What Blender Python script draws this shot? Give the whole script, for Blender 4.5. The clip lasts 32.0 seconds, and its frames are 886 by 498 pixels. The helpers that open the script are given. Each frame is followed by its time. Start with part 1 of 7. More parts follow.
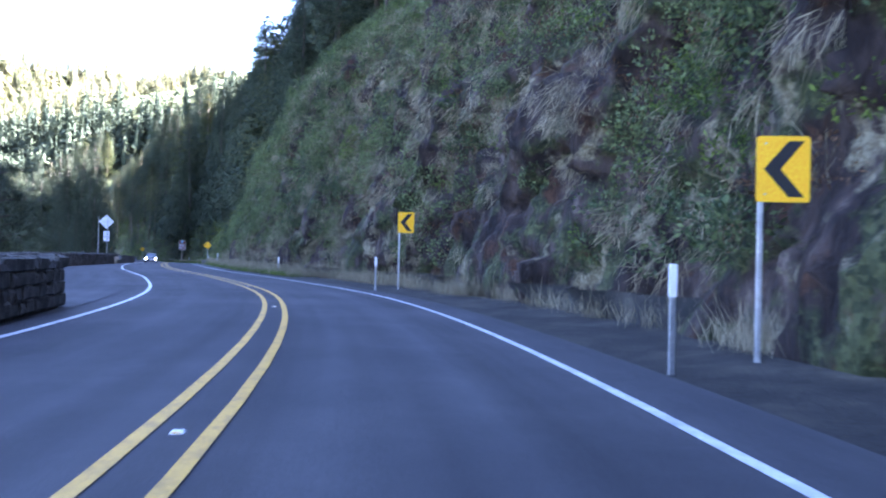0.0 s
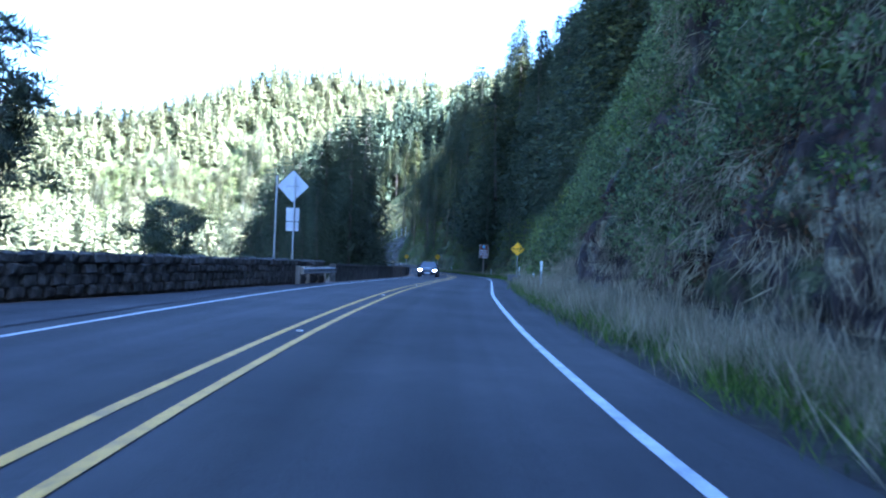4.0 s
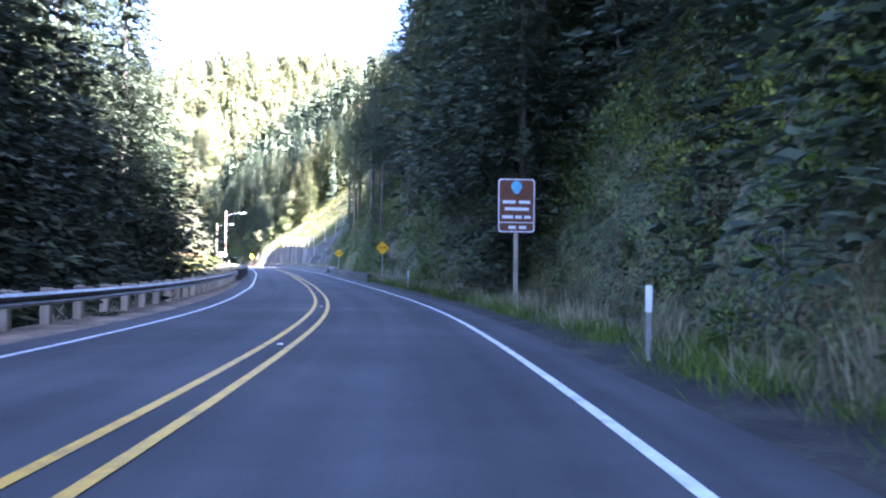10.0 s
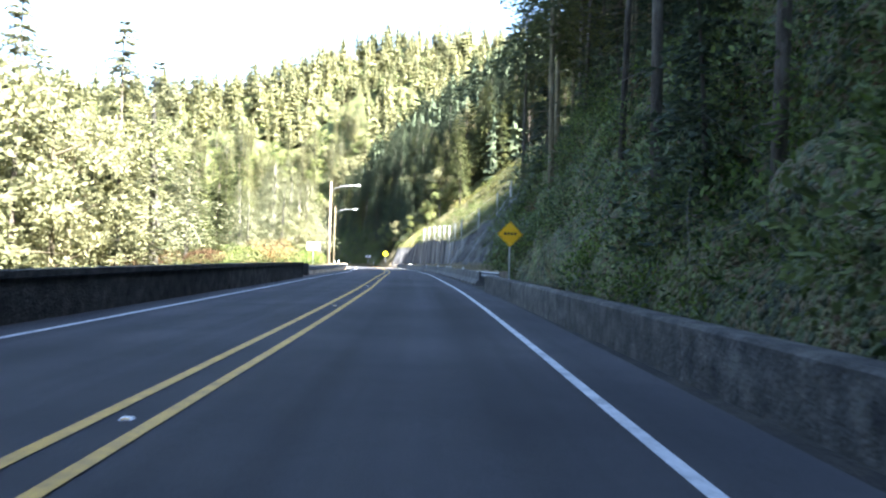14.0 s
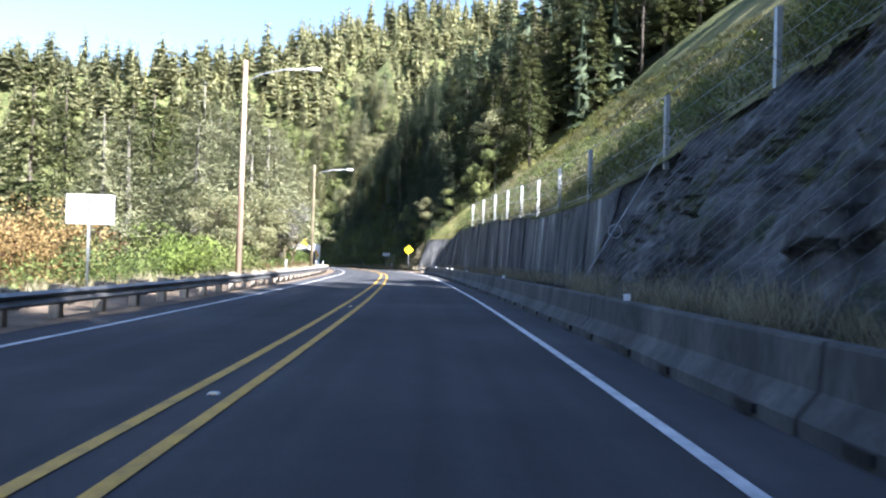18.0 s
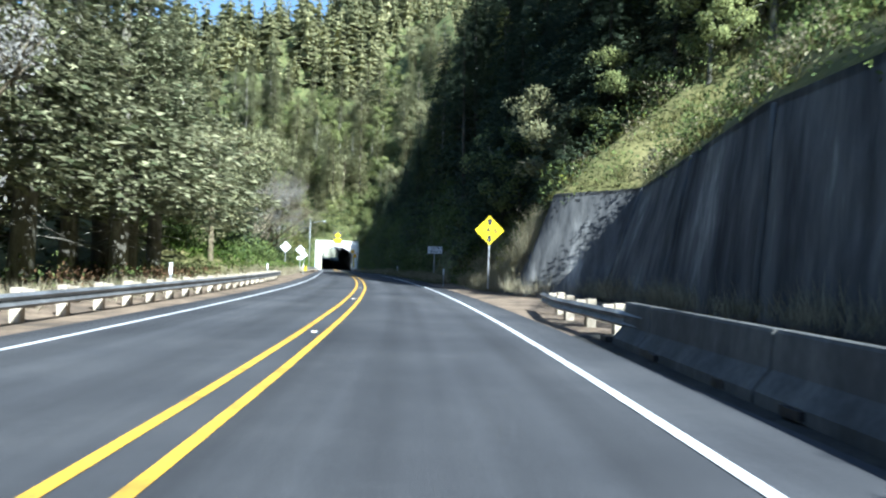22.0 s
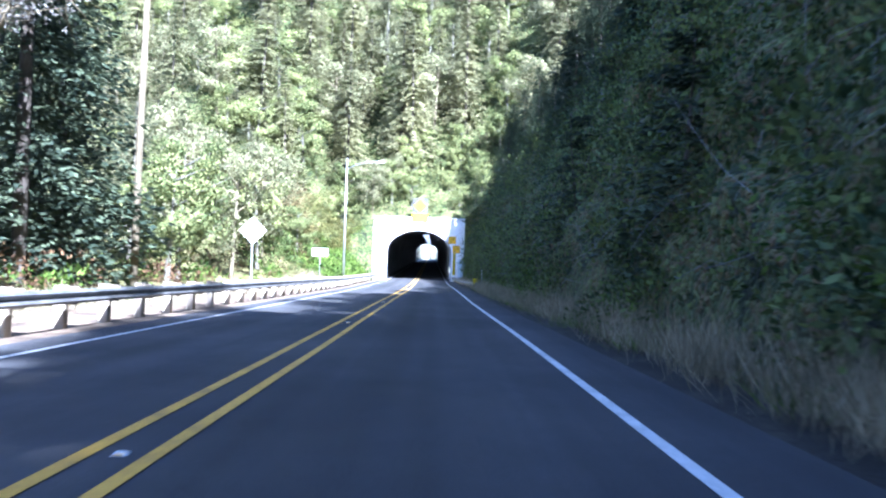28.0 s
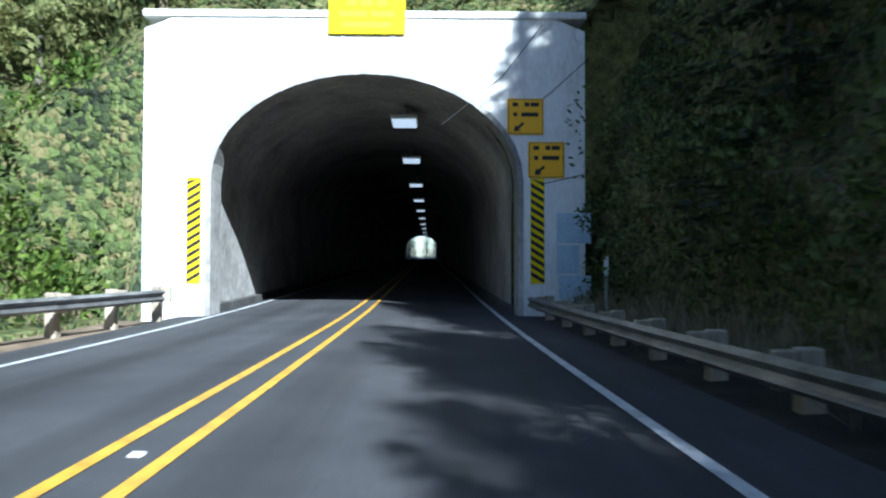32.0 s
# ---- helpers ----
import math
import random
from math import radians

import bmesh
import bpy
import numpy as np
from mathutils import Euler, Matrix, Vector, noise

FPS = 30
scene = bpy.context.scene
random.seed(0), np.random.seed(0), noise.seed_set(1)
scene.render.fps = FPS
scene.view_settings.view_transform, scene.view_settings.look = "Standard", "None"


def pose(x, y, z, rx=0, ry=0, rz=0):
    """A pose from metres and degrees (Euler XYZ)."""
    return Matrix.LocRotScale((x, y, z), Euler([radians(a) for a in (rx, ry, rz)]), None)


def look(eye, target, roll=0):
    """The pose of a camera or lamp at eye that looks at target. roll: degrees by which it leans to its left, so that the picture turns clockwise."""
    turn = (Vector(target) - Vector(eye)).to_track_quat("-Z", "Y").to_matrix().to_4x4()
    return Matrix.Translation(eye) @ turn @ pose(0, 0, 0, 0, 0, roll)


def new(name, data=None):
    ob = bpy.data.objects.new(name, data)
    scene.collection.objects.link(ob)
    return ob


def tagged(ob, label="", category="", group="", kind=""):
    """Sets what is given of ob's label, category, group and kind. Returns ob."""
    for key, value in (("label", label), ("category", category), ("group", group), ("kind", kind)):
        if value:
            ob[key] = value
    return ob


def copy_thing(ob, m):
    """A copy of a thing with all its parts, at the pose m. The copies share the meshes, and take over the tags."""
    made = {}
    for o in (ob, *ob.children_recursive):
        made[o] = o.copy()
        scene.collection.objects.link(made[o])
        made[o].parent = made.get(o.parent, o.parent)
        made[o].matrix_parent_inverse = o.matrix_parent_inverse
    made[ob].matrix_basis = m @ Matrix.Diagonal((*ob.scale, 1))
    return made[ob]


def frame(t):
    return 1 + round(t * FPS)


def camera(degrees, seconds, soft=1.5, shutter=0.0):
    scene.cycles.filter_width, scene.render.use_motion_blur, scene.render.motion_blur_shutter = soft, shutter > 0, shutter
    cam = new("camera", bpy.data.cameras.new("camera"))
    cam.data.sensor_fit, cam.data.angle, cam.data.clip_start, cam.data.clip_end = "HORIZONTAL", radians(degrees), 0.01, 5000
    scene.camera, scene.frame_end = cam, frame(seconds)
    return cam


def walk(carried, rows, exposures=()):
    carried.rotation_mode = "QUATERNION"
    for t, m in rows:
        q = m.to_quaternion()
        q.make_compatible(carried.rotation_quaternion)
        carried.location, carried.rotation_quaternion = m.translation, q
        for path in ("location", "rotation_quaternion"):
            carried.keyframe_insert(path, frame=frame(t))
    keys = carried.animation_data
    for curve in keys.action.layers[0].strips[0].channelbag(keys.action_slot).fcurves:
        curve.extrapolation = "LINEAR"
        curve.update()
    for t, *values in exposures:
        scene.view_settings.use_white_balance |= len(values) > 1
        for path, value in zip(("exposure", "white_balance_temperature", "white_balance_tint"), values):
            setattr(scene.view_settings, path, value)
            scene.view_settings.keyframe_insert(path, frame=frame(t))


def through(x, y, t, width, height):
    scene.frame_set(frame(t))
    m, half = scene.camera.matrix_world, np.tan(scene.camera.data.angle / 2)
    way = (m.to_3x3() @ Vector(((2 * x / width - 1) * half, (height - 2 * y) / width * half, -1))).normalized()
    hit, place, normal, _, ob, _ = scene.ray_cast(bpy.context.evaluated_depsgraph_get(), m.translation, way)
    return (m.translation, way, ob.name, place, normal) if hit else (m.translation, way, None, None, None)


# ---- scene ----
# camera and its drive along the coast road
cam = camera(60.0, 32.0, soft=2.2, shutter=0.13)
PATH = [
    (0.0, -105.730, -478.357, 1.785, 90.86, -1.45, -48.49),
    (0.5, -100.943, -473.351, 1.799, 90.81, -1.00, -44.35),
    (1.0, -96.544, -467.986, 1.807, 90.90, -0.72, -40.25),
    (1.5, -92.598, -462.396, 1.805, 91.37, -1.80, -36.42),
    (2.0, -89.060, -456.588, 1.793, 91.55, -2.47, -32.90),
    (2.5, -85.836, -450.571, 1.773, 91.41, -2.42, -30.11),
    (3.0, -82.850, -444.413, 1.758, 90.98, -1.82, -28.05),
    (3.5, -79.998, -438.162, 1.763, 90.90, -2.22, -26.89),
    (4.0, -77.157, -431.898, 1.782, 90.98, -2.29, -25.77),
    (4.5, -74.228, -425.594, 1.805, 91.06, -2.34, -25.71),
    (5.0, -71.156, -419.223, 1.824, 91.08, -2.56, -26.64),
    (5.5, -67.983, -412.819, 1.830, 91.03, -3.02, -28.09),
    (6.0, -64.730, -406.434, 1.814, 90.97, -3.64, -28.99),
    (6.5, -61.333, -400.180, 1.778, 91.25, -2.60, -29.88),
    (7.0, -57.832, -394.036, 1.733, 91.31, -1.66, -30.39),
    (7.5, -54.289, -387.917, 1.683, 91.13, -1.30, -30.64),
    (8.0, -50.769, -381.808, 1.629, 91.24, -0.90, -30.71),
    (8.5, -47.281, -375.697, 1.566, 91.39, -0.83, -30.36),
    (9.0, -43.828, -369.535, 1.491, 91.73, -0.15, -29.39),
    (9.5, -40.497, -363.246, 1.423, 91.68, -0.48, -27.83),
    (10.0, -37.406, -356.884, 1.358, 91.32, -0.70, -26.01),
    (10.5, -34.597, -350.454, 1.295, 91.34, 0.07, -24.11),
    (11.0, -32.071, -344.006, 1.251, 91.17, -0.56, -22.31),
    (11.5, -29.746, -337.419, 1.221, 91.16, -0.82, -20.47),
    (12.0, -27.602, -330.749, 1.206, 91.32, -0.80, -18.84),
    (12.5, -25.624, -324.043, 1.209, 91.37, -1.02, -17.41),
    (13.0, -23.789, -317.314, 1.231, 91.29, -1.51, -16.14),
    (13.5, -22.061, -310.517, 1.269, 91.25, -1.74, -15.15),
    (14.0, -20.436, -303.740, 1.322, 91.30, -1.77, -14.35),
    (14.5, -18.921, -297.112, 1.388, 91.44, -1.69, -13.73),
    (15.0, -17.427, -290.287, 1.460, 91.47, -1.58, -12.77),
    (15.5, -15.937, -283.257, 1.532, 91.40, -1.54, -12.20),
    (16.0, -14.442, -276.012, 1.600, 91.29, -1.59, -12.18),
    (16.5, -12.924, -268.550, 1.659, 91.19, -1.71, -12.46),
    (17.0, -11.366, -260.864, 1.703, 91.20, -1.84, -12.19),
    (17.5, -9.777, -253.025, 1.734, 91.18, -1.80, -11.89),
    (18.0, -8.155, -245.074, 1.760, 91.17, -1.65, -11.57),
    (18.5, -6.555, -237.092, 1.787, 91.08, -1.38, -11.19),
    (19.0, -5.040, -228.948, 1.816, 91.03, -1.49, -10.75),
    (19.5, -3.664, -220.697, 1.847, 91.07, -1.59, -10.23),
    (20.0, -2.391, -212.341, 1.877, 91.10, -2.01, -9.62),
    (20.5, -1.228, -203.983, 1.904, 91.07, -2.29, -8.99),
    (21.0, -0.164, -195.606, 1.927, 91.15, -2.21, -8.24),
    (21.5, 0.809, -187.164, 1.946, 91.25, -1.98, -7.47),
    (22.0, 1.654, -178.680, 1.956, 91.25, -1.73, -6.75),
    (22.5, 2.360, -170.139, 1.956, 91.30, -1.77, -5.81),
    (23.0, 2.962, -161.685, 1.949, 91.32, -1.65, -4.99),
    (23.5, 3.464, -153.259, 1.939, 91.25, -1.42, -4.04),
    (24.0, 3.837, -144.760, 1.927, 91.37, -1.35, -3.12),
    (24.5, 4.056, -136.138, 1.911, 91.29, -1.25, -1.96),
    (25.0, 4.091, -127.337, 1.896, 91.39, -1.08, -0.96),
    (25.5, 3.952, -118.449, 1.884, 91.37, -1.65, -0.20),
    (26.0, 3.739, -109.496, 1.870, 91.30, -1.87, 0.72),
    (26.5, 3.519, -100.490, 1.849, 91.19, -1.92, 1.18),
    (27.0, 3.297, -91.416, 1.820, 91.09, -1.91, 1.22),
    (27.5, 3.052, -82.260, 1.778, 91.08, -1.82, 1.09),
    (28.0, 2.757, -73.013, 1.717, 91.30, -1.58, 1.29),
    (28.5, 2.414, -63.718, 1.637, 91.39, -1.11, 1.48),
    (29.0, 2.031, -54.431, 1.546, 91.41, -0.80, 1.60),
    (29.5, 1.634, -45.178, 1.449, 91.49, -0.81, 1.71),
    (30.0, 1.254, -35.982, 1.356, 91.45, -1.09, 1.73),
    (30.5, 0.916, -27.003, 1.273, 91.42, -1.07, 1.62),
    (31.0, 0.588, -18.000, 1.209, 91.23, -0.84, 1.44),
    (31.5, 0.276, -9.006, 1.164, 91.29, -0.46, 1.10),
    (32.0, 0.012, -0.002, 1.129, 91.38, -0.11, 1.06),
]

EXPOSURES = [(0.0, 4.68, 5400, 32), (1.0, 4.52, 5300, 30), (2.0, 4.28, 4900, 22), (3.0, 4.1, 4600, 16), (3.5, 4.1, 4600, 16), (6.0, 4.1, 4900, 15), (7.0, 4.6, 4700, 18), (8.0, 5.25, 4700, 24), (9.0, 5.28, 5350, 31), (10.0, 4.9, 5500, 30), (12.0, 4.6, 5650, 26), (13.5, 4.15, 5850, 13), (14.5, 3.6, 6150, 11), (17.0, 2.87, 5950, 16), (19.0, 2.5, 5450, 11), (21.0, 1.97, 5230, 3), (23.0, 2.07, 5250, 2), (24.0, 2.25, 5200, 6), (25.0, 2.67, 4950, 12), (28.0, 3.42, 4750, 18), (29.0, 3.32, 4850, 16), (30.0, 3.06, 4720, 16), (31.0, 2.4, 4650, 15), (32.0, 1.62, 5100, 3)]
walk(cam, [(r[0], pose(*r[1:])) for r in PATH], EXPOSURES)

# daylight: sun behind and to the right of the last straight
SUN_EL, SUN_AZ = radians(38), radians(27)
to_sun = Vector((math.sin(SUN_AZ) * math.cos(SUN_EL), -math.cos(SUN_AZ) * math.cos(SUN_EL), math.sin(SUN_EL)))
world = bpy.data.worlds.new("sky")
scene.world = world
world.use_nodes = True
wn = world.node_tree.nodes
sky = wn.new("ShaderNodeTexSky")
sky.sky_type = "NISHITA"
sky.sun_disc = False
sky.sun_elevation = SUN_EL
sky.sun_rotation = math.pi - SUN_AZ
sky.dust_density = 0.6
wn["Background"].inputs[1].default_value = 0.058
world.node_tree.links.new(sky.outputs[0], wn["Background"].inputs[0])
sun_data = bpy.data.lights.new("sun", "SUN")
sun_data.energy = 5.0
sun_data.angle = radians(0.5)
sun_data.color = (1.0, 0.95, 0.86)
sun = new("sun", sun_data)
sun.matrix_world = look((0, 0, 200), Vector((0, 0, 200)) - to_sun)

# ---- helpers of the place ----
rng = np.random.default_rng(7)
ROAD = [
    (-138.98, -500.6, 0.65), (-121.68, -490.61, 0.65), (-106.59, -477.54, 0.65), (-93.92, -462.1, 0.67), (-84.42, -444.52, 0.62),
    (-76.65, -426.09, 0.66), (-67.65, -408.23, 0.68), (-57.94, -390.76, 0.58), (-48.17, -373.31, 0.41), (-38.97, -355.56, 0.22),
    (-31.42, -337.06, 0.08), (-25.85, -317.85, 0.09), (-21.22, -298.4, 0.23), (-16.85, -278.88, 0.43), (-12.86, -259.28, 0.57),
    (-8.92, -239.68, 0.64), (-5.53, -219.97, 0.71), (-2.57, -200.2, 0.78), (-0.09, -180.35, 0.82), (1.41, -160.41, 0.81),
    (2.11, -140.42, 0.78), (2.1, -120.42, 0.75), (1.66, -100.43, 0.71), (1.14, -80.44, 0.63), (0.49, -60.45, 0.47),
    (-0.24, -40.46, 0.26), (-0.89, -20.47, 0.09), (-1.75, -0.49, -0.01), (-2.5, 19.49, -0.01), (-3.25, 39.48, 0.36),
]

RS = np.arange(len(ROAD)) * 20.0 - 40.0
RA = np.array(ROAD)
RT = np.gradient(RA, 20.0, axis=0)


def road_at(s):
    """Centre points of the road (n, 3) and unit headings (n, 2) at distances s."""
    s = np.atleast_1d(np.asarray(s, float))
    i = np.clip(((s + 40.0) // 20.0).astype(int), 0, len(RS) - 2)
    u = ((s - RS[i]) / 20.0)[:, None]
    far = np.clip(u, 0, 1)
    a, b, ta, tb = RA[i], RA[i + 1], RT[i] * 20, RT[i + 1] * 20
    q = far
    p = (2 * q**3 - 3 * q**2 + 1) * a + (q**3 - 2 * q**2 + q) * ta + (-2 * q**3 + 3 * q**2) * b + (q**3 - q**2) * tb
    d = (6 * q**2 - 6 * q) * a + (3 * q**2 - 4 * q + 1) * ta + (-6 * q**2 + 6 * q) * b + (3 * q**2 - 2 * q) * tb
    over = (u - far) * 20
    d2 = d[:, :2] / np.linalg.norm(d[:, :2], axis=1)[:, None]
    p[:, :2] += over * d2
    p[:, 2] += over[:, 0] * np.where(over[:, 0] > 0, 0.019, 0.0)
    return p, d2


def rp(s, lat, z=0.0):
    """World points beside the road: s along it, lat to its right, z above it."""
    p, d = road_at(s)
    lat = np.broadcast_to(np.asarray(lat, float), (len(p),))
    out = p.copy()
    out[:, 0] += d[:, 1] * lat
    out[:, 1] -= d[:, 0] * lat
    out[:, 2] += z
    return out


def spot(s, lat, z=0.0, turn=0.0):
    """Pose on the roadside, its y axis along the road."""
    p = rp([s], lat, z)[0]
    d = road_at([s])[1][0]
    return Matrix.Translation(p) @ Matrix.Rotation(math.atan2(-d[0], d[1]) + radians(turn), 4, "Z")


def mesh(name, verts, faces, mat, smooth=False):
    me = bpy.data.meshes.new(name)
    me.from_pydata([tuple(v) for v in verts], [], [tuple(int(k) for k in f) for f in faces])
    if mat:
        me.materials.append(mat)
    if smooth:
        me.shade_smooth()
    return me


def big_mesh(name, verts, faces, mat, smooth=False):
    """Mesh from numpy arrays; all faces with the same number of corners."""
    me = bpy.data.meshes.new(name)
    verts, faces = np.asarray(verts, np.float32), np.asarray(faces, np.int32)
    n, k = faces.shape
    me.vertices.add(len(verts))
    me.vertices.foreach_set("co", verts.ravel())
    me.loops.add(n * k)
    me.loops.foreach_set("vertex_index", faces.ravel())
    me.polygons.add(n)
    me.polygons.foreach_set("loop_start", np.arange(0, n * k, k, dtype=np.int32))
    me.polygons.foreach_set("loop_total", np.full(n, k, np.int32))
    if smooth:
        me.polygons.foreach_set("use_smooth", np.ones(n, bool))
    me.update(calc_edges=True)
    me.validate()
    if mat:
        me.materials.append(mat)
    return me


class Geo:
    """Gathers simple solids into one mesh."""

    def __init__(self):
        self.v, self.f = [], []

    def add(self, v, f):
        n = len(self.v)
        self.v += [tuple(p) for p in v]
        self.f += [tuple(k + n for k in q) for q in f]
        return self

    def box(self, x0, y0, z0, x1, y1, z1, b=0.0):
        if b <= 0:
            v = [(x, y, z) for z in (z0, z1) for x, y in ((x0, y0), (x1, y0), (x1, y1), (x0, y1))]
            f = [(0, 3, 2, 1), (4, 5, 6, 7), (0, 1, 5, 4), (1, 2, 6, 5), (2, 3, 7, 6), (3, 0, 4, 7)]
            return self.add(v, f)
        rings = []
        for z, k in ((z0, b), (z0 + b, 0), (z1 - b, 0), (z1, b)):
            rings.append([(x0 + k, y0 + b, z), (x0 + b, y0 + k, z), (x1 - b, y0 + k, z), (x1 - k, y0 + b, z),
                          (x1 - k, y1 - b, z), (x1 - b, y1 - k, z), (x0 + b, y1 - k, z), (x0 + k, y1 - b, z)])
        return self.rings(rings)

    def rings(self, rings, caps=True):
        n = len(rings[0])
        v = [p for r in rings for p in r]
        f = [(i * n + j, i * n + (j + 1) % n, (i + 1) * n + (j + 1) % n, (i + 1) * n + j) for i in range(len(rings) - 1) for j in range(n)]
        if caps:
            f += [tuple(reversed(range(n))), tuple(range((len(rings) - 1) * n, len(rings) * n))]
        return self.add(v, f)

    def tube(self, pts, radii, n=8):
        rings = []
        for i, p in enumerate(pts):
            p = Vector(p)
            a = Vector(pts[max(i - 1, 0)])
            c = Vector(pts[min(i + 1, len(pts) - 1)])
            q = (c - a).normalized().to_track_quat("Z", "Y")
            r = radii[i] if hasattr(radii, "__len__") else radii
            rings.append([p + q @ Vector((math.cos(2 * math.pi * k / n) * r, math.sin(2 * math.pi * k / n) * r, 0)) for k in range(n)])
        return self.rings(rings)

    def slab(self, outline, y0, y1):
        """A flat outline (x, z) given depth along y."""
        return self.rings([[(x, y0, z) for x, z in outline], [(x, y1, z) for x, z in outline]])

    def mesh(self, name, mat, smooth=False):
        return mesh(name, self.v, self.f, mat, smooth)


def part(name, geo, mat, parent, label="", m=None, smooth=False):
    data = geo.mesh(name, mat, smooth) if isinstance(geo, Geo) else geo
    ob = new(name, data)
    ob.parent = parent
    if m is not None:
        ob.matrix_basis = m
    return tagged(ob, label)


def thing(name, m, label, category, group="", data=None, kind=""):
    ob = new(name, data)
    ob.matrix_basis = m
    return tagged(ob, label, category, group, kind)


def strip(s_list, lats, zs, mat, name, smooth=True):
    """A sheet along the road; lats and zs are arrays (len(s), k)."""
    n, k = lats.shape
    v = np.concatenate([rp(s_list, lats[:, j], zs[:, j])[:, None] for j in range(k)], axis=1).reshape(-1, 3)
    i, j = np.meshgrid(np.arange(n - 1), np.arange(k - 1), indexing="ij")
    a = (i * k + j).ravel()
    f = np.stack([a, a + 1, a + k + 1, a + k], 1)
    me = big_mesh(name, v, f, mat, smooth)
    run = np.concatenate([np.zeros((n, 1)), np.cumsum(np.hypot(np.diff(lats, axis=1), np.diff(zs, axis=1)), axis=1)], 1)
    uv = np.stack([np.repeat(np.asarray(s_list, float), k), run.ravel()], 1)
    me.uv_layers.new(name="along").data.foreach_set("uv", uv[f.ravel()].astype(np.float32).ravel())
    return me


def sweep(s_list, profile, mat, name, smooth=False, lat=None):
    """A closed profile of (lat, z) swept along the road, with end caps."""
    s_list = np.asarray(s_list, float)
    offs = np.zeros(len(s_list)) if lat is None else np.asarray(lat, float)
    rings = []
    cols = [rp(s_list, offs + l, z) for l, z in profile]
    for i in range(len(s_list)):
        rings.append([c[i] for c in cols])
    return Geo().rings(rings).mesh(name, mat, smooth)


def fbm(x, y, scale, seed=0.0, octaves=3):
    """Cheap smooth noise on arrays, about -1 to 1."""
    out, amp, tot = np.zeros_like(np.asarray(x, float)), 1.0, 0.0
    for o in range(octaves):
        k = 2**o / scale
        a, b = x * k + seed * 1.7 + o * 3.1, y * k - seed * 2.3 + o * 1.9
        out = out + amp * (np.sin(a * 2.1 + 1.3 * np.sin(b * 1.7 + o)) * np.cos(b * 2.4 + 1.1 * np.sin(a * 1.3)))
        tot += amp
        amp *= 0.5
    return out / tot


def cells(x, y, w, h, seed):
    """Blocky fracture pattern: one random value for each crooked cell, and the distance to its middle."""
    x, y = np.asarray(x, float) / w, np.asarray(y, float) / h
    best, val = np.full(x.shape, 9.0), np.zeros(x.shape)
    rnd = lambda i, j, k: np.modf(np.abs(np.sin(i * 127.1 + j * 311.7 + seed * 17.3 + k * 74.7)) * 43758.5453)[0]
    for di in (-1, 0, 1):
        for dj in (-1, 0, 1):
            i, j = np.floor(x) + di, np.floor(y) + dj
            d = np.hypot(i + rnd(i, j, 0) - x, j + rnd(i, j, 1) - y)
            hit = d < best
            best, val = np.where(hit, d, best), np.where(hit, rnd(i, j, 2), val)
    return val, best


# ---- materials ----
def material(name, rough=0.8, metal=0.0, spec=0.3):
    m = bpy.data.materials.new(name)
    m.use_nodes = True
    b = m.node_tree.nodes["Principled BSDF"]
    b.inputs["Roughness"].default_value = rough
    b.inputs["Metallic"].default_value = metal
    b.inputs["Specular IOR Level"].default_value = spec
    return m, m.node_tree.nodes, m.node_tree.links, b


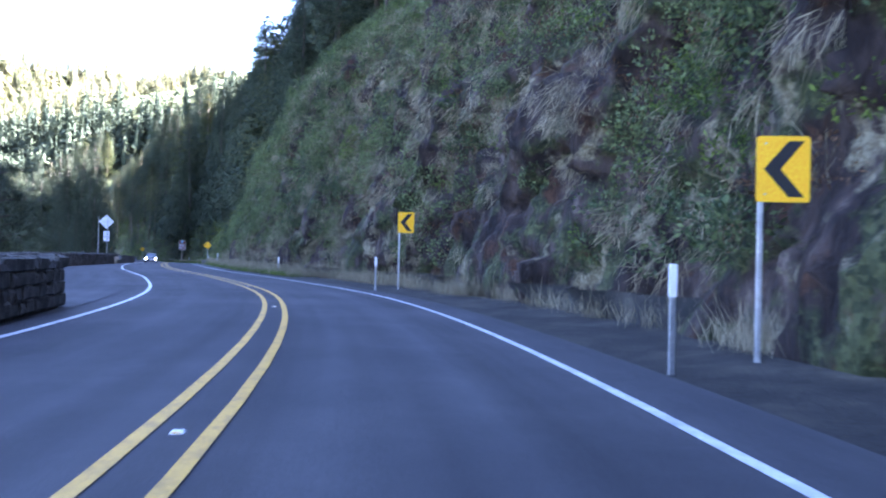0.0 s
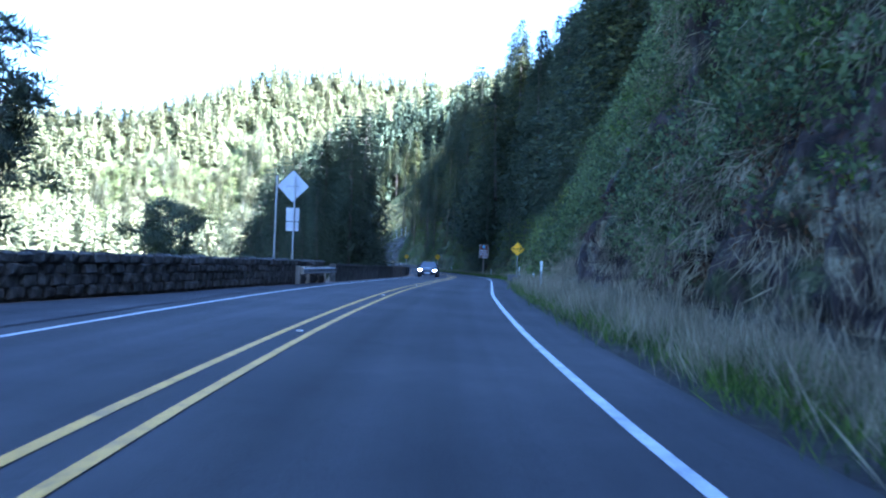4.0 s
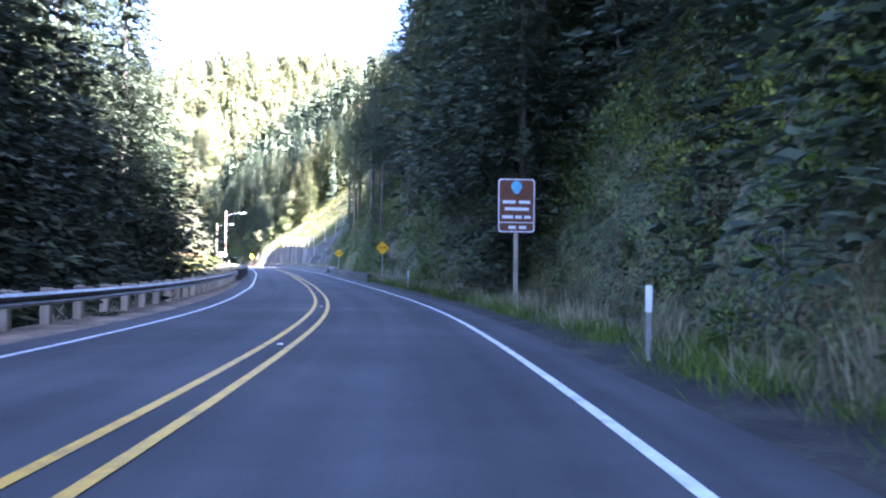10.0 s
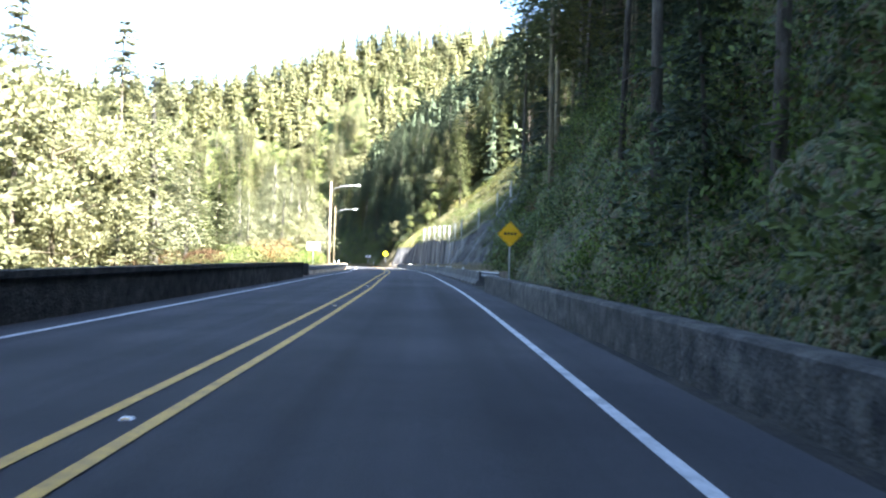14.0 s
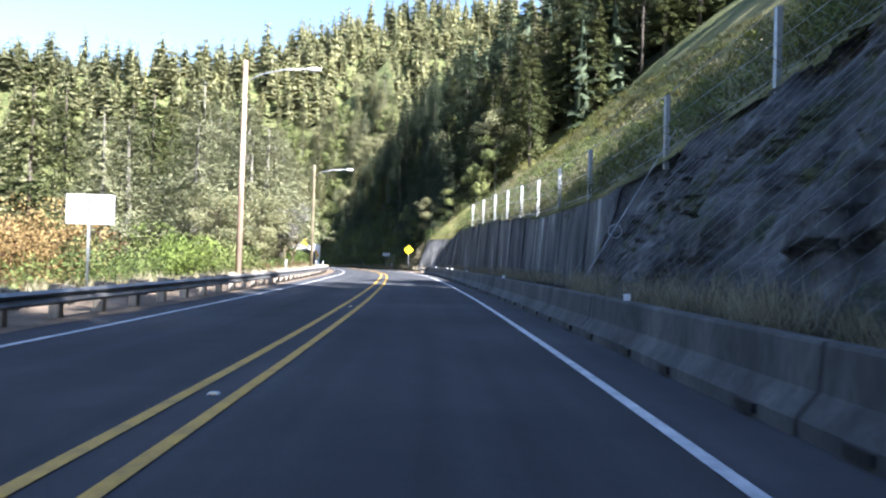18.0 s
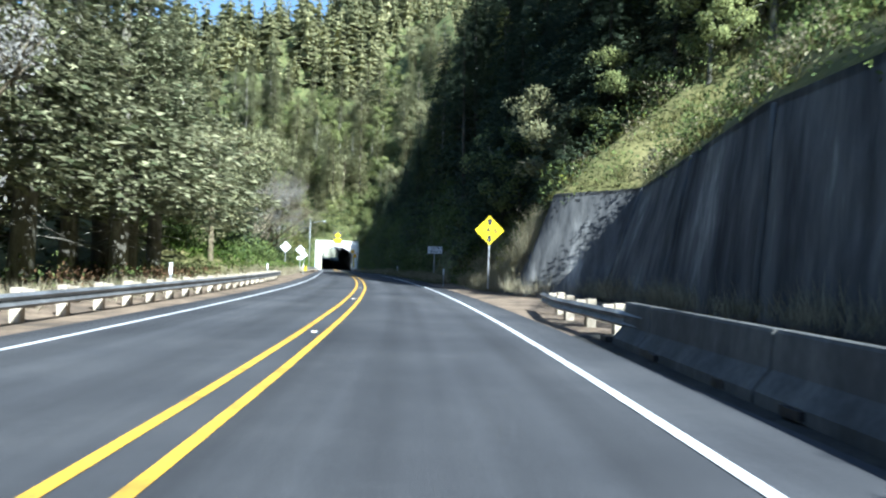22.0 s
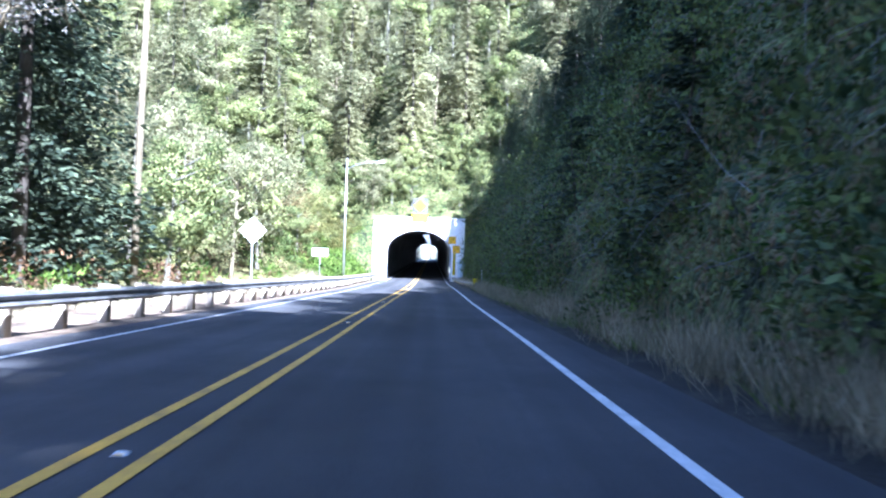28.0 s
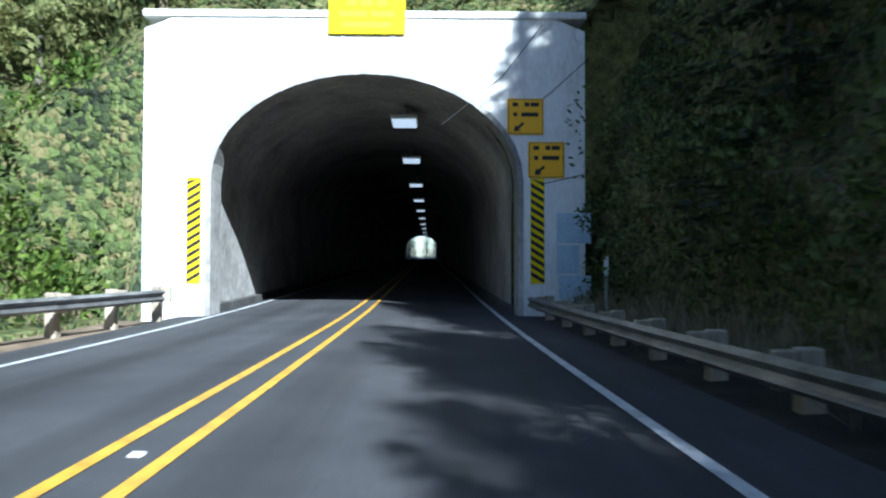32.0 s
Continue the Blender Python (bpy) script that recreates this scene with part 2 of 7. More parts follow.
def surface(name, stops, scale=1.0, detail=6.0, rough=0.85, metal=0.0, bump=0.3, bump_scale=None, spec=0.3, stretch=(1, 1, 1), fine=None, vary=0.0, island=False, space="Object", depth=0.05):
    """Noise-coloured surface: stops are colours from dark to light, scale in cycles a metre."""
    m, n, l, b = material(name, rough, metal, spec)
    co = n.new("ShaderNodeTexCoord")
    mp = n.new("ShaderNodeMapping")
    mp.inputs["Scale"].default_value = stretch
    l.new(co.outputs[space], mp.inputs[0])
    big = n.new("ShaderNodeTexNoise")
    big.inputs["Scale"].default_value = scale
    big.inputs["Detail"].default_value = detail
    big.inputs["Roughness"].default_value = 0.65
    l.new(mp.outputs[0], big.inputs["Vector"])
    ramp = n.new("ShaderNodeValToRGB")
    el = ramp.color_ramp.elements
    lo, hi = 0.3, 0.7
    for k, c in enumerate(stops):
        pos = lo + (hi - lo) * k / max(len(stops) - 1, 1)
        e = el[k] if k < 2 else el.new(pos)
        e.position, e.color = pos, (*c, 1)
    l.new(big.outputs["Fac"], ramp.inputs[0])
    out = ramp.outputs[0]
    grain = n.new("ShaderNodeTexNoise")
    grain.inputs["Scale"].default_value = fine or scale * 14
    grain.inputs["Detail"].default_value = 4
    l.new(mp.outputs[0], grain.inputs["Vector"])
    mix = n.new("ShaderNodeMix")
    mix.data_type, mix.blend_type = "RGBA", "OVERLAY"
    mix.inputs["Factor"].default_value = 0.5
    l.new(out, mix.inputs["A"])
    l.new(grain.outputs["Fac"], mix.inputs["B"])
    out = mix.outputs["Result"]
    if vary:
        info = n.new("ShaderNodeNewGeometry" if island else "ShaderNodeObjectInfo")
        hsv = n.new("ShaderNodeHueSaturation")
        mr = n.new("ShaderNodeMapRange")
        mr.inputs["To Min"].default_value, mr.inputs["To Max"].default_value = 1 - vary, 1 + vary
        l.new(info.outputs["Random Per Island" if island else "Random"], mr.inputs[0])
        l.new(mr.outputs[0], hsv.inputs["Value"])
        l.new(out, hsv.inputs["Color"])
        out = hsv.outputs[0]
    l.new(out, b.inputs["Base Color"])
    if bump:
        bp = n.new("ShaderNodeBump")
        bp.inputs["Strength"].default_value = bump
        bp.inputs["Distance"].default_value = depth
        nz = n.new("ShaderNodeTexNoise")
        nz.inputs["Scale"].default_value = bump_scale or scale * 6
        nz.inputs["Detail"].default_value = 6
        l.new(mp.outputs[0], nz.inputs["Vector"])
        l.new(nz.outputs["Fac"], bp.inputs["Height"])
        l.new(bp.outputs[0], b.inputs["Normal"])
    return m


def foliage(name, dark, light, through=0.25, rough=0.6, patch=0.15):
    """Leaves: colour differs leaf by leaf and in patches over the plant."""
    m, n, l, b = material(name, rough, 0, 0.08)
    geo = n.new("ShaderNodeNewGeometry")
    nz = n.new("ShaderNodeTexNoise")
    nz.inputs["Scale"].default_value = patch
    nz.inputs["Detail"].default_value = 3
    l.new(geo.outputs["Position"], nz.inputs["Vector"])
    add = n.new("ShaderNodeMath")
    add.operation = "ADD"
    half = n.new("ShaderNodeMath")
    half.operation = "MULTIPLY_ADD"
    half.inputs[1].default_value, half.inputs[2].default_value = 0.6, -0.3
    l.new(geo.outputs["Random Per Island"], half.inputs[0])
    l.new(nz.outputs["Fac"], add.inputs[0])
    l.new(half.outputs[0], add.inputs[1])
    ramp = n.new("ShaderNodeValToRGB")
    ramp.color_ramp.elements[0].position, ramp.color_ramp.elements[0].color = 0.25, (*dark, 1)
    ramp.color_ramp.elements[1].position, ramp.color_ramp.elements[1].color = 0.8, (*light, 1)
    l.new(add.outputs[0], ramp.inputs[0])
    l.new(ramp.outputs[0], b.inputs["Base Color"])
    tr = n.new("ShaderNodeBsdfTranslucent")
    l.new(ramp.outputs[0], tr.inputs[0])
    mx = n.new("ShaderNodeMixShader")
    mx.inputs[0].default_value = through
    l.new(b.outputs[0], mx.inputs[1])
    l.new(tr.outputs[0], mx.inputs[2])
    l.new(mx.outputs[0], n["Material Output"].inputs[0])
    return m


def leaf_nodes(n, l, stops, size, patch):
    """Small overlapping leaves: colour and height for a leaf-covered surface."""
    geo = n.new("ShaderNodeNewGeometry")
    warp = n.new("ShaderNodeTexNoise")
    warp.inputs["Scale"].default_value = 1.3 / size
    l.new(geo.outputs["Position"], warp.inputs["Vector"])
    mixv = n.new("ShaderNodeVectorMath")
    mixv.operation = "MULTIPLY_ADD"
    mixv.inputs[1].default_value = (size * 1.2,) * 3
    l.new(warp.outputs["Color"], mixv.inputs[0])
    l.new(geo.outputs["Position"], mixv.inputs[2])
    vor = n.new("ShaderNodeTexVoronoi")
    vor.inputs["Scale"].default_value = 1.0 / size
    l.new(mixv.outputs[0], vor.inputs["Vector"])
    sep = n.new("ShaderNodeSeparateColor")
    l.new(vor.outputs["Color"], sep.inputs[0])
    big = n.new("ShaderNodeTexNoise")
    big.inputs["Scale"].default_value = patch
    big.inputs["Detail"].default_value = 5
    big.inputs["Roughness"].default_value = 0.6
    l.new(geo.outputs["Position"], big.inputs["Vector"])
    add = n.new("ShaderNodeMath")
    add.operation = "MULTIPLY_ADD"
    add.inputs[1].default_value = 0.55
    l.new(sep.outputs[0], add.inputs[0])
    sc = n.new("ShaderNodeMath")
    sc.operation = "MULTIPLY_ADD"
    sc.inputs[1].default_value, sc.inputs[2].default_value = 1.3, -0.42
    l.new(big.outputs["Fac"], sc.inputs[0])
    l.new(sc.outputs[0], add.inputs[2])
    ramp = n.new("ShaderNodeValToRGB")
    el = ramp.color_ramp.elements
    for k, c in enumerate(stops):
        pos = 0.12 + 0.76 * k / (len(stops) - 1)
        e = el[k] if k < 2 else el.new(pos)
        e.position, e.color = pos, (*c, 1)
    l.new(add.outputs[0], ramp.inputs[0])
    return ramp.outputs[0], vor.outputs["Distance"], big.outputs["Fac"]


def leaf_mass(name, stops, size=0.12, patch=0.5, depth=0.12):
    m, n, l, b = material(name, 0.75, 0, 0.25)
    col, dist, big = leaf_nodes(n, l, stops, size, patch)
    l.new(col, b.inputs["Base Color"])
    bp = n.new("ShaderNodeBump")
    bp.inputs["Strength"].default_value = 1.0
    bp.inputs["Distance"].default_value = depth
    bp.invert = True
    l.new(dist, bp.inputs["Height"])
    bp2 = n.new("ShaderNodeBump")
    bp2.inputs["Strength"].default_value = 1.0
    bp2.inputs["Distance"].default_value = 0.8
    l.new(big, bp2.inputs["Height"])
    l.new(bp2.outputs[0], bp.inputs["Normal"])
    l.new(bp.outputs[0], b.inputs["Normal"])
    return m


def overgrow(m, stops, size, patch, cover, at):
    """Lets moss and low growth take over a surface in patches."""
    n, l = m.node_tree.nodes, m.node_tree.links
    b = n["Principled BSDF"]
    old = b.inputs["Base Color"].links[0].from_socket
    col, dist, big = leaf_nodes(n, l, stops, size, 1.2)
    geo = n.new("ShaderNodeNewGeometry")
    off = n.new("ShaderNodeVectorMath")
    off.inputs[1].default_value = (at, at, at)
    l.new(geo.outputs["Position"], off.inputs[0])
    nz = n.new("ShaderNodeTexNoise")
    nz.inputs["Scale"].default_value = patch
    nz.inputs["Detail"].default_value = 7
    nz.inputs["Roughness"].default_value = 0.65
    l.new(off.outputs[0], nz.inputs["Vector"])
    mr = n.new("ShaderNodeMapRange")
    mr.inputs["From Min"].default_value, mr.inputs["From Max"].default_value = cover - 0.03, cover + 0.03
    l.new(nz.outputs["Fac"], mr.inputs[0])
    mix = n.new("ShaderNodeMix")
    mix.data_type = "RGBA"
    l.new(mr.outputs[0], mix.inputs["Factor"])
    l.new(old, mix.inputs["A"])
    l.new(col, mix.inputs["B"])
    l.new(mix.outputs["Result"], b.inputs["Base Color"])


M_ASPHALT = surface("asphalt", [(0.036, 0.037, 0.041), (0.050, 0.051, 0.055), (0.070, 0.070, 0.073)], 0.22, rough=0.85, bump=0.35, bump_scale=90, fine=60, spec=0.15)


def wheel_tracks(m):
    """Long streaks along the road, polished and stained by traffic."""
    n, l = m.node_tree.nodes, m.node_tree.links
    b = n["Principled BSDF"]
    old = b.inputs["Base Color"].links[0].from_socket
    co = n.new("ShaderNodeTexCoord")
    mp = n.new("ShaderNodeMapping")
    mp.inputs["Scale"].default_value = (0.012, 0.75, 1)
    l.new(co.outputs["UV"], mp.inputs[0])
    nz = n.new("ShaderNodeTexNoise")
    nz.inputs["Scale"].default_value = 1.6
    nz.inputs["Detail"].default_value = 5
    l.new(mp.outputs[0], nz.inputs["Vector"])
    mr = n.new("ShaderNodeMapRange")
    mr.inputs["From Min"].default_value, mr.inputs["From Max"].default_value = 0.3, 0.7
    mr.inputs["To Min"].default_value, mr.inputs["To Max"].default_value = 0.7, 1.3
    l.new(nz.outputs["Fac"], mr.inputs[0])
    hsv = n.new("ShaderNodeHueSaturation")
    l.new(old, hsv.inputs["Color"])
    l.new(mr.outputs[0], hsv.inputs["Value"])
    l.new(hsv.outputs[0], b.inputs["Base Color"])


wheel_tracks(M_ASPHALT)
M_YELLOW = surface("yellow_road_paint", [(0.28, 0.165, 0.03), (0.50, 0.285, 0.03), (0.57, 0.33, 0.035)], 3.0, rough=0.6, bump=0.1, fine=40)
M_WHITE = surface("white_road_paint", [(0.30, 0.31, 0.32), (0.50, 0.51, 0.52), (0.62, 0.62, 0.62)], 3.0, rough=0.6, bump=0.1, fine=40)
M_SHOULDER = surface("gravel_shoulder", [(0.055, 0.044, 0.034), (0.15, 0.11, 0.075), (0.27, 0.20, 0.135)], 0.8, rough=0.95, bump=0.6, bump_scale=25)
M_GROUND = leaf_mass("leafy_undergrowth", [(0.014, 0.018, 0.010), (0.04, 0.052, 0.02), (0.095, 0.12, 0.04), (0.12, 0.085, 0.045), (0.17, 0.20, 0.065)], 0.11, 0.45)
M_HILLGREEN = leaf_mass("sunlit_hill_undergrowth", [(0.012, 0.017, 0.008), (0.04, 0.056, 0.018), (0.09, 0.12, 0.034), (0.15, 0.125, 0.055), (0.17, 0.20, 0.07)], 0.2, 0.25, 0.2)
M_GRASSLAND = surface("grassy_slope", [(0.05, 0.052, 0.018), (0.12, 0.115, 0.04), (0.22, 0.19, 0.08)], 0.3, rough=0.95, bump=0.8, bump_scale=6)
M_ROCK = surface("basalt_cliff", [(0.004, 0.003, 0.003), (0.011, 0.008, 0.0075), (0.026, 0.019, 0.017), (0.055, 0.041, 0.035), (0.13, 0.11, 0.092)], 1.5, detail=12, rough=0.85, bump=1.0, bump_scale=2.2, stretch=(1, 1, 0.4), spec=0.15, depth=0.4, fine=5)
overgrow(M_ROCK, [(0.008, 0.011, 0.006), (0.03, 0.036, 0.016), (0.065, 0.072, 0.03)], 0.09, 0.55, 0.53, 0)
overgrow(M_ROCK, [(0.07, 0.06, 0.036), (0.14, 0.125, 0.08), (0.22, 0.20, 0.135)], 0.05, 0.6, 0.6, 40)
overgrow(M_ROCK, [(0.02, 0.011, 0.008), (0.06, 0.032, 0.02)], 0.08, 0.7, 0.6, 80)
M_GREYROCK = surface("grey_slide_rock", [(0.008, 0.008, 0.009), (0.03, 0.03, 0.03), (0.075, 0.073, 0.07), (0.17, 0.165, 0.155)], 0.9, detail=12, rough=0.85, bump=1.0, bump_scale=2.5, stretch=(1, 1, 0.5), depth=0.3, fine=6)
overgrow(M_GREYROCK, [(0.01, 0.013, 0.007), (0.035, 0.04, 0.018), (0.07, 0.075, 0.035)], 0.09, 0.5, 0.56, 20)
M_STONE = surface("mossy_wall_stone", [(0.02, 0.02, 0.02), (0.06, 0.058, 0.052), (0.12, 0.115, 0.10)], 3.0, rough=0.92, bump=0.8, vary=0.35)
M_CONCRETE = surface("weathered_concrete", [(0.028, 0.028, 0.027), (0.072, 0.072, 0.07), (0.13, 0.127, 0.12)], 0.9, rough=0.88, bump=0.25, stretch=(1, 1, 0.35), fine=18)
M_SHOTCRETE = surface("streaked_shotcrete", [(0.012, 0.013, 0.015), (0.05, 0.051, 0.053), (0.11, 0.109, 0.106), (0.36, 0.35, 0.33)], 0.62, detail=6, rough=0.9, bump=0.5, bump_scale=3, stretch=(1, 1, 0.16), fine=2.6, depth=0.12)
M_PORTAL = surface("whitewashed_concrete", [(0.52, 0.50, 0.46), (0.72, 0.71, 0.69), (0.80, 0.80, 0.79)], 0.5, rough=0.8, bump=0.15, stretch=(1, 1, 0.4), fine=12)
M_PATCH = surface("pale_blue_patch_paint", [(0.40, 0.50, 0.58), (0.50, 0.60, 0.68)], 1.2, rough=0.75, bump=0.1)
M_TUNNEL = surface("sooty_tunnel_concrete", [(0.16, 0.155, 0.15), (0.31, 0.30, 0.285), (0.45, 0.435, 0.41)], 0.4, rough=0.9, bump=0.5, bump_scale=1.5)
M_GALV = surface("galvanised_steel", [(0.30, 0.31, 0.32), (0.42, 0.43, 0.44), (0.52, 0.53, 0.54)], 2.5, rough=0.45, metal=0.75, bump=0.05)
M_RAIL = surface("weathered_rail_steel", [(0.10, 0.10, 0.10), (0.19, 0.19, 0.19), (0.30, 0.30, 0.30)], 1.5, rough=0.5, metal=0.6, bump=0.05, stretch=(1, 1, 3))
M_POSTWOOD = surface("grey_timber_post", [(0.20, 0.165, 0.12), (0.34, 0.29, 0.22), (0.46, 0.40, 0.31)], 5.0, rough=0.9, bump=0.4, stretch=(1, 1, 0.2), vary=0.2)
M_POLEWOOD = surface("creosoted_pole_timber", [(0.16, 0.10, 0.07), (0.30, 0.22, 0.16), (0.42, 0.34, 0.27)], 3.0, rough=0.9, bump=0.4, stretch=(1, 1, 0.12))
M_BARK = surface("conifer_bark", [(0.035, 0.028, 0.022), (0.09, 0.075, 0.06), (0.17, 0.15, 0.125)], 3.0, rough=0.95, bump=0.9, stretch=(1, 1, 0.25), vary=0.3)
M_PALEBARK = surface("pale_lichen_bark", [(0.075, 0.06, 0.036), (0.14, 0.115, 0.072), (0.23, 0.195, 0.13)], 4.0, rough=0.95, bump=0.6, stretch=(1, 1, 0.3), vary=0.2)
M_SIGNYELLOW = surface("yellow_sign_sheeting", [(0.80, 0.42, 0.01), (0.85, 0.47, 0.012)], 2.0, rough=0.45, bump=0.0, fine=30)
M_SIGNLIME = surface("lemon_sign_sheeting", [(0.74, 0.55, 0.002), (0.80, 0.61, 0.003)], 2.0, rough=0.6, bump=0.0, fine=30, spec=0.08)
M_BLACK = surface("black_sign_paint", [(0.012, 0.012, 0.013), (0.02, 0.02, 0.022)], 4.0, rough=0.5, bump=0.0)
M_SIGNBROWN = surface("brown_sign_sheeting", [(0.12, 0.045, 0.025), (0.15, 0.06, 0.03)], 2.0, rough=0.45, bump=0.0)
M_SIGNWHITE = surface("white_sign_sheeting", [(0.68, 0.70, 0.72), (0.78, 0.79, 0.80)], 2.0, rough=0.45, bump=0.0)
M_BLUE = surface("sky_blue_sign_paint", [(0.10, 0.36, 0.50), (0.16, 0.46, 0.60)], 3.0, rough=0.45, bump=0.0)
M_ALU = surface("bare_aluminium_sign_back", [(0.55, 0.56, 0.57), (0.68, 0.69, 0.70)], 1.5, rough=0.5, metal=0.25, bump=0.03)
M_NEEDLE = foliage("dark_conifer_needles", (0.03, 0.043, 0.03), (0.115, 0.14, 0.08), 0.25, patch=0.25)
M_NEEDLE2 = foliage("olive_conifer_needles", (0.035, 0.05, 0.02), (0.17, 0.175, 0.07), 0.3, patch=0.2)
# needles lightened and yellowed: the hill's strong sunlight is in this base colour
M_WOODS = foliage("sun_lightened_woods_needles", (0.105, 0.115, 0.06), (0.43, 0.41, 0.22), 0.5, patch=0.06)
M_MOSSY = foliage("moss_draped_needles", (0.085, 0.10, 0.05), (0.35, 0.34, 0.205), 0.3, patch=0.4)
M_DEEP = foliage("deep_shrub_leaves", (0.010, 0.017, 0.007), (0.035, 0.045, 0.014), 0.15, patch=0.4)
M_BRUSH = foliage("hillside_brush_leaves", (0.03, 0.046, 0.016), (0.21, 0.215, 0.085), 0.3, patch=0.3)
M_ALDER = foliage("olive_alder_leaves", (0.09, 0.115, 0.045), (0.32, 0.335, 0.13), 0.45, patch=0.12)
M_MOSSLEAF = foliage("tan_green_mossy_leaves", (0.11, 0.118, 0.06), (0.35, 0.335, 0.18), 0.45, patch=0.2)
M_LAMP, lamp_n, lamp_l, lamp_b = material("glowing_lamp_diffuser", 0.4)
lamp_b.inputs["Emission Color"].default_value = (0.9, 0.95, 1.0, 1)
lamp_b.inputs["Emission Strength"].default_value = 0.22
M_SLOPEGRASS = foliage("olive_slope_grass", (0.035, 0.036, 0.012), (0.145, 0.13, 0.042), 0.25, patch=0.7)
M_TWIG = foliage("tan_twig_tips", (0.10, 0.084, 0.024), (0.25, 0.20, 0.055), 0.3, patch=0.5)
M_DUSTY = foliage("dusty_russet_leaves", (0.09, 0.062, 0.03), (0.27, 0.195, 0.095), 0.3, patch=0.6)
M_OLIVE = foliage("olive_autumn_leaves", (0.06, 0.06, 0.018), (0.22, 0.205, 0.065), 0.3, patch=0.6)
M_LICHEN = foliage("tan_lichen", (0.12, 0.11, 0.06), (0.34, 0.30, 0.19), 0.3, patch=0.5)
M_GREYBARK = surface("grey_mossy_bark", [(0.06, 0.055, 0.042), (0.13, 0.12, 0.095), (0.24, 0.225, 0.19)], 3.0, rough=0.95, bump=0.8, stretch=(1, 1, 0.3), vary=0.25)
M_TWIG = surface("grey_twigs", [(0.10, 0.095, 0.085), (0.22, 0.21, 0.19)], 3.0, rough=0.95, bump=0.2)
# leaf litter, with the shade beside the lane darkened into its colour
M_VERGE = surface("shade_dark_leaf_verge", [(0.010, 0.010, 0.009), (0.022, 0.021, 0.018), (0.05, 0.045, 0.034)], 1.2, rough=0.95, bump=0.7, bump_scale=14)
M_LEAF = foliage("mixed_shrub_leaves", (0.034, 0.052, 0.02), (0.16, 0.195, 0.06), 0.3, patch=0.35)
M_THICKET = foliage("thicket_leaves", (0.04, 0.062, 0.03), (0.17, 0.21, 0.085), 0.3, patch=0.25)
M_FERN = foliage("bright_fern_leaves", (0.03, 0.06, 0.012), (0.15, 0.21, 0.04), 0.35, patch=0.6)
M_RUST = foliage("rusty_autumn_leaves", (0.045, 0.026, 0.016), (0.16, 0.095, 0.05), 0.3, patch=0.5)
M_AMBER = foliage("amber_autumn_leaves", (0.13, 0.085, 0.035), (0.40, 0.28, 0.12), 0.35, patch=0.5)
M_BRIGHT = foliage("bright_broom_leaves", (0.07, 0.10, 0.025), (0.22, 0.27, 0.07), 0.35, patch=0.5)
M_STRAW = foliage("dry_grass_blades", (0.12, 0.105, 0.065), (0.42, 0.37, 0.25), 0.35, patch=0.8)
M_GORSE = foliage("yellow_green_gorse_leaves", (0.07, 0.09, 0.015), (0.26, 0.27, 0.05), 0.3, patch=0.3)

# ---- ground, road and tunnel ----
def table(s, rows):
    rows = np.array(rows, float)
    return [np.interp(s, rows[:, 0], rows[:, k]) for k in range(1, rows.shape[1])]


# right bank: distance, where the face starts, where it ends, its height there, slope above
RIGHT = [(-60, 6.7, 10.0, 16, 1.15), (60, 6.5, 10.0, 15, 1.15), (90, 6.4, 11, 11, 1.15), (115, 6.6, 13, 10, 1.15), (150, 6.2, 12.5, 8.5, 1.15), (158, 7.9, 12.5, 8.4, 1.15), (167, 8.0, 12.3, 8.3, 1.13), (174, 6.2, 11.8, 8.2, 1.12),
         (200, 6.2, 11, 8, 1.1), (235, 6.6, 11, 9, 0.8), (268, 6.7, 12, 7.4, 0.8), (276, 6.9, 11.5, 6.4, 0.82), (283, 7.6, 10.2, 4.9, 0.85), (286, 8.9, 9.2, 4.1, 0.85), (300, 8.9, 9.2, 4.0, 0.86), (317, 8.9, 9.2, 4.75, 0.88), (338, 8.8, 9.2, 4.9, 0.88), (349.0, 8.7, 10.2, 4.2, 0.88), (351.2, 6.2, 7.5, 4.1, 0.88),
         (357, 6.3, 9.0, 3.6, 0.88), (363, 6.2, 11.0, 5.5, 0.88), (400, 5.6, 10, 9, 0.95), (455, 5.6, 10.5, 11, 0.95), (530, 6.0, 9.5, 11, 0.9)]


def right_z(s, lat):
    b0, l1, z1, k = table(s, RIGHT)
    face = z1 * np.clip((lat - b0) / (l1 - b0), 0, 1)
    up = np.clip(lat - l1, 0, None)
    return face + np.minimum(up, 75) * k + np.clip(up - 75, 0, 170) * 0.4


LEFT = [(-60, 4.9, -0.65), (14, 4.9, -0.65), (18, 10.8, -0.65), (56, 10.8, -0.65), (88, 5.6, -0.65), (215, 5.6, -0.6), (245, 6.0, -0.12), (300, 7.0, -0.05),
        (370, 7.0, -0.03), (382, 6.6, 0.5), (402, 6.6, 0.5), (412, 8.0, 0.03), (478, 8.5, 0.06), (500, 7.2, 0.5), (530, 6.4, 0.8)]


def left_z(s, lat):
    e, k = table(s, LEFT)
    d = np.clip(-lat - e, 0, None)
    return np.clip(np.where(k > 0, np.minimum(d, 9) * k + np.clip(d - 9, 0, 60) * 0.05, d * k), -30, 40)


SAMPLE_S = np.arange(-60, 760, 4.0)
SAMPLE_P, SAMPLE_D = road_at(SAMPLE_S)


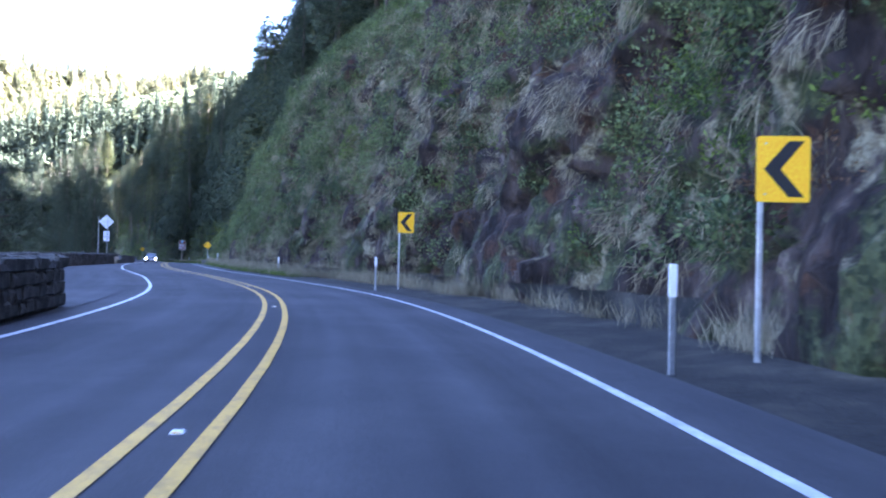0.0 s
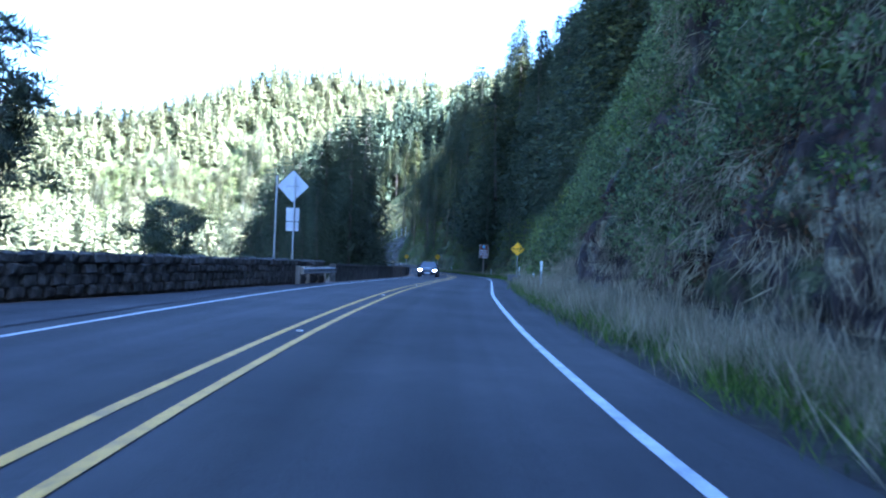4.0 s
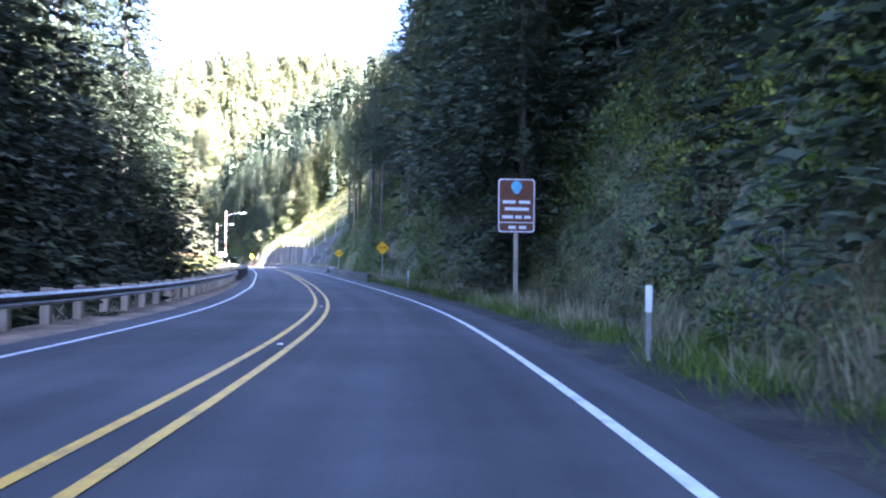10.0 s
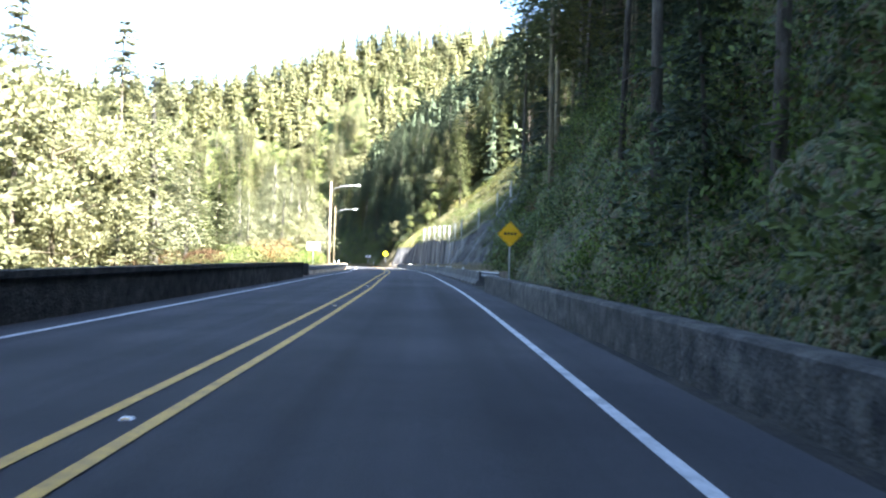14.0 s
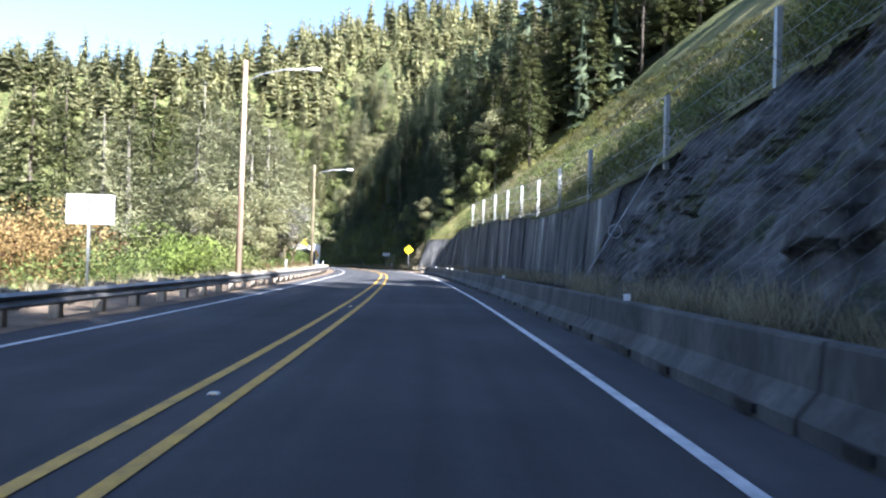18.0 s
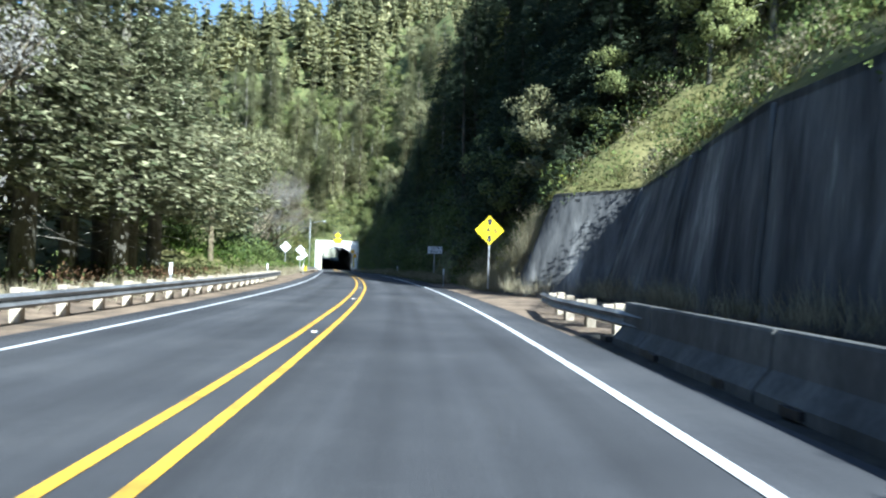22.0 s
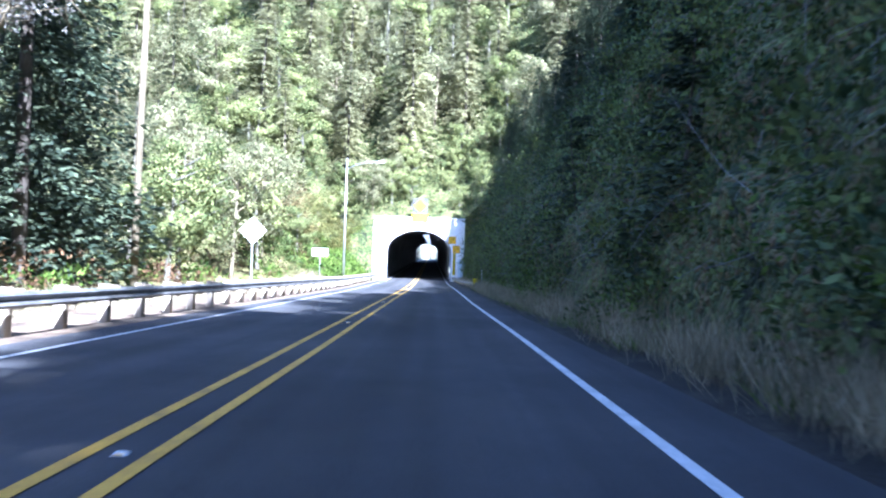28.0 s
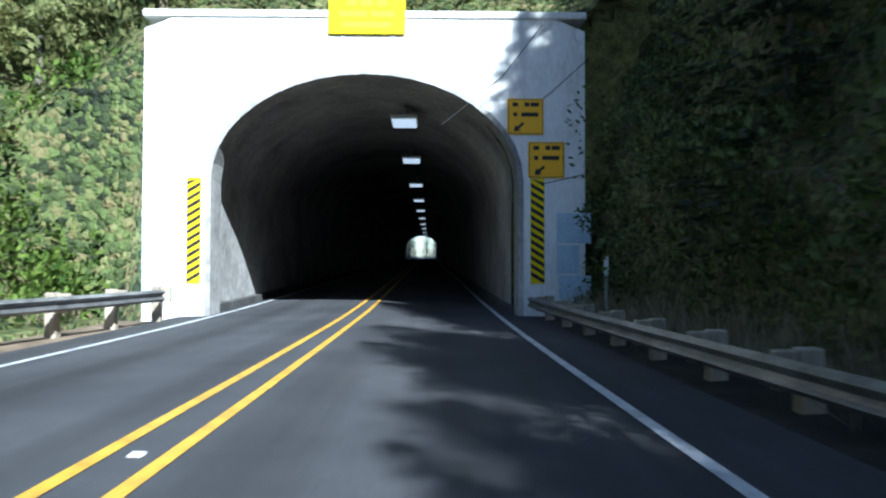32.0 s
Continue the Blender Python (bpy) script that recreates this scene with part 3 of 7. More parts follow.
def to_road(x, y):
    """Distance along and beside the road for many points."""
    s, lat, zr = np.empty(len(x)), np.empty(len(x)), np.empty(len(x))
    for a in range(0, len(x), 4000):
        q = slice(a, a + 4000)
        dx, dy = x[q, None] - SAMPLE_P[None, :, 0], y[q, None] - SAMPLE_P[None, :, 1]
        k = (dx * dx + dy * dy).argmin(1)
        i = np.arange(len(k))
        s[q] = SAMPLE_S[k] + dx[i, k] * SAMPLE_D[k, 0] + dy[i, k] * SAMPLE_D[k, 1]
        lat[q] = dx[i, k] * SAMPLE_D[k, 1] - dy[i, k] * SAMPLE_D[k, 0]
        zr[q] = SAMPLE_P[k, 2]
    return s, lat, zr


def spur_z(x, y):
    """The wooded spur that the tunnel goes through."""
    top = 78 + 0.46 * np.clip(x + 55, 0, 290) + 6 * fbm(x, y, 60, 4)
    foot = 14 + np.clip(-x - 40, 0, 200) * 0.12
    front = (y - foot) * 0.86
    back = (214 - y) * 4.0 + 3.0 + 0.35 * np.abs(x + 10)
    return np.minimum(np.minimum(front, top), back)


def height(x, y):
    s, lat, zr = to_road(x, y)
    z = zr + np.where(lat > 0, right_z(s, lat), left_z(s, lat))
    z = np.where((y > 216) & (np.abs(lat) > 5), 3.0 - np.clip(np.abs(lat) - 8, 0, 60) * 0.5, z)
    z = np.where(y > 16, np.maximum(z, spur_z(x, y)), z)
    return z + fbm(x, y, 26, 1) * np.clip((np.abs(lat) - 14) / 40, 0, 1) * 2.2, s, lat


def bank_z(s, lat):
    """Left bank that rises to the hillside beside the portal."""
    over = over_z(520.25 + 0 * s, lat)
    q = np.clip((s - 503) / 17.2, 0, 1) ** 1.6
    low = left_z(s, lat) - 0.15 * (s < 503)
    ramp = np.clip(-lat - 6.1, 0, 40) * 1.25 + 8.5 * np.clip((s - 518.3) / 1.7, 0, 1)
    return np.minimum(low * (1 - q) + over * q, np.maximum(ramp, low))


def over_z(s, lat):
    """Earth over the bore behind the headwall, above the road's level."""
    side = np.where(lat < 0, np.maximum(7.25 - np.clip(-lat - 5.3, 0, 20) * 1.5, 0) + np.clip(-lat - 5.3, 0, 20) * 0.72, 7.25 + np.clip(lat - 5.4, 0, 40) * 1.05)
    return side + (s - 520.25) * 0.72 + np.clip(s - 545, 0, 40) * 0.3


def build_terrain():
    gx, gy = np.arange(-430, 340, 6.0), np.arange(-640, 420, 6.0)
    X, Y = np.meshgrid(gx, gy, indexing="ij")
    z, s, lat = height(X.ravel(), Y.ravel())
    low = np.where(lat > 0, np.clip((30 - lat) / 6, 0, 1), np.clip((30 + lat) / 6, 0, 1)) * 1.6
    z = z - low * (s < 560)
    v = np.stack([X.ravel(), Y.ravel(), z], 1)
    n, k = X.shape
    i, j = np.meshgrid(np.arange(n - 1), np.arange(k - 1), indexing="ij")
    a = (i * k + j).ravel()
    f = np.stack([a, a + k, a + k + 1, a + 1], 1)
    fs, fl = s[f].mean(1), lat[f].mean(1)
    cut = ((fs > 494) & (fs < 566) & (np.abs(fl) < 32)) | ((fs > 690) & (np.abs(fl) < 14)) | ((fl > -27) & (fl < 27) & (fs < 520))
    tagged(new("ground", big_mesh("ground", v, f[~cut], M_HILLGREEN, True)), "mossy forest hillside soil under the conifers", "ground", kind="structure")
    # far sheet of sea and low land to the horizon
    g = Geo().add([(-4500, -4500, -30.6), (4500, -4500, -30.6), (4500, 4500, -30.6), (-4500, 4500, -30.6)], [(0, 1, 2, 3)])
    sea = surface("grey_sea", [(0.03, 0.05, 0.06), (0.05, 0.075, 0.085)], 0.05, rough=0.25, bump=0.4, bump_scale=0.6, spec=0.5)
    tagged(new("water", g.mesh("water", sea)), "flat grey sea in the cove below the road", "sea", kind="structure")


def cliff_relief(s, z):
    """How far the rock stands back or forward: blocks, ribs and clefts."""
    a, da = cells(s + 0.35 * z, z, 2.6, 3.4, 1)
    b, db = cells(s + 0.2 * z, z, 0.95, 1.5, 2)
    c, dc = cells(s, z, 0.42, 0.55, 3)
    return 0.75 * fbm(s, z * 0.7, 5.0, 3) + (a - 0.5) * 1.05 + da * 0.3 + (b - 0.5) * 0.7 + db * 0.25 + (c - 0.5) * 0.28 + dc * 0.1


def build_banks():
    s = np.arange(-60, 522.6, 0.42)
    b0, l1, z1, k = table(s, RIGHT)
    cols_l, cols_z = [np.full_like(s, 4.5), np.full_like(s, 5.1), b0], [np.full_like(s, -0.06), np.full_like(s, -0.02), np.full_like(s, 0.05)]
    for q in range(1, 27):
        u = q / 26
        rough = np.clip(1.2 - np.abs(s - 20) / 70, 0, 1) + np.clip(1 - np.abs(s - 258) / 26, 0, 1)
        nz = fbm(s, z1 * u * 1.4, 3.2, q * 0.013) * (0.28 + 0.75 * rough) + fbm(s, z1 * u * 2.0, 1.1, 5) * (0.08 + 0.25 * rough)
        smooth_wall = np.clip((s - 284) / 2, 0, 1) * np.clip((357 - s) / 2, 0, 1)
        nz = nz + rough * 0.28 * np.sign(fbm(s * 1.2, z1 * u * 0.7, 1.6, 9))  # ledges and clefts
        bushy = np.clip((s - 92) / 6, 0, 1) * np.clip((242 - s) / 6, 0, 1) + np.clip((s - 358) / 6, 0, 1)
        nz = nz - bushy * min(u * 4, 1) * (1.1 * np.abs(fbm(s, z1 * u, 3.0, 14)) + 0.45 * np.abs(fbm(s, z1 * u, 1.1, 15)))
        nz = nz * (1 - 0.82 * smooth_wall)
        cols_l.append(b0 + (l1 - b0) * u**1.1 + nz * (0.3 + 0.7 * (u < 0.97)))
        cols_z.append(z1 * u)
    for d in (1.5, 3.5, 6, 9, 13, 18, 24):
        cols_l.append(l1 + d)
        cols_z.append(z1 + d * k + fbm(s, l1 + d, 6, 2) * 0.35)
    lats, zs = np.stack(cols_l, 1), np.stack(cols_z, 1)

    def piece(name, a, b, c0, c1, mat, label):
        m = (s >= a - 0.43) & (s <= b)
        tagged(new(name, strip(s[m], lats[m, c0:c1], zs[m, c0:c1], mat, name)), label, "slope", kind="structure")

    # verge in three stretches; the outer two carry shade in their colour
    for a, b, mat, label in ((-60, 336, M_VERGE, "leaf-littered verge at the foot of the bank, colour darkened for shade"), (336, 372, M_SHOULDER, "sunlit pale gravel shoulder at the foot of the bank"), (372, 519.6, M_VERGE, "leaf-littered verge at the foot of the bank, colour darkened for shade")):
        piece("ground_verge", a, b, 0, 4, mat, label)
    piece("bank_south", 92, 242, 2, 30, M_GROUND, "steep soil bank overgrown with shrubs")
    piece("wall_shotcrete", 284.5, 357, 2, 29, M_SHOTCRETE, "leaning grey shotcrete retaining wall with dark streaks")
    piece("bank_north", 357, 522.6, 2, 30, M_GROUND, "steep soil bank overgrown with shrubs in shade")
    piece("hillside_upper", -60, 242, 28, 36, M_GROUND, "mossy hillside above the road cut")
    piece("hillside_grass", 242, 366, 27, 36, M_GRASSLAND, "sunlit grassy hillside above the retaining wall")
    piece("hillside_north", 366, 522.6, 28, 36, M_GROUND, "mossy hillside above the road cut")
    # bare rock: finer, with ledges, ribs and clefts
    for name, a, b, grow, mat, label in (("cliff_face", -60, 92.2, 1.0, M_ROCK, "dark basalt cliff with ledges and grass"), ("cliff_netted", 241.5, 285, 0.75, M_GREYROCK, "grey rock face under slide netting")):
        sc = np.arange(a, b, 0.25)
        b0, l1, z1, k = table(sc, RIGHT)
        cl, cz = [], []
        for q in range(71):
            u = q / 70
            fade = np.clip((b - sc) / (14 if grow == 1.0 else 4), 0, 1) * np.clip((sc - a) / 4, 0, 1) * (1 if u < 0.97 else 0.2) * grow
            zz = z1 * u
            cl.append(b0 + (l1 - b0) * u**1.1 + np.maximum(cliff_relief(sc, zz), -0.25 - 4 * u) * fade)
            cz.append(zz)
        tagged(new(name, strip(sc, np.stack(cl, 1), np.stack(cz, 1), mat, name, smooth=False)), label, "slope", kind="structure")
    # left side
    sl = np.arange(-60, 519.6, 2.0)
    e = table(sl, LEFT)[0]
    dl = (0, 0.5, 1.0, 0, 1.5, 4, 8, 13, 19, 26)
    cl = [np.full_like(sl, -4.2), -(4.2 + (e - 4.2) * 0.5), -e] + [-(e + d) for d in dl[4:]]
    cz = [np.full_like(sl, -0.08), np.full_like(sl, -0.07), np.full_like(sl, -0.05)] + [left_z(sl, -(e + d)) + fbm(sl, e + d, 5, 3) * 0.15 for d in dl[4:]]
    cl, cz = np.stack(cl, 1)[:, ::-1], np.stack(cz, 1)[:, ::-1]
    nk = cl.shape[1]
    tagged(new("ground_left", strip(sl, cl[:, :nk - 2], cz[:, :nk - 2], M_GRASSLAND, "ground_left")), "rough grassy ground beyond the guard rail", "ground", kind="structure")
    tagged(new("ground_shoulder", strip(sl, cl[:, nk - 3:], cz[:, nk - 3:], M_SHOULDER, "ground_shoulder")), "dusty gravel shoulder beside the road", "ground", kind="structure")
    # paved lay-by inside the stone wall
    sp = np.arange(12, 92.1, 2.0)
    w = np.interp(sp, [12, 19, 50, 62, 74, 92], [4.3, 9.6, 9.6, 7.6, 5.7, 4.3])
    tagged(new("pavement_layby", strip(sp, np.stack([-w, np.full_like(sp, -4.1)], 1), np.stack([np.full_like(sp, -0.045), np.full_like(sp, -0.045)], 1), M_ASPHALT, "layby")), "worn asphalt lay-by inside the stone wall", "pavement", kind="structure")


def build_road():
    s = np.arange(-60, 760, 2.0)
    lats = np.array([-4.35, -3.4, 0.0, 3.5, 4.9])
    zs = np.array([-0.07, -0.045, 0.0, -0.045, -0.065])
    tagged(new("road", strip(s, np.tile(lats, (len(s), 1)), np.tile(zs, (len(s), 1)), M_ASPHALT, "road")), "dark two-lane asphalt road with worn wheel tracks", "road", kind="structure")

    def line(name, lat, width, mat, label, z):
        wob = fbm(s, s * 0, 9, lat) * 0.015
        l = np.stack([lat - width / 2 + wob, lat + width / 2 + wob], 1)
        zz = np.full_like(l, z)
        tagged(new(name, strip(s, l, zz, mat, name)), label, "road marking", kind="structure")

    line("road_line_yellow", -0.21, 0.108, M_YELLOW, "worn yellow no-passing line on asphalt", 0.006)
    line("road_line_yellow", 0.21, 0.108, M_YELLOW, "worn yellow no-passing line on asphalt", 0.006)
    line("road_line_white", -3.40, 0.11, M_WHITE, "worn white edge line on asphalt", -0.036)
    line("road_line_white", 3.50, 0.115, M_WHITE, "worn white edge line on asphalt", -0.036)


def arch(n=20, a=3.92, b=2.77, spring=3.3, low=-0.3):
    pts = [(-a, low), (-a, 1.0), (-a, 2.2)]
    pts += [(-a * math.cos(math.pi * i / n), spring + b * math.sin(math.pi * i / n)) for i in range(n + 1)]
    return pts + [(a, 2.2), (a, 1.0), (a, low)]


def build_tunnel():
    inner = arch()
    n = len(inner)
    # headwall with a deep rim round the opening
    m = spot(519.4, 0.21)
    face = thing("tunnel_portal", m, "whitewashed concrete tunnel portal with an arched opening", "tunnel portal")
    outer = []
    W, T = 5.46, 7.4
    for x, z in inner:
        k = max(abs(x) / W, (z - 2.0) / (T - 2.0) if z > 2.0 else 0, 1e-6)
        outer.append((x / k, 2.0 + (z - 2.0) / k) if z > 2.0 else (math.copysign(W, x), z))
    g = Geo()
    rows = [[(x, 0.9, z) for x, z in inner], [(x, 0.0, z) for x, z in inner], [(x, 0.0, z) for x, z in outer], [(x, 0.9, z) for x, z in outer]]
    v = [p for r in rows for p in r]
    f = [(i * n + j, i * n + j + 1, (i + 1) * n + j + 1, (i + 1) * n + j) for i in range(3) for j in range(n - 1)]
    # square top corners
    g.add(v, f)
    for sx in (-1, 1):
        g.add([(sx * W, 0, T), (sx * W, 0.9, T)], [])
    part("headwall", g, M_PORTAL, face)
    g = Geo().box(-W - 0.04, -0.05, T - 0.06, W + 0.04, 0.95, T + 0.12, 0.02)
    part("coping", g, M_PORTAL, face)
    # curb rim of darker concrete round the arch
    g = Geo()
    rim = [(x * 1.0, z) for x, z in arch()]
    rim2 = [(x, z) for x, z in arch(a=3.79, b=2.64)]
    rows = [[(x, -0.035, z) for x, z in rim], [(x, -0.035, z) for x, z in rim2], [(x, 0.9, z) for x, z in rim2]]
    v = [p for r in rows for p in r]
    g.add(v, [(i * n + j, i * n + j + 1, (i + 1) * n + j + 1, (i + 1) * n + j) for i in range(2) for j in range(n - 1)])
    part("arch_rim", g, M_TUNNEL, face, "grey concrete rim round the arch")
    # faded paint patches low on both sides
    for x0, x1, z0, z1 in ((-5.6, -4.4, 1.75, 2.55), (-5.6, -4.4, 1.05, 1.7), (-5.6, -4.4, 0.35, 1.0), (4.75, 5.6, 1.75, 2.5), (4.75, 5.3, 1.0, 1.7), (4.8, 5.6, 0.3, 0.95)):
        part("paint_patch", Geo().box(x0, -0.006, z0, x1, 0.0, z1), M_PATCH, face, "pale blue square of cover-up paint")
    for pts in (((1.9, 4.7), (3.4, 5.9), (4.4, 7.2)), ((3.5, 4.6), (4.6, 5.5), (5.6, 6.4)), ((4.3, 3.2), (5.6, 3.5))):
        part("crack_stain", Geo().tube([(x, -0.004, z) for x, z in pts], 0.012, 5), M_BLACK, face, "dark crack stain")
    # bore
    s = np.concatenate([np.arange(520.3, 560, 2.0), np.arange(560, 716, 6.0)])
    l = np.tile(np.array([x for x, z in inner]), (len(s), 1))
    z = np.tile(np.array([z for x, z in inner]), (len(s), 1))
    l = l + fbm(s[:, None] + 0 * l, z * 2, 3, 2) * 0.05
    tagged(new("tunnel_bore", strip(s, l, z, M_TUNNEL, "bore")), "dark sooty concrete tunnel lining", "tunnel", kind="structure")
    for side in (-1, 1):
        ob = new("tunnel_kerb", sweep(s, [(side * 4.1, -0.2), (side * 3.75, -0.2), (side * 3.72, 0.16), (side * 4.1, 0.18)], M_CONCRETE, "kerb"))
        tagged(ob, "low concrete kerb along the tunnel wall", "kerb", kind="structure")
    # earth over the bore, starting at the back of the headwall
    ss = np.concatenate([np.arange(520.25, 540, 1.5), np.arange(540, 576, 3.0)])
    ll = np.arange(-36, 36.1, 1.5)
    S, Lm = np.meshgrid(ss, ll, indexing="ij")
    Z = over_z(S, Lm) + (fbm(S, Lm, 5, 6) * 0.5 + 0.8 * np.abs(fbm(S, Lm, 3, 7))) * np.clip((S - 521) / 3, 0, 1)
    tagged(new("ground_over_tunnel", strip(ss, Lm, Z, M_HILLGREEN, "over")), "overgrown earth above the tunnel portal", "ground", kind="structure")
    # banks that close the hillside against the portal
    sa = np.arange(500, 520.3, 0.5)
    la = np.concatenate([np.arange(-36, -8, 1.4), [-8, -7.4, -6.8, -6.4, -6.1, -5.8, -5.5, -5.27, -5.25]])
    S, Lm = np.meshgrid(sa, la, indexing="ij")
    Zb = bank_z(S.ravel(), Lm.ravel()).reshape(S.shape)
    tagged(new("ground_portal_bank", strip(sa, Lm, np.where(Lm > -5.26, -0.3, Zb + np.clip((-Lm - 6) / 2, 0, 1) * (0.5 * np.abs(fbm(S, Lm, 3, 8)) + 0.25 * np.abs(fbm(S, Lm, 1.2, 9)))), M_HILLGREEN, "bank")), "green bank beside the tunnel portal", "ground", kind="structure")
    # ceiling lamps
    lamp = thing("tunnel_lamp", spot(523.5, 1.05, 5.45), "glowing white tunnel ceiling lamp", "lamp", "tunnel lamps")
    part("housing", Geo().box(-0.4, -0.6, 0.0, 0.4, 0.6, 0.14, 0.03), M_SIGNWHITE, lamp)
    part("diffuser", Geo().box(-0.36, -0.62, -0.05, 0.36, 0.56, -0.002, 0.015), M_LAMP, lamp, "milky glowing diffuser")
    part("bracket", Geo().box(-0.03, -0.03, 0.14, 0.03, 0.03, 0.5), M_GALV, lamp)
    for d in (533, 545, 558, 572, 588, 606, 626, 650, 680):
        copy_thing(lamp, spot(d, 1.05, 5.45))


build_terrain()
build_banks()
build_road()
build_tunnel()

# ---- roadside things ----
def lettering(text, size, mat, name, m, parent):
    cu = bpy.data.curves.new(name, "FONT")
    cu.body, cu.size, cu.align_x, cu.align_y, cu.extrude = text, size, "CENTER", "CENTER", 0.005
    cu.offset = size * 0.012
    tmp = new("tmp_text", cu)
    me = bpy.data.meshes.new_from_object(tmp.evaluated_get(bpy.context.evaluated_depsgraph_get()))
    bpy.data.objects.remove(tmp)
    bpy.data.curves.remove(cu)
    me.materials.clear()
    me.materials.append(mat)
    return part(name, me, None, parent, "", m)


FACE = Matrix.Rotation(radians(90), 4, "X")  # text plane upright, facing the oncoming camera


def round_rect(w, h, r, n=4):
    out = []
    for cx, cz, a0 in ((w / 2 - r, h / 2 - r, 0), (-w / 2 + r, h / 2 - r, 90), (-w / 2 + r, -h / 2 + r, 180), (w / 2 - r, -h / 2 + r, 270)):
        out += [(cx + r * math.cos(radians(a0 + 90 * k / n)), cz + r * math.sin(radians(a0 + 90 * k / n))) for k in range(n + 1)]
    return out


def turned(pts, deg, dx=0, dz=0):
    c, s = math.cos(radians(deg)), math.sin(radians(deg))
    return [(x * c - z * s + dx, x * s + z * c + dz) for x, z in pts]


def ring_border(g, outline_fn, w, y0, y1):
    """Raised line just inside an outline."""
    a, b = outline_fn(0.0), outline_fn(w)
    n = len(a)
    for i in range(n):
        j = (i + 1) % n
        g.add([(a[i][0], y0, a[i][1]), (a[j][0], y0, a[j][1]), (b[j][0], y0, b[j][1]), (b[i][0], y0, b[i][1]),
               (a[i][0], y1, a[i][1]), (a[j][0], y1, a[j][1]), (b[j][0], y1, b[j][1]), (b[i][0], y1, b[i][1])],
              [(0, 1, 2, 3), (7, 6, 5, 4), (0, 4, 5, 1), (1, 5, 6, 2), (2, 6, 7, 3), (3, 7, 4, 0)])
    return g


def post(parent, x, z0, z1, mat=None, w=0.06):
    g = Geo().box(x - w / 2, 0.012, z0, x + w / 2, 0.012 + w, z1, 0.006)
    part("post", g, mat or M_GALV, parent, "galvanised square sign post")


def bolts(parent, pts):
    for x, z in pts:
        part("bolt", Geo().tube([(x, -0.012, z), (x, 0.0, z)], 0.014, 6), M_GALV, parent)


def chevron_sign(s, lat, z, turn, base):
    t = thing("chevron_sign", spot(s, lat, 0, turn), "yellow curve sign with a black chevron on a steel post", "road sign", "chevron signs")
    p = Geo().slab(turned(round_rect(0.61, 0.78, 0.04), 0, 0, z), -0.004, 0.004)
    panel = part("panel", p, M_SIGNYELLOW, t)
    part("arrow", Geo().slab([(x, zz + z) for x, zz in ((-0.22, 0), (0.06, 0.33), (0.24, 0.33), (-0.03, 0), (0.24, -0.33), (0.06, -0.33))], -0.008, -0.004), M_BLACK, panel, "black chevron arrow")
    bolts(panel, ((-0.2, z + 0.3), (-0.2, z - 0.3)))
    post(t, -0.24, base, z + 0.3)
    return t


def diamond_sign(s, lat, z, side, mat, base, label, text="", size=0.2, bars=(), turn=0, post_label=True, name="warning_sign"):
    t = thing(name, spot(s, lat, 0, turn), label, "road sign")
    out = lambda k: turned(round_rect(side - k * 2, side - k * 2, 0.05), 45, 0, z)
    panel = part("panel", Geo().slab(out(0), -0.004, 0.004), mat, t)
    part("border", ring_border(Geo(), lambda k: out(0.018 + k), 0.016, -0.008, -0.0045), M_BLACK, panel, "black border line")
    if text:
        lettering(text, size, M_BLACK, "lettering", Matrix.Translation((0, -0.011, z)) @ FACE, panel)
    for x0, x1, z0, z1 in bars:
        part("lettering_bar", Geo().box(x0, -0.008, z + z0, x1, -0.0045, z + z1), M_BLACK, panel)
    bolts(panel, ((0, z + side * 0.45), (0, z - side * 0.45)))
    post(t, 0, base, z + side * 0.5)
    return t, panel


def sign_back(s, lat, z, side, base, label, turn=0, plaques=(), posts=(0,), square=None):
    """A sign for the other direction, seen from behind: bare metal, braces and posts in front."""
    t = thing("sign_back", spot(s, lat, 0, turn), label, "road sign", "signs seen from behind")
    out = turned(round_rect(side, side, 0.05), 45, 0, z) if not square else turned(round_rect(square[0], square[1], 0.04), 0, 0, z)
    part("panel", Geo().slab(out, 0.0, 0.006), M_ALU, t, "bare aluminium sign panel")
    for w, h, dz in plaques:
        part("plaque", Geo().slab(turned(round_rect(w, h, 0.03), 0, 0.04, z + dz), 0.0, 0.006), M_ALU, t, "small bare aluminium plaque")
    for x in posts:
        part("post", Geo().box(x - 0.035, -0.075, base, x + 0.035, -0.005, z + (side * 0.45 if not square else square[1] * 0.45), 0.006), M_GALV, t)
    part("brace", Geo().box(-0.3, -0.02, z - 0.03, 0.3, -0.003, z + 0.03), M_GALV, t)
    return t


def delineator(s, lat, z0, h, mat):
    t = thing("delineator_post", spot(s, lat, z0, 0), "slim grey roadside delineator post with a white top", "marker post", "delineator posts")
    part("blade", Geo().box(-0.035, -0.012, -0.3, 0.035, 0.012, h - 0.36, 0.006), M_GALV, t, "dull grey steel post")
    part("panel", Geo().box(-0.045, -0.014, h - 0.36, 0.045, 0.014, h, 0.006), mat, t, "white plastic top")
    part("reflector", Geo().box(-0.045, -0.018, h - 0.28, 0.045, -0.012, h - 0.05), M_SIGNWHITE, t, "white reflector strip")


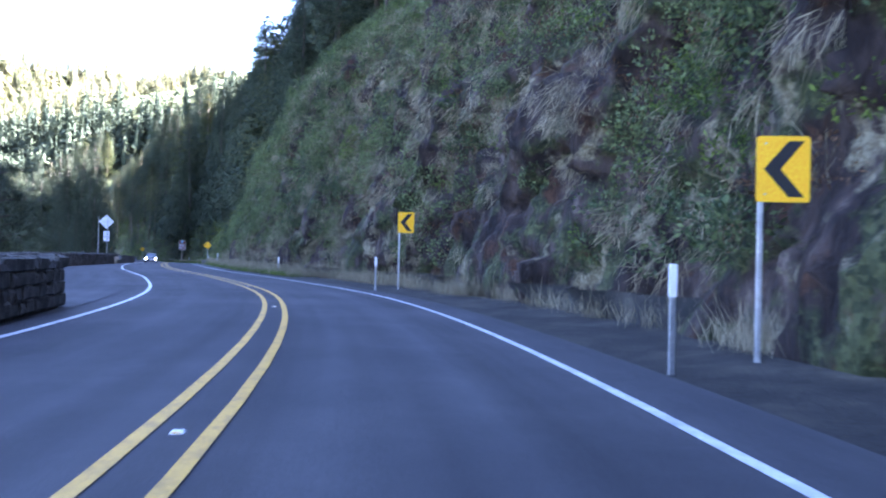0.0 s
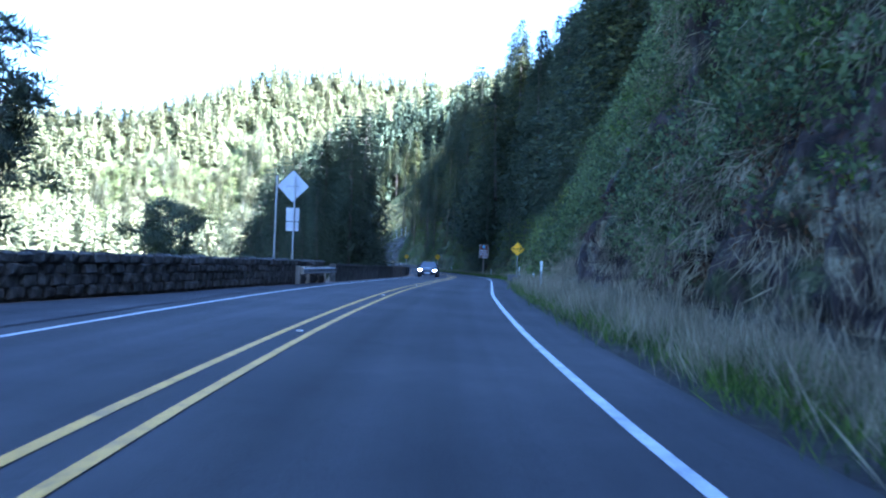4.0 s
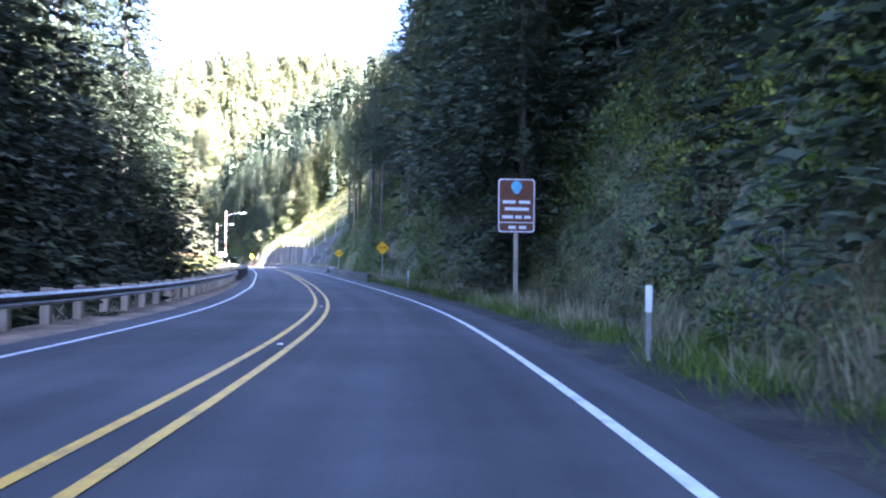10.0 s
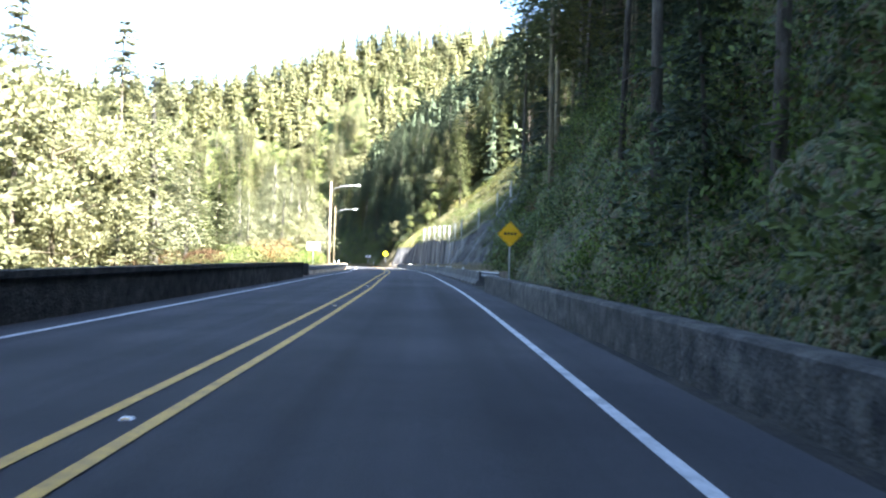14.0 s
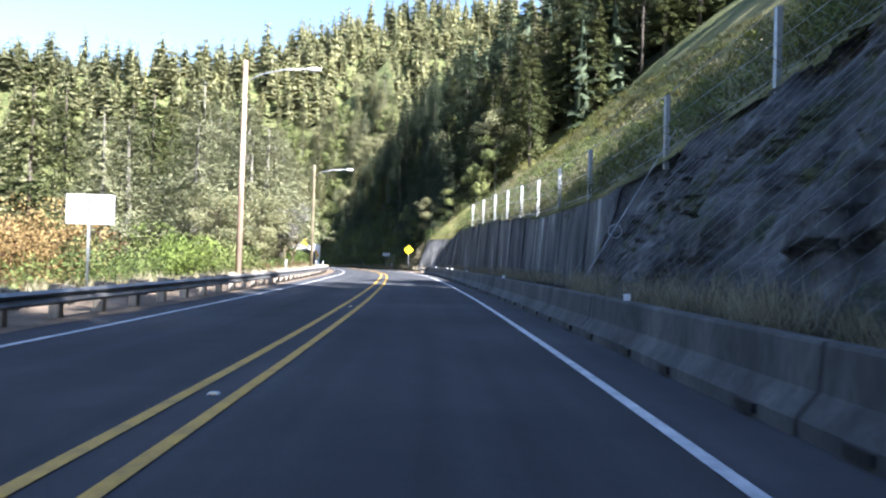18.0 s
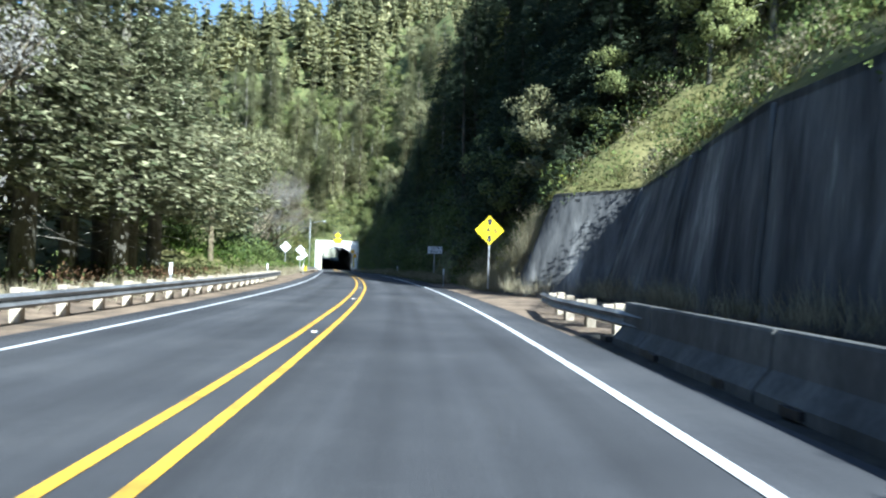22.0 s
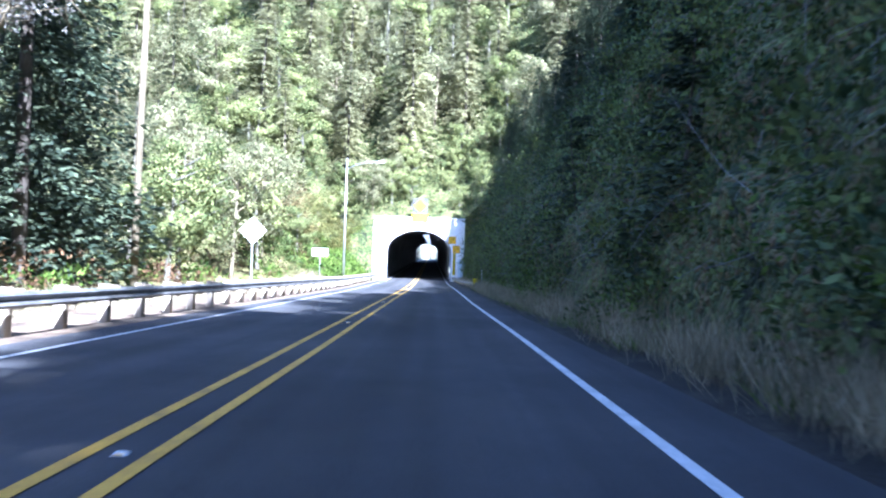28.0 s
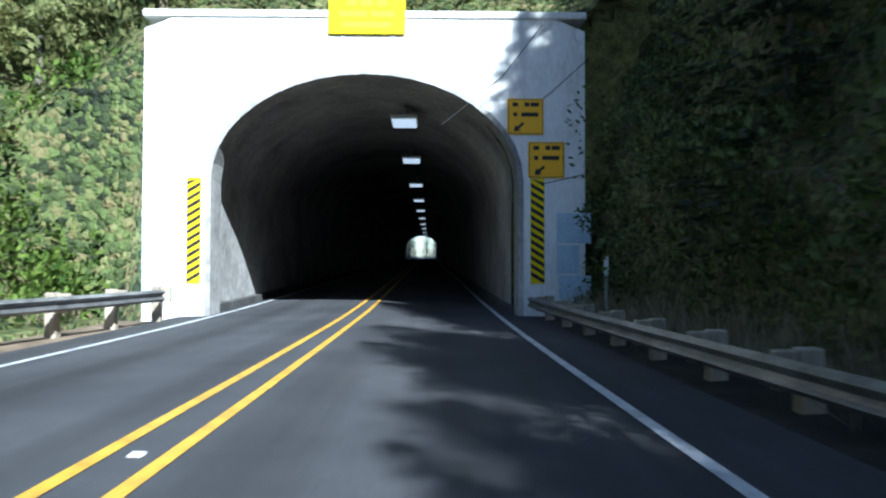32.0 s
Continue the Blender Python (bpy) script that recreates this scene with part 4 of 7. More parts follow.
def guard_rail(name, s0, s1, lat_rows, label, drop=0.0, spacing=1.905):
    """W-beam rail on timber posts and blocks. lat_rows: (s, lat) of the beam's road face."""
    rows = np.array(lat_rows, float)
    side = -1 if rows[0, 1] < 0 else 1
    t = thing(name, Matrix.Identity(4), label, "guard rail")
    ss = np.arange(s0, s1 + 0.01, 0.635)
    lat = np.interp(ss, rows[:, 0], rows[:, 1])
    prof = [(0, 0.40), (0.035, 0.43), (0.075, 0.455), (0.035, 0.485), (0.0, 0.53), (0.035, 0.575), (0.075, 0.605), (0.035, 0.635), (0, 0.66)]
    face = [(side * (0.08 - a), z - drop) for a, z in prof]
    back = [(side * (0.084 - a + 0.01), z - drop) for a, z in reversed(prof)]
    step = 6
    for a in range(0, len(ss) - 1, step):
        b = min(a + step, len(ss) - 1)
        part("beam", sweep(ss[a:b + 1] + np.linspace(0, 0.08, b + 1 - a), face + back, M_RAIL, "beam", lat=lat[a:b + 1] + 0.002 * (a // step % 2)), None, t, "weathered galvanised W-beam")
    pm = Geo().box(-0.1, -0.1, -0.3, 0.1, 0.1, 0.72, 0.015).mesh("post", M_POSTWOOD)
    bm_ = Geo().box(-0.1, -0.07, 0.37, 0.1, 0.07, 0.70, 0.012).mesh("block", M_POSTWOOD)
    for k, d in enumerate(np.arange(s0 + 0.5, s1, spacing)):
        l = float(np.interp(d, rows[:, 0], rows[:, 1]))
        m = spot(d, l + side * 0.40, -drop, rng.uniform(-3, 3))
        part("post", pm, None, t, "", m)
        part("block", bm_, None, t, "", spot(d, l + side * 0.195, -drop))
    return t


def terminal(s, lat, turn=0):
    t = thing("rail_end_marker", spot(s, lat, 0, turn), "yellow and black striped guard rail end marker", "rail end")
    part("cap", Geo().box(-0.22, -0.03, 0.22, 0.22, 0.25, 0.78, 0.02), M_SIGNLIME, t)
    for k in range(4):
        z = 0.24 + k * 0.13
        part("stripe", Geo().slab([(-0.21, z), (0.21, z + 0.13), (0.21, z + 0.19), (-0.21, z + 0.06)], -0.036, -0.031), M_BLACK, t, "black diagonal stripe")


def stone_wall(name, s0, s1, rows, h, label, near):
    """Rubble wall: a core with separate stones, and a row of cap stones."""
    t = thing(name, Matrix.Identity(4), label, "stone wall")
    rows = np.array(rows, float)
    lat = lambda d: np.interp(d, rows[:, 0], rows[:, 1])
    ss = np.arange(s0, s1 + 0.01, 1.0)
    part("core", sweep(ss, [(-0.16, -0.4), (0.16, -0.4), (0.14, h - 0.1), (-0.14, h - 0.1)], M_STONE, "core", lat=lat(ss)), None, t)
    shapes = []
    for k in range(7):
        w, d, hh = rng.uniform(0.36, 0.6), 0.22, rng.uniform(0.2, 0.3)
        g = Geo().box(-d / 2, -w / 2, 0, d / 2, w / 2, hh, 0.045)
        g.v = [(x + rng.uniform(-0.025, 0.025), y + rng.uniform(-0.03, 0.03), z + rng.uniform(-0.02, 0.02)) for x, y, z in g.v]
        shapes.append((g, w, hh, g.mesh("stone", M_STONE)))
    made, rest = 0, Geo()
    z = 0.0
    while z < h - 0.05:
        d = s0 + rng.uniform(0.1, 0.3)
        while d < s1 - 0.2:
            g, w, hh, me = shapes[rng.integers(7)]
            top = z + 0.3 > h - 0.05
            m = spot(d, float(lat(d)) + (0.13 if not top else 0.0), z, rng.uniform(-6, 6)) @ Matrix.Diagonal((2.2 if top else 1.0, 1, 1, 1))
            if near[0] <= d <= near[1] and made < 290:
                part("stone", me, None, t, "", m)
                made += 1
            else:
                rest.add([m @ Vector(p) for p in g.v], g.f)
            d += w + 0.02
        z += 0.245
    if rest.v:
        ob = part("stone_rest", rest, M_STONE, t)
        ob["kind"] = "stuff"
    return t


def concrete_sections(name, s0, s1, rows, profile, length, label, mat, group):
    rows = np.array(rows, float)
    d, first = s0, None
    while d < s1 - 0.5:
        e = min(d + length - 0.03, s1)
        ss = np.linspace(d, e, 5)
        la = np.interp(ss, rows[:, 0], rows[:, 1]) + rng.uniform(-0.015, 0.015)
        ob = thing(name, Matrix.Identity(4), label, "barrier", group)
        part("body", sweep(ss, profile, mat, name, lat=la), None, ob)
        w, top = max(p[0] for p in profile), max(p[1] for p in profile)
        mid = spot((d + e) / 2, float(la[2]))
        if mat is M_CONCRETE:
            for q in (-1.1, 1.1):
                part("lifting_slot", Geo().box(-0.32, q - 0.16, -0.02, 0.32, q + 0.16, 0.06), M_BLACK, ob, "dark lifting slot", mid)
            if int(d) % 3 == 0:
                part("reflector", Geo().box(-0.05, -0.02, top, 0.05, 0.02, top + 0.1, 0.006), M_SIGNWHITE, ob, "small white reflector", mid)
        else:
            part("end_joint", Geo().box(-w * 0.8, length / 2 - 0.03, 0.0, w * 0.8, length / 2, top - 0.03), M_BLACK, ob, "dark open joint", mid)
        d += length


def lamp_pole(s, lat, h, reach, mat, label, r=0.16, z0=-0.2):
    t = thing("street_lamp", spot(s, lat, 0), label, "street lamp", "street lamps")
    part("pole", Geo().tube([(0, 0, z0), (0.01, 0, h * 0.5), (0.03, 0, h)], [r, r * 0.85, r * 0.65], 10), mat, t, smooth=True)
    a = h - 1.1
    pts = [(0, 0, a), (reach * 0.25, 0, a + 0.45), (reach * 0.6, 0, a + 0.72), (reach, 0, a + 0.8)]
    part("arm", Geo().tube(pts, 0.035, 8), M_GALV, t, "thin curved steel arm", smooth=True)
    hd = Geo()
    hd.rings([[(reach + x, w * math.cos(q), a + 0.8 + k * 0.12 * math.sin(q)) for q in [2 * math.pi * i / 8 for i in range(8)]] for x, w, k in ((-0.1, 0.05, 0.4), (0.1, 0.13, 0.8), (0.4, 0.15, 1.0), (0.62, 0.08, 0.5))])
    head = part("head", hd, M_SIGNWHITE, t, "white lamp head", smooth=True)
    part("lens", Geo().tube([(reach + 0.3, 0, a + 0.66), (reach + 0.3, 0, a + 0.74)], [0.09, 0.13], 10), M_GALV, head)
    return t


# signs on the right
chevron_sign(8.3, 6.1, 2.3, -14, -0.4)
chevron_sign(28.0, 5.64, 2.54, -8, -0.3)
diamond_sign(125.4, 5.93, 2.88, 0.92, M_SIGNYELLOW, 0.0, "yellow diamond warning sign reading slow", "SLOW", 0.30)
diamond_sign(195, 5.68, 2.48, 0.76, M_SIGNYELLOW, 0.0, "yellow diamond warning sign reading slide in shade", "SLIDE", 0.22)
diamond_sign(225.8, 5.63, 2.23, 0.76, M_SIGNYELLOW, 0.0, "yellow diamond warning sign above the concrete barrier", bars=((-0.25, -0.15, -0.03, 0.07), (-0.11, -0.02, -0.03, 0.07), (0.02, 0.11, -0.03, 0.07), (0.15, 0.25, -0.03, 0.07)))
clr, panel = diamond_sign(355, 5.58, 2.78, 0.92, M_SIGNLIME, 0.2, "bright yellow diamond low clearance sign with two arrows", "14-6", 0.40)
for k in (1, -1):
    pts = [(0, 0.55), (0.17, 0.38), (0.08, 0.38), (0.08, 0.22), (-0.08, 0.22), (-0.08, 0.38), (-0.17, 0.38)]
    part("arrow", Geo().slab([(x, 2.78 + k * z) for x, z in pts][::k], -0.008, -0.0045), M_BLACK, panel, "black clearance arrow")

t = thing("scenic_route_sign", spot(166, 6.85, -0.14, -4), "brown scenic route sign with a blue shield on a timber post", "road sign")
panel = part("panel", Geo().slab(turned(round_rect(1.35, 1.95, 0.12), 0, 0, 3.65), -0.006, 0.006), M_SIGNBROWN, t)
part("border", ring_border(Geo(), lambda k: turned(round_rect(1.31 - 2 * k, 1.91 - 2 * k, 0.11), 0, 0, 3.65), 0.035, -0.012, -0.007), M_SIGNWHITE, panel, "white border line")
part("shield", Geo().slab([(0.2 * math.cos(a) * (1 if math.sin(a) > -0.3 else 0.75), 4.3 + 0.24 * math.sin(a)) for a in [2 * math.pi * i / 14 for i in range(14)]], -0.012, -0.007), M_BLUE, panel, "sky blue shield emblem")
for x0, x1, z in ((-0.5, -0.02, 3.78), (0.08, 0.5, 3.78), (-0.42, 0.45, 3.53), (-0.52, -0.12, 3.24), (-0.04, 0.2, 3.24), (0.28, 0.52, 3.24), (-0.28, -0.02, 2.87), (0.1, 0.36, 2.87)):
    part("lettering_bar", Geo().box(x0, -0.012, z - 0.055, x1, -0.007, z + 0.055), M_SIGNWHITE, panel)
part("divider", Geo().box(-0.62, -0.012, 3.03, 0.62, -0.007, 3.06), M_SIGNWHITE, panel)
part("post", Geo().box(-0.07, 0.008, -0.3, 0.07, 0.148, 4.4, 0.01), M_POSTWOOD, t)

t = thing("headlights_sign", spot(381.4, 5.98, 0, -6), "white rectangular sign telling drivers to turn on headlights", "road sign")
panel = part("panel", Geo().slab(turned(round_rect(1.16, 0.56, 0.05), 0, 0, 2.42), -0.004, 0.004), M_SIGNWHITE, t)
part("border", ring_border(Geo(), lambda k: turned(round_rect(1.11 - 2 * k, 0.51 - 2 * k, 0.04), 0, 0, 2.42), 0.014, -0.008, -0.0045), M_BLACK, panel)
lettering("TURN", 0.19, M_BLACK, "lettering", Matrix.Translation((-0.15, -0.011, 2.53)) @ FACE @ Matrix.Diagonal((0.8, 1, 1, 1)), panel)
lettering("ON", 0.19, M_BLACK, "lettering", Matrix.Translation((0.25, -0.011, 2.53)) @ FACE @ Matrix.Diagonal((0.8, 1, 1, 1)), panel)
lettering("HEADLIGHTS", 0.19, M_BLACK, "lettering", Matrix.Translation((0, -0.011, 2.3)) @ FACE @ Matrix.Diagonal((0.78, 1, 1, 1)), panel)
bolts(panel, ((0, 2.66), (0, 2.18)))
post(t, -0.05, 0.3, 2.65)

# signs for the other direction
sign_back(90, -5.95, 4.4, 1.06, 0.3, "bare back of a diamond sign with two plaques on two posts", plaques=((0.62, 0.62, -1.32), (0.6, 0.42, -1.88)), posts=(-0.75, 0.12))
sign_back(415.5, -7.6, 3.0, 0.98, -0.2, "sunlit bare back of a diamond sign on a steel post")
sign_back(435, -6.53, 3.13, 1.03, 0.0, "sunlit bare back of a diamond sign behind the guard rail")
sign_back(463.5, -6.68, 2.93, 0.92, 0.0, "sunlit bare back of a diamond sign behind the guard rail")
sign_back(277, -7.75, 2.35, 1, -0.1, "sunlit bare back of a rectangular sign behind the rail", square=(1.36, 0.84))
sign_back(497.7, -8.43, 2.72, 1, 0.2, "sunlit bare back of a rectangular sign near the portal", square=(1.45, 0.70))

for s, lat, z0, h in ((7.9, 4.57, -0.05, 1.2), (28.3, 4.58, -0.05, 1.25), (49, 5.15, 0, 1.1), (84, 5.3, 0, 1.3), (97, 5.75, 0.1, 0.7), (126.3, 6.2, 0.4, 0.9), (149.5, 5.15, -0.05, 1.05), (181.5, 5.2, 0, 1.0), (368, 5.0, 0, 1.0), (404.3, 4.95, 0, 1.05), (302, -5.9, 0, 1.0),
                      (404, -5.0, 0, 1.0), (372, -5.9, 0, 1.0), (346, -5.6, 0, 1.0), (486.5, 5.6, 0.3, 1.15), (516, 5.4, 0.2, 1.2)):
    delineator(s, lat, z0, h, M_SIGNWHITE)

# walls and rails on the left
stone_wall("stone_wall", -40, 17.4, [(-40, -4.3), (10, -4.2), (17.4, -4.5)], 0.85, "dark mossy rubble stone wall beside the road", (-2, 17.4))
stone_wall("stone_wall", 20, 92, [(20, -9.8), (50, -9.8), (58, -9.2), (66, -7.5), (76, -5.9), (92, -4.9)], 0.82, "dark mossy rubble stone wall round the lay-by", (60, 92))
concrete_sections("parapet", 94, 140, [(94, -4.75), (120, -4.7), (140, -5.2)], [(-0.16, -0.3), (0.16, -0.3), (0.15, 0.72), (0.2, 0.74), (0.2, 0.86), (-0.2, 0.86), (-0.2, 0.74), (-0.15, 0.72)], 7.5, "dark weathered concrete parapet section", M_STONE, "left parapet sections")
guard_rail("guard_rail", 86.5, 94.5, [(86.5, -4.35), (94.5, -4.55)], "short galvanised guard rail in front of the stone wall")
guard_rail("guard_rail", 140.5, 197.5, [(140, -5.1), (160, -5.05), (197.5, -4.55)], "galvanised guard rail on timber posts under dark trees")
concrete_sections("parapet", 198, 238, [(198, -4.6), (238, -4.35)], [(-0.16, -0.3), (0.16, -0.3), (0.15, 0.62), (0.2, 0.64), (0.2, 0.76), (-0.2, 0.76), (-0.2, 0.64), (-0.15, 0.62)], 7.5, "dark weathered concrete parapet section", M_STONE, "left parapet sections")
guard_rail("guard_rail", 236, 376, [(236, -4.6), (290, -4.45), (320, -4.75), (350, -5.0), (376, -5.3)], "sunlit weathered guard rail on pale timber posts", drop=0.18)
guard_rail("guard_rail", 410.6, 517.8, [(410.6, -5.1), (430, -4.6), (490, -4.6), (511, -4.75), (517.8, -3.9)], "sunlit galvanised guard rail leading to the portal")
terminal(410.2, -5.1)

# right parapets, barrier and rails
PAR = [(-0.17, -0.3), (0.17, -0.3), (0.17, 0.52), (0.13, 0.56), (-0.13, 0.56), (-0.17, 0.52)]
concrete_sections("parapet", 96, 125, [(96, 5.1), (125, 5.25)], PAR, 7.2, "low dark concrete parapet with green moss at its foot", M_STONE, "right parapet sections")
concrete_sections("parapet", 196, 224, [(196, 4.9), (224, 4.65)], PAR, 7.0, "low dark concrete parapet below shrubs", M_STONE, "right parapet sections")
moss = surface("moss", [(0.03, 0.035, 0.012), (0.085, 0.09, 0.02), (0.15, 0.14, 0.03)], 3, rough=0.95, bump=0.6)
for a, b, l in ((96, 125, 4.86),):
    ss = np.arange(a, b, 1.0)
    wv = fbm(ss, ss * 0.3, 3, 1) * 0.05
    tagged(new("moss_strip", sweep(ss, [(0.0, -0.08), (0.16, -0.08), (0.15, 0.03), (0.04, 0.0)], moss, "moss", True, lat=l - 0.08 + wv)), "yellow-green moss along the parapet's foot", "moss", kind="stuff")
JERSEY = [(-0.28, -0.3), (0.28, -0.3), (0.28, 0.07), (0.12, 0.27), (0.09, 0.61), (0.07, 0.64), (-0.07, 0.64), (-0.09, 0.61), (-0.12, 0.27), (-0.28, 0.07)]
concrete_sections("concrete_barrier", 230, 334, [(230, 4.95), (250, 4.75), (290, 4.6), (320, 4.75), (334, 5.1)], JERSEY, 3.8, "grey concrete road barrier section stained at its foot", M_CONCRETE, "barrier sections")
guard_rail("guard_rail", 333, 343, [(333, 4.95), (339, 4.85), (343, 5.3)], "short galvanised rail end beyond the concrete barrier", drop=0.16)
guard_rail("guard_rail", 226, 231.5, [(226, 5.2), (231.5, 4.75)], "short galvanised rail at the barrier's start")
guard_rail("guard_rail", 487.2, 519.2, [(487, 5.05), (500, 4.75), (519.2, 4.16)], "galvanised guard rail leading to the tunnel portal", drop=0.22)
terminal(486.9, 5.2)

# lamps and poles
lamp_pole(293, -6.95, 10.8, 3.1, M_POLEWOOD, "weathered wooden pole with a street lamp arm")
lamp_pole(331.5, -6.6, 10.4, 3.2, M_PALEBARK, "pale grey wooden pole with a street lamp arm")
lamp_pole(499, -6.4, 11.6, 2.9, M_GALV, "slender grey steel street lamp by the portal", r=0.10)
t = thing("utility_pole", spot(461, -11.2, 0), "tall pale wooden utility pole among the trees", "utility pole")
part("pole", Geo().tube([(0, 0, -0.5), (0.05, 0, 7), (0.2, 0, 15)], [0.17, 0.15, 0.12], 10), M_PALEBARK, t, smooth=True)
part("crossarm", Geo().box(-1.1, -0.06, 14.0, 1.3, 0.06, 14.12, 0.01), M_POLEWOOD, t)

# signs on the portal
m = spot(519.4, 0.06)
t = thing("portal_sign", m @ Matrix.Translation((0.18, -0.08, 0)), "lemon yellow flashing-light sign board above the tunnel", "road sign")
board = part("board", Geo().box(-0.95, 0, 6.92, 0.95, 0.05, 7.95, 0.015), M_SIGNLIME, t)
for x0, x1, z in ((-0.5, -0.25, 7.7), (-0.15, 0.15, 7.7), (0.25, 0.5, 7.7), (-0.7, 0.0, 7.42), (0.1, 0.7, 7.42), (-0.6, 0.6, 7.15)):
    part("lettering_bar", Geo().box(x0, -0.004, z - 0.07, x1, 0.0, z + 0.07), M_SIGNYELLOW, board, "faded lettering bar")
bp = part("backplate", Geo().slab(turned(round_rect(1.75, 1.85, 0.05), 0, 0, 8.9), 0.02, 0.05), M_CONCRETE, t, "grey back plate of the diamond")
part("diamond", Geo().slab(turned(round_rect(1.1, 1.1, 0.06), 45, 0, 8.9), -0.01, 0.015), M_SIGNLIME, bp, "lemon yellow diamond sign")
for x in (-0.6, 0.6):
    part("strut", Geo().box(x - 0.03, 0.06, 6.8, x + 0.03, 0.12, 9.7), M_GALV, t)
for cx, cz in ((4.12, 4.9), (4.64, 3.82)):
    t = thing("clearance_plate", m @ Matrix.Translation((cx, -0.02, cz)), "amber clearance plate with an arrow on the portal", "road sign", "portal clearance plates")
    panel = part("panel", Geo().slab(round_rect(0.9, 0.9, 0.03), -0.006, 0.01), M_SIGNYELLOW, t)
    part("border", ring_border(Geo(), lambda k: round_rect(0.86 - 2 * k, 0.86 - 2 * k, 0.03), 0.014, -0.012, -0.007), M_BLACK, panel)
    for x0, x1, z in ((-0.32, -0.18, 0.3), (-0.02, 0.1, 0.3), (0.13, 0.34, 0.3), (-0.3, -0.2, 0.05), (-0.1, 0.32, 0.05)):
        part("lettering_bar", Geo().box(x0, -0.012, z - 0.05, x1, -0.007, z + 0.05), M_BLACK, panel)
    part("arrow", Geo().slab(turned([(-0.16, 0), (-0.02, 0.1), (-0.02, 0.035), (0.16, 0.035), (0.16, -0.035), (-0.02, -0.035), (-0.02, -0.1)][::-1], 42, -0.17, -0.27), -0.012, -0.007), M_BLACK, panel, "black arrow")
for cx in (-4.05, 4.42):
    t = thing("hazard_board", m @ Matrix.Translation((cx, -0.03, 0.75)), "upright yellow and black striped hazard board", "road sign", "portal hazard boards")
    panel = part("panel", Geo().box(-0.17, 0, 0, 0.17, 0.02, 2.6), M_SIGNLIME, t)
    for k in range(13):
        z, d = k * 0.2, math.copysign(0.2, -cx)
        lo = max(z, 0.01)
        part("stripe", Geo().slab([(-0.165, z + 0.0 + max(-d, 0)), (0.165, z + max(d, 0)), (0.165, min(z + max(d, 0) + 0.1, 2.6)), (-0.165, min(z + max(-d, 0) + 0.1, 2.6))], -0.005, -0.001), M_BLACK, panel, "black diagonal stripe")

# catch fence above the shotcrete wall and slide netting on the rock
M_MESH, nn, ll_, bb = material("wire_mesh", 0.5, 0.8, 0.4)
bb.inputs["Base Color"].default_value = (0.32, 0.33, 0.34, 1)


def net(name, p_rows, label, wire=0.012):
    """Diamond wire mesh over a grid of points."""
    n, k = len(p_rows), len(p_rows[0])
    edges = [(p_rows[i][j], p_rows[i + 1][j + d]) for i in range(n - 1) for j in range(k) for d in (-1, 1) if 0 <= j + d < k and (i + j) % 2 == 0]
    v, f = [], []
    for a, b in edges:
        a, b = np.array(a), np.array(b)
        o1, o2 = np.array([0, 0, wire]), np.array([wire, wire, 0]) * 0.7
        q = len(v)
        v += [a + o1, a - o1 * 0.5 + o2, a - o1 * 0.5 - o2, b + o1, b - o1 * 0.5 + o2, b - o1 * 0.5 - o2]
        f += [(q, q + 1, q + 4, q + 3), (q + 1, q + 2, q + 5, q + 4), (q + 2, q, q + 3, q + 5)]
    return big_mesh(name, np.array(v), np.array(f), M_MESH)


fence = thing("catch_fence", Matrix.Identity(4), "steel rockfall fence with posts and wire mesh above the wall", "fence")
FS = [258, 264, 270, 276, 282, 288.5, 295, 301, 307, 313, 319, 325, 331]
b0, l1, z1, kk = table(np.array(FS, float), RIGHT)
post_me = Geo().box(-0.09, -0.09, -0.4, 0.09, 0.09, 2.25, 0.012).mesh("post", M_GALV)
ring_me = Geo().tube([(0.22 * math.cos(a), 0, 0.22 * math.sin(a)) for a in [2 * math.pi * i / 16 for i in range(17)]], 0.012, 5).mesh("ring", M_GALV)
for i, d in enumerate(FS):
    p = part("post", post_me, None, fence, "", spot(d, l1[i] + 0.1, z1[i]))
    if i % 2 == 0:
        part("cable_ring", ring_me, None, fence, "coiled cable brake ring", spot(d + 0.4, l1[i] + 0.05, z1[i] + 2.05))
for dz in (2.2, 1.2, 0.2):
    part("cable", Geo().tube([rp([d], l1[i] + 0.0, z1[i] + dz)[0] for i, d in enumerate(FS)], 0.012, 5), M_GALV, fence)
gs = np.arange(258, 331.1, 0.3)
_, gl, gz, _ = table(gs, RIGHT)
grid = [[tuple(rp([d], gl[i], gz[i] + q * 0.24)[0]) for q in range(10)] for i, d in enumerate(gs)]
part("wire_mesh", net("wire_mesh", grid, "", 0.006), None, fence, "grey chain-link mesh")
drape = thing("slide_netting", Matrix.Identity(4), "grey wire slide netting draped over the rock face", "netting")
gs = np.arange(244, 285, 0.4)
gb, gl, gz, _ = table(gs, RIGHT)
grid = [[tuple(rp([d], gb[i] + (gl[i] - gb[i]) * u - 0.55, gz[i] * u + 0.2)[0]) for u in np.linspace(0.05, 1, 24)] for i, d in enumerate(gs)]
part("wire_mesh", net("wire_mesh", grid, "", 0.0028), None, drape)
for d in (262, 279):
    b, l, z, _ = [float(q[0]) for q in table(np.array([d]), RIGHT)]
    part("cable", Geo().tube([tuple(rp([d + 1.5 * u], b + (l - b) * u - 0.6, z * u + 0.2)[0]) for u in (0.1, 0.5, 1.0)], 0.015, 5), M_GALV, drape)
    part("cable_ring", ring_me, None, drape, "coiled cable brake ring", spot(d + 0.6, b + (l - b) * 0.4 - 0.65, z * 0.4))
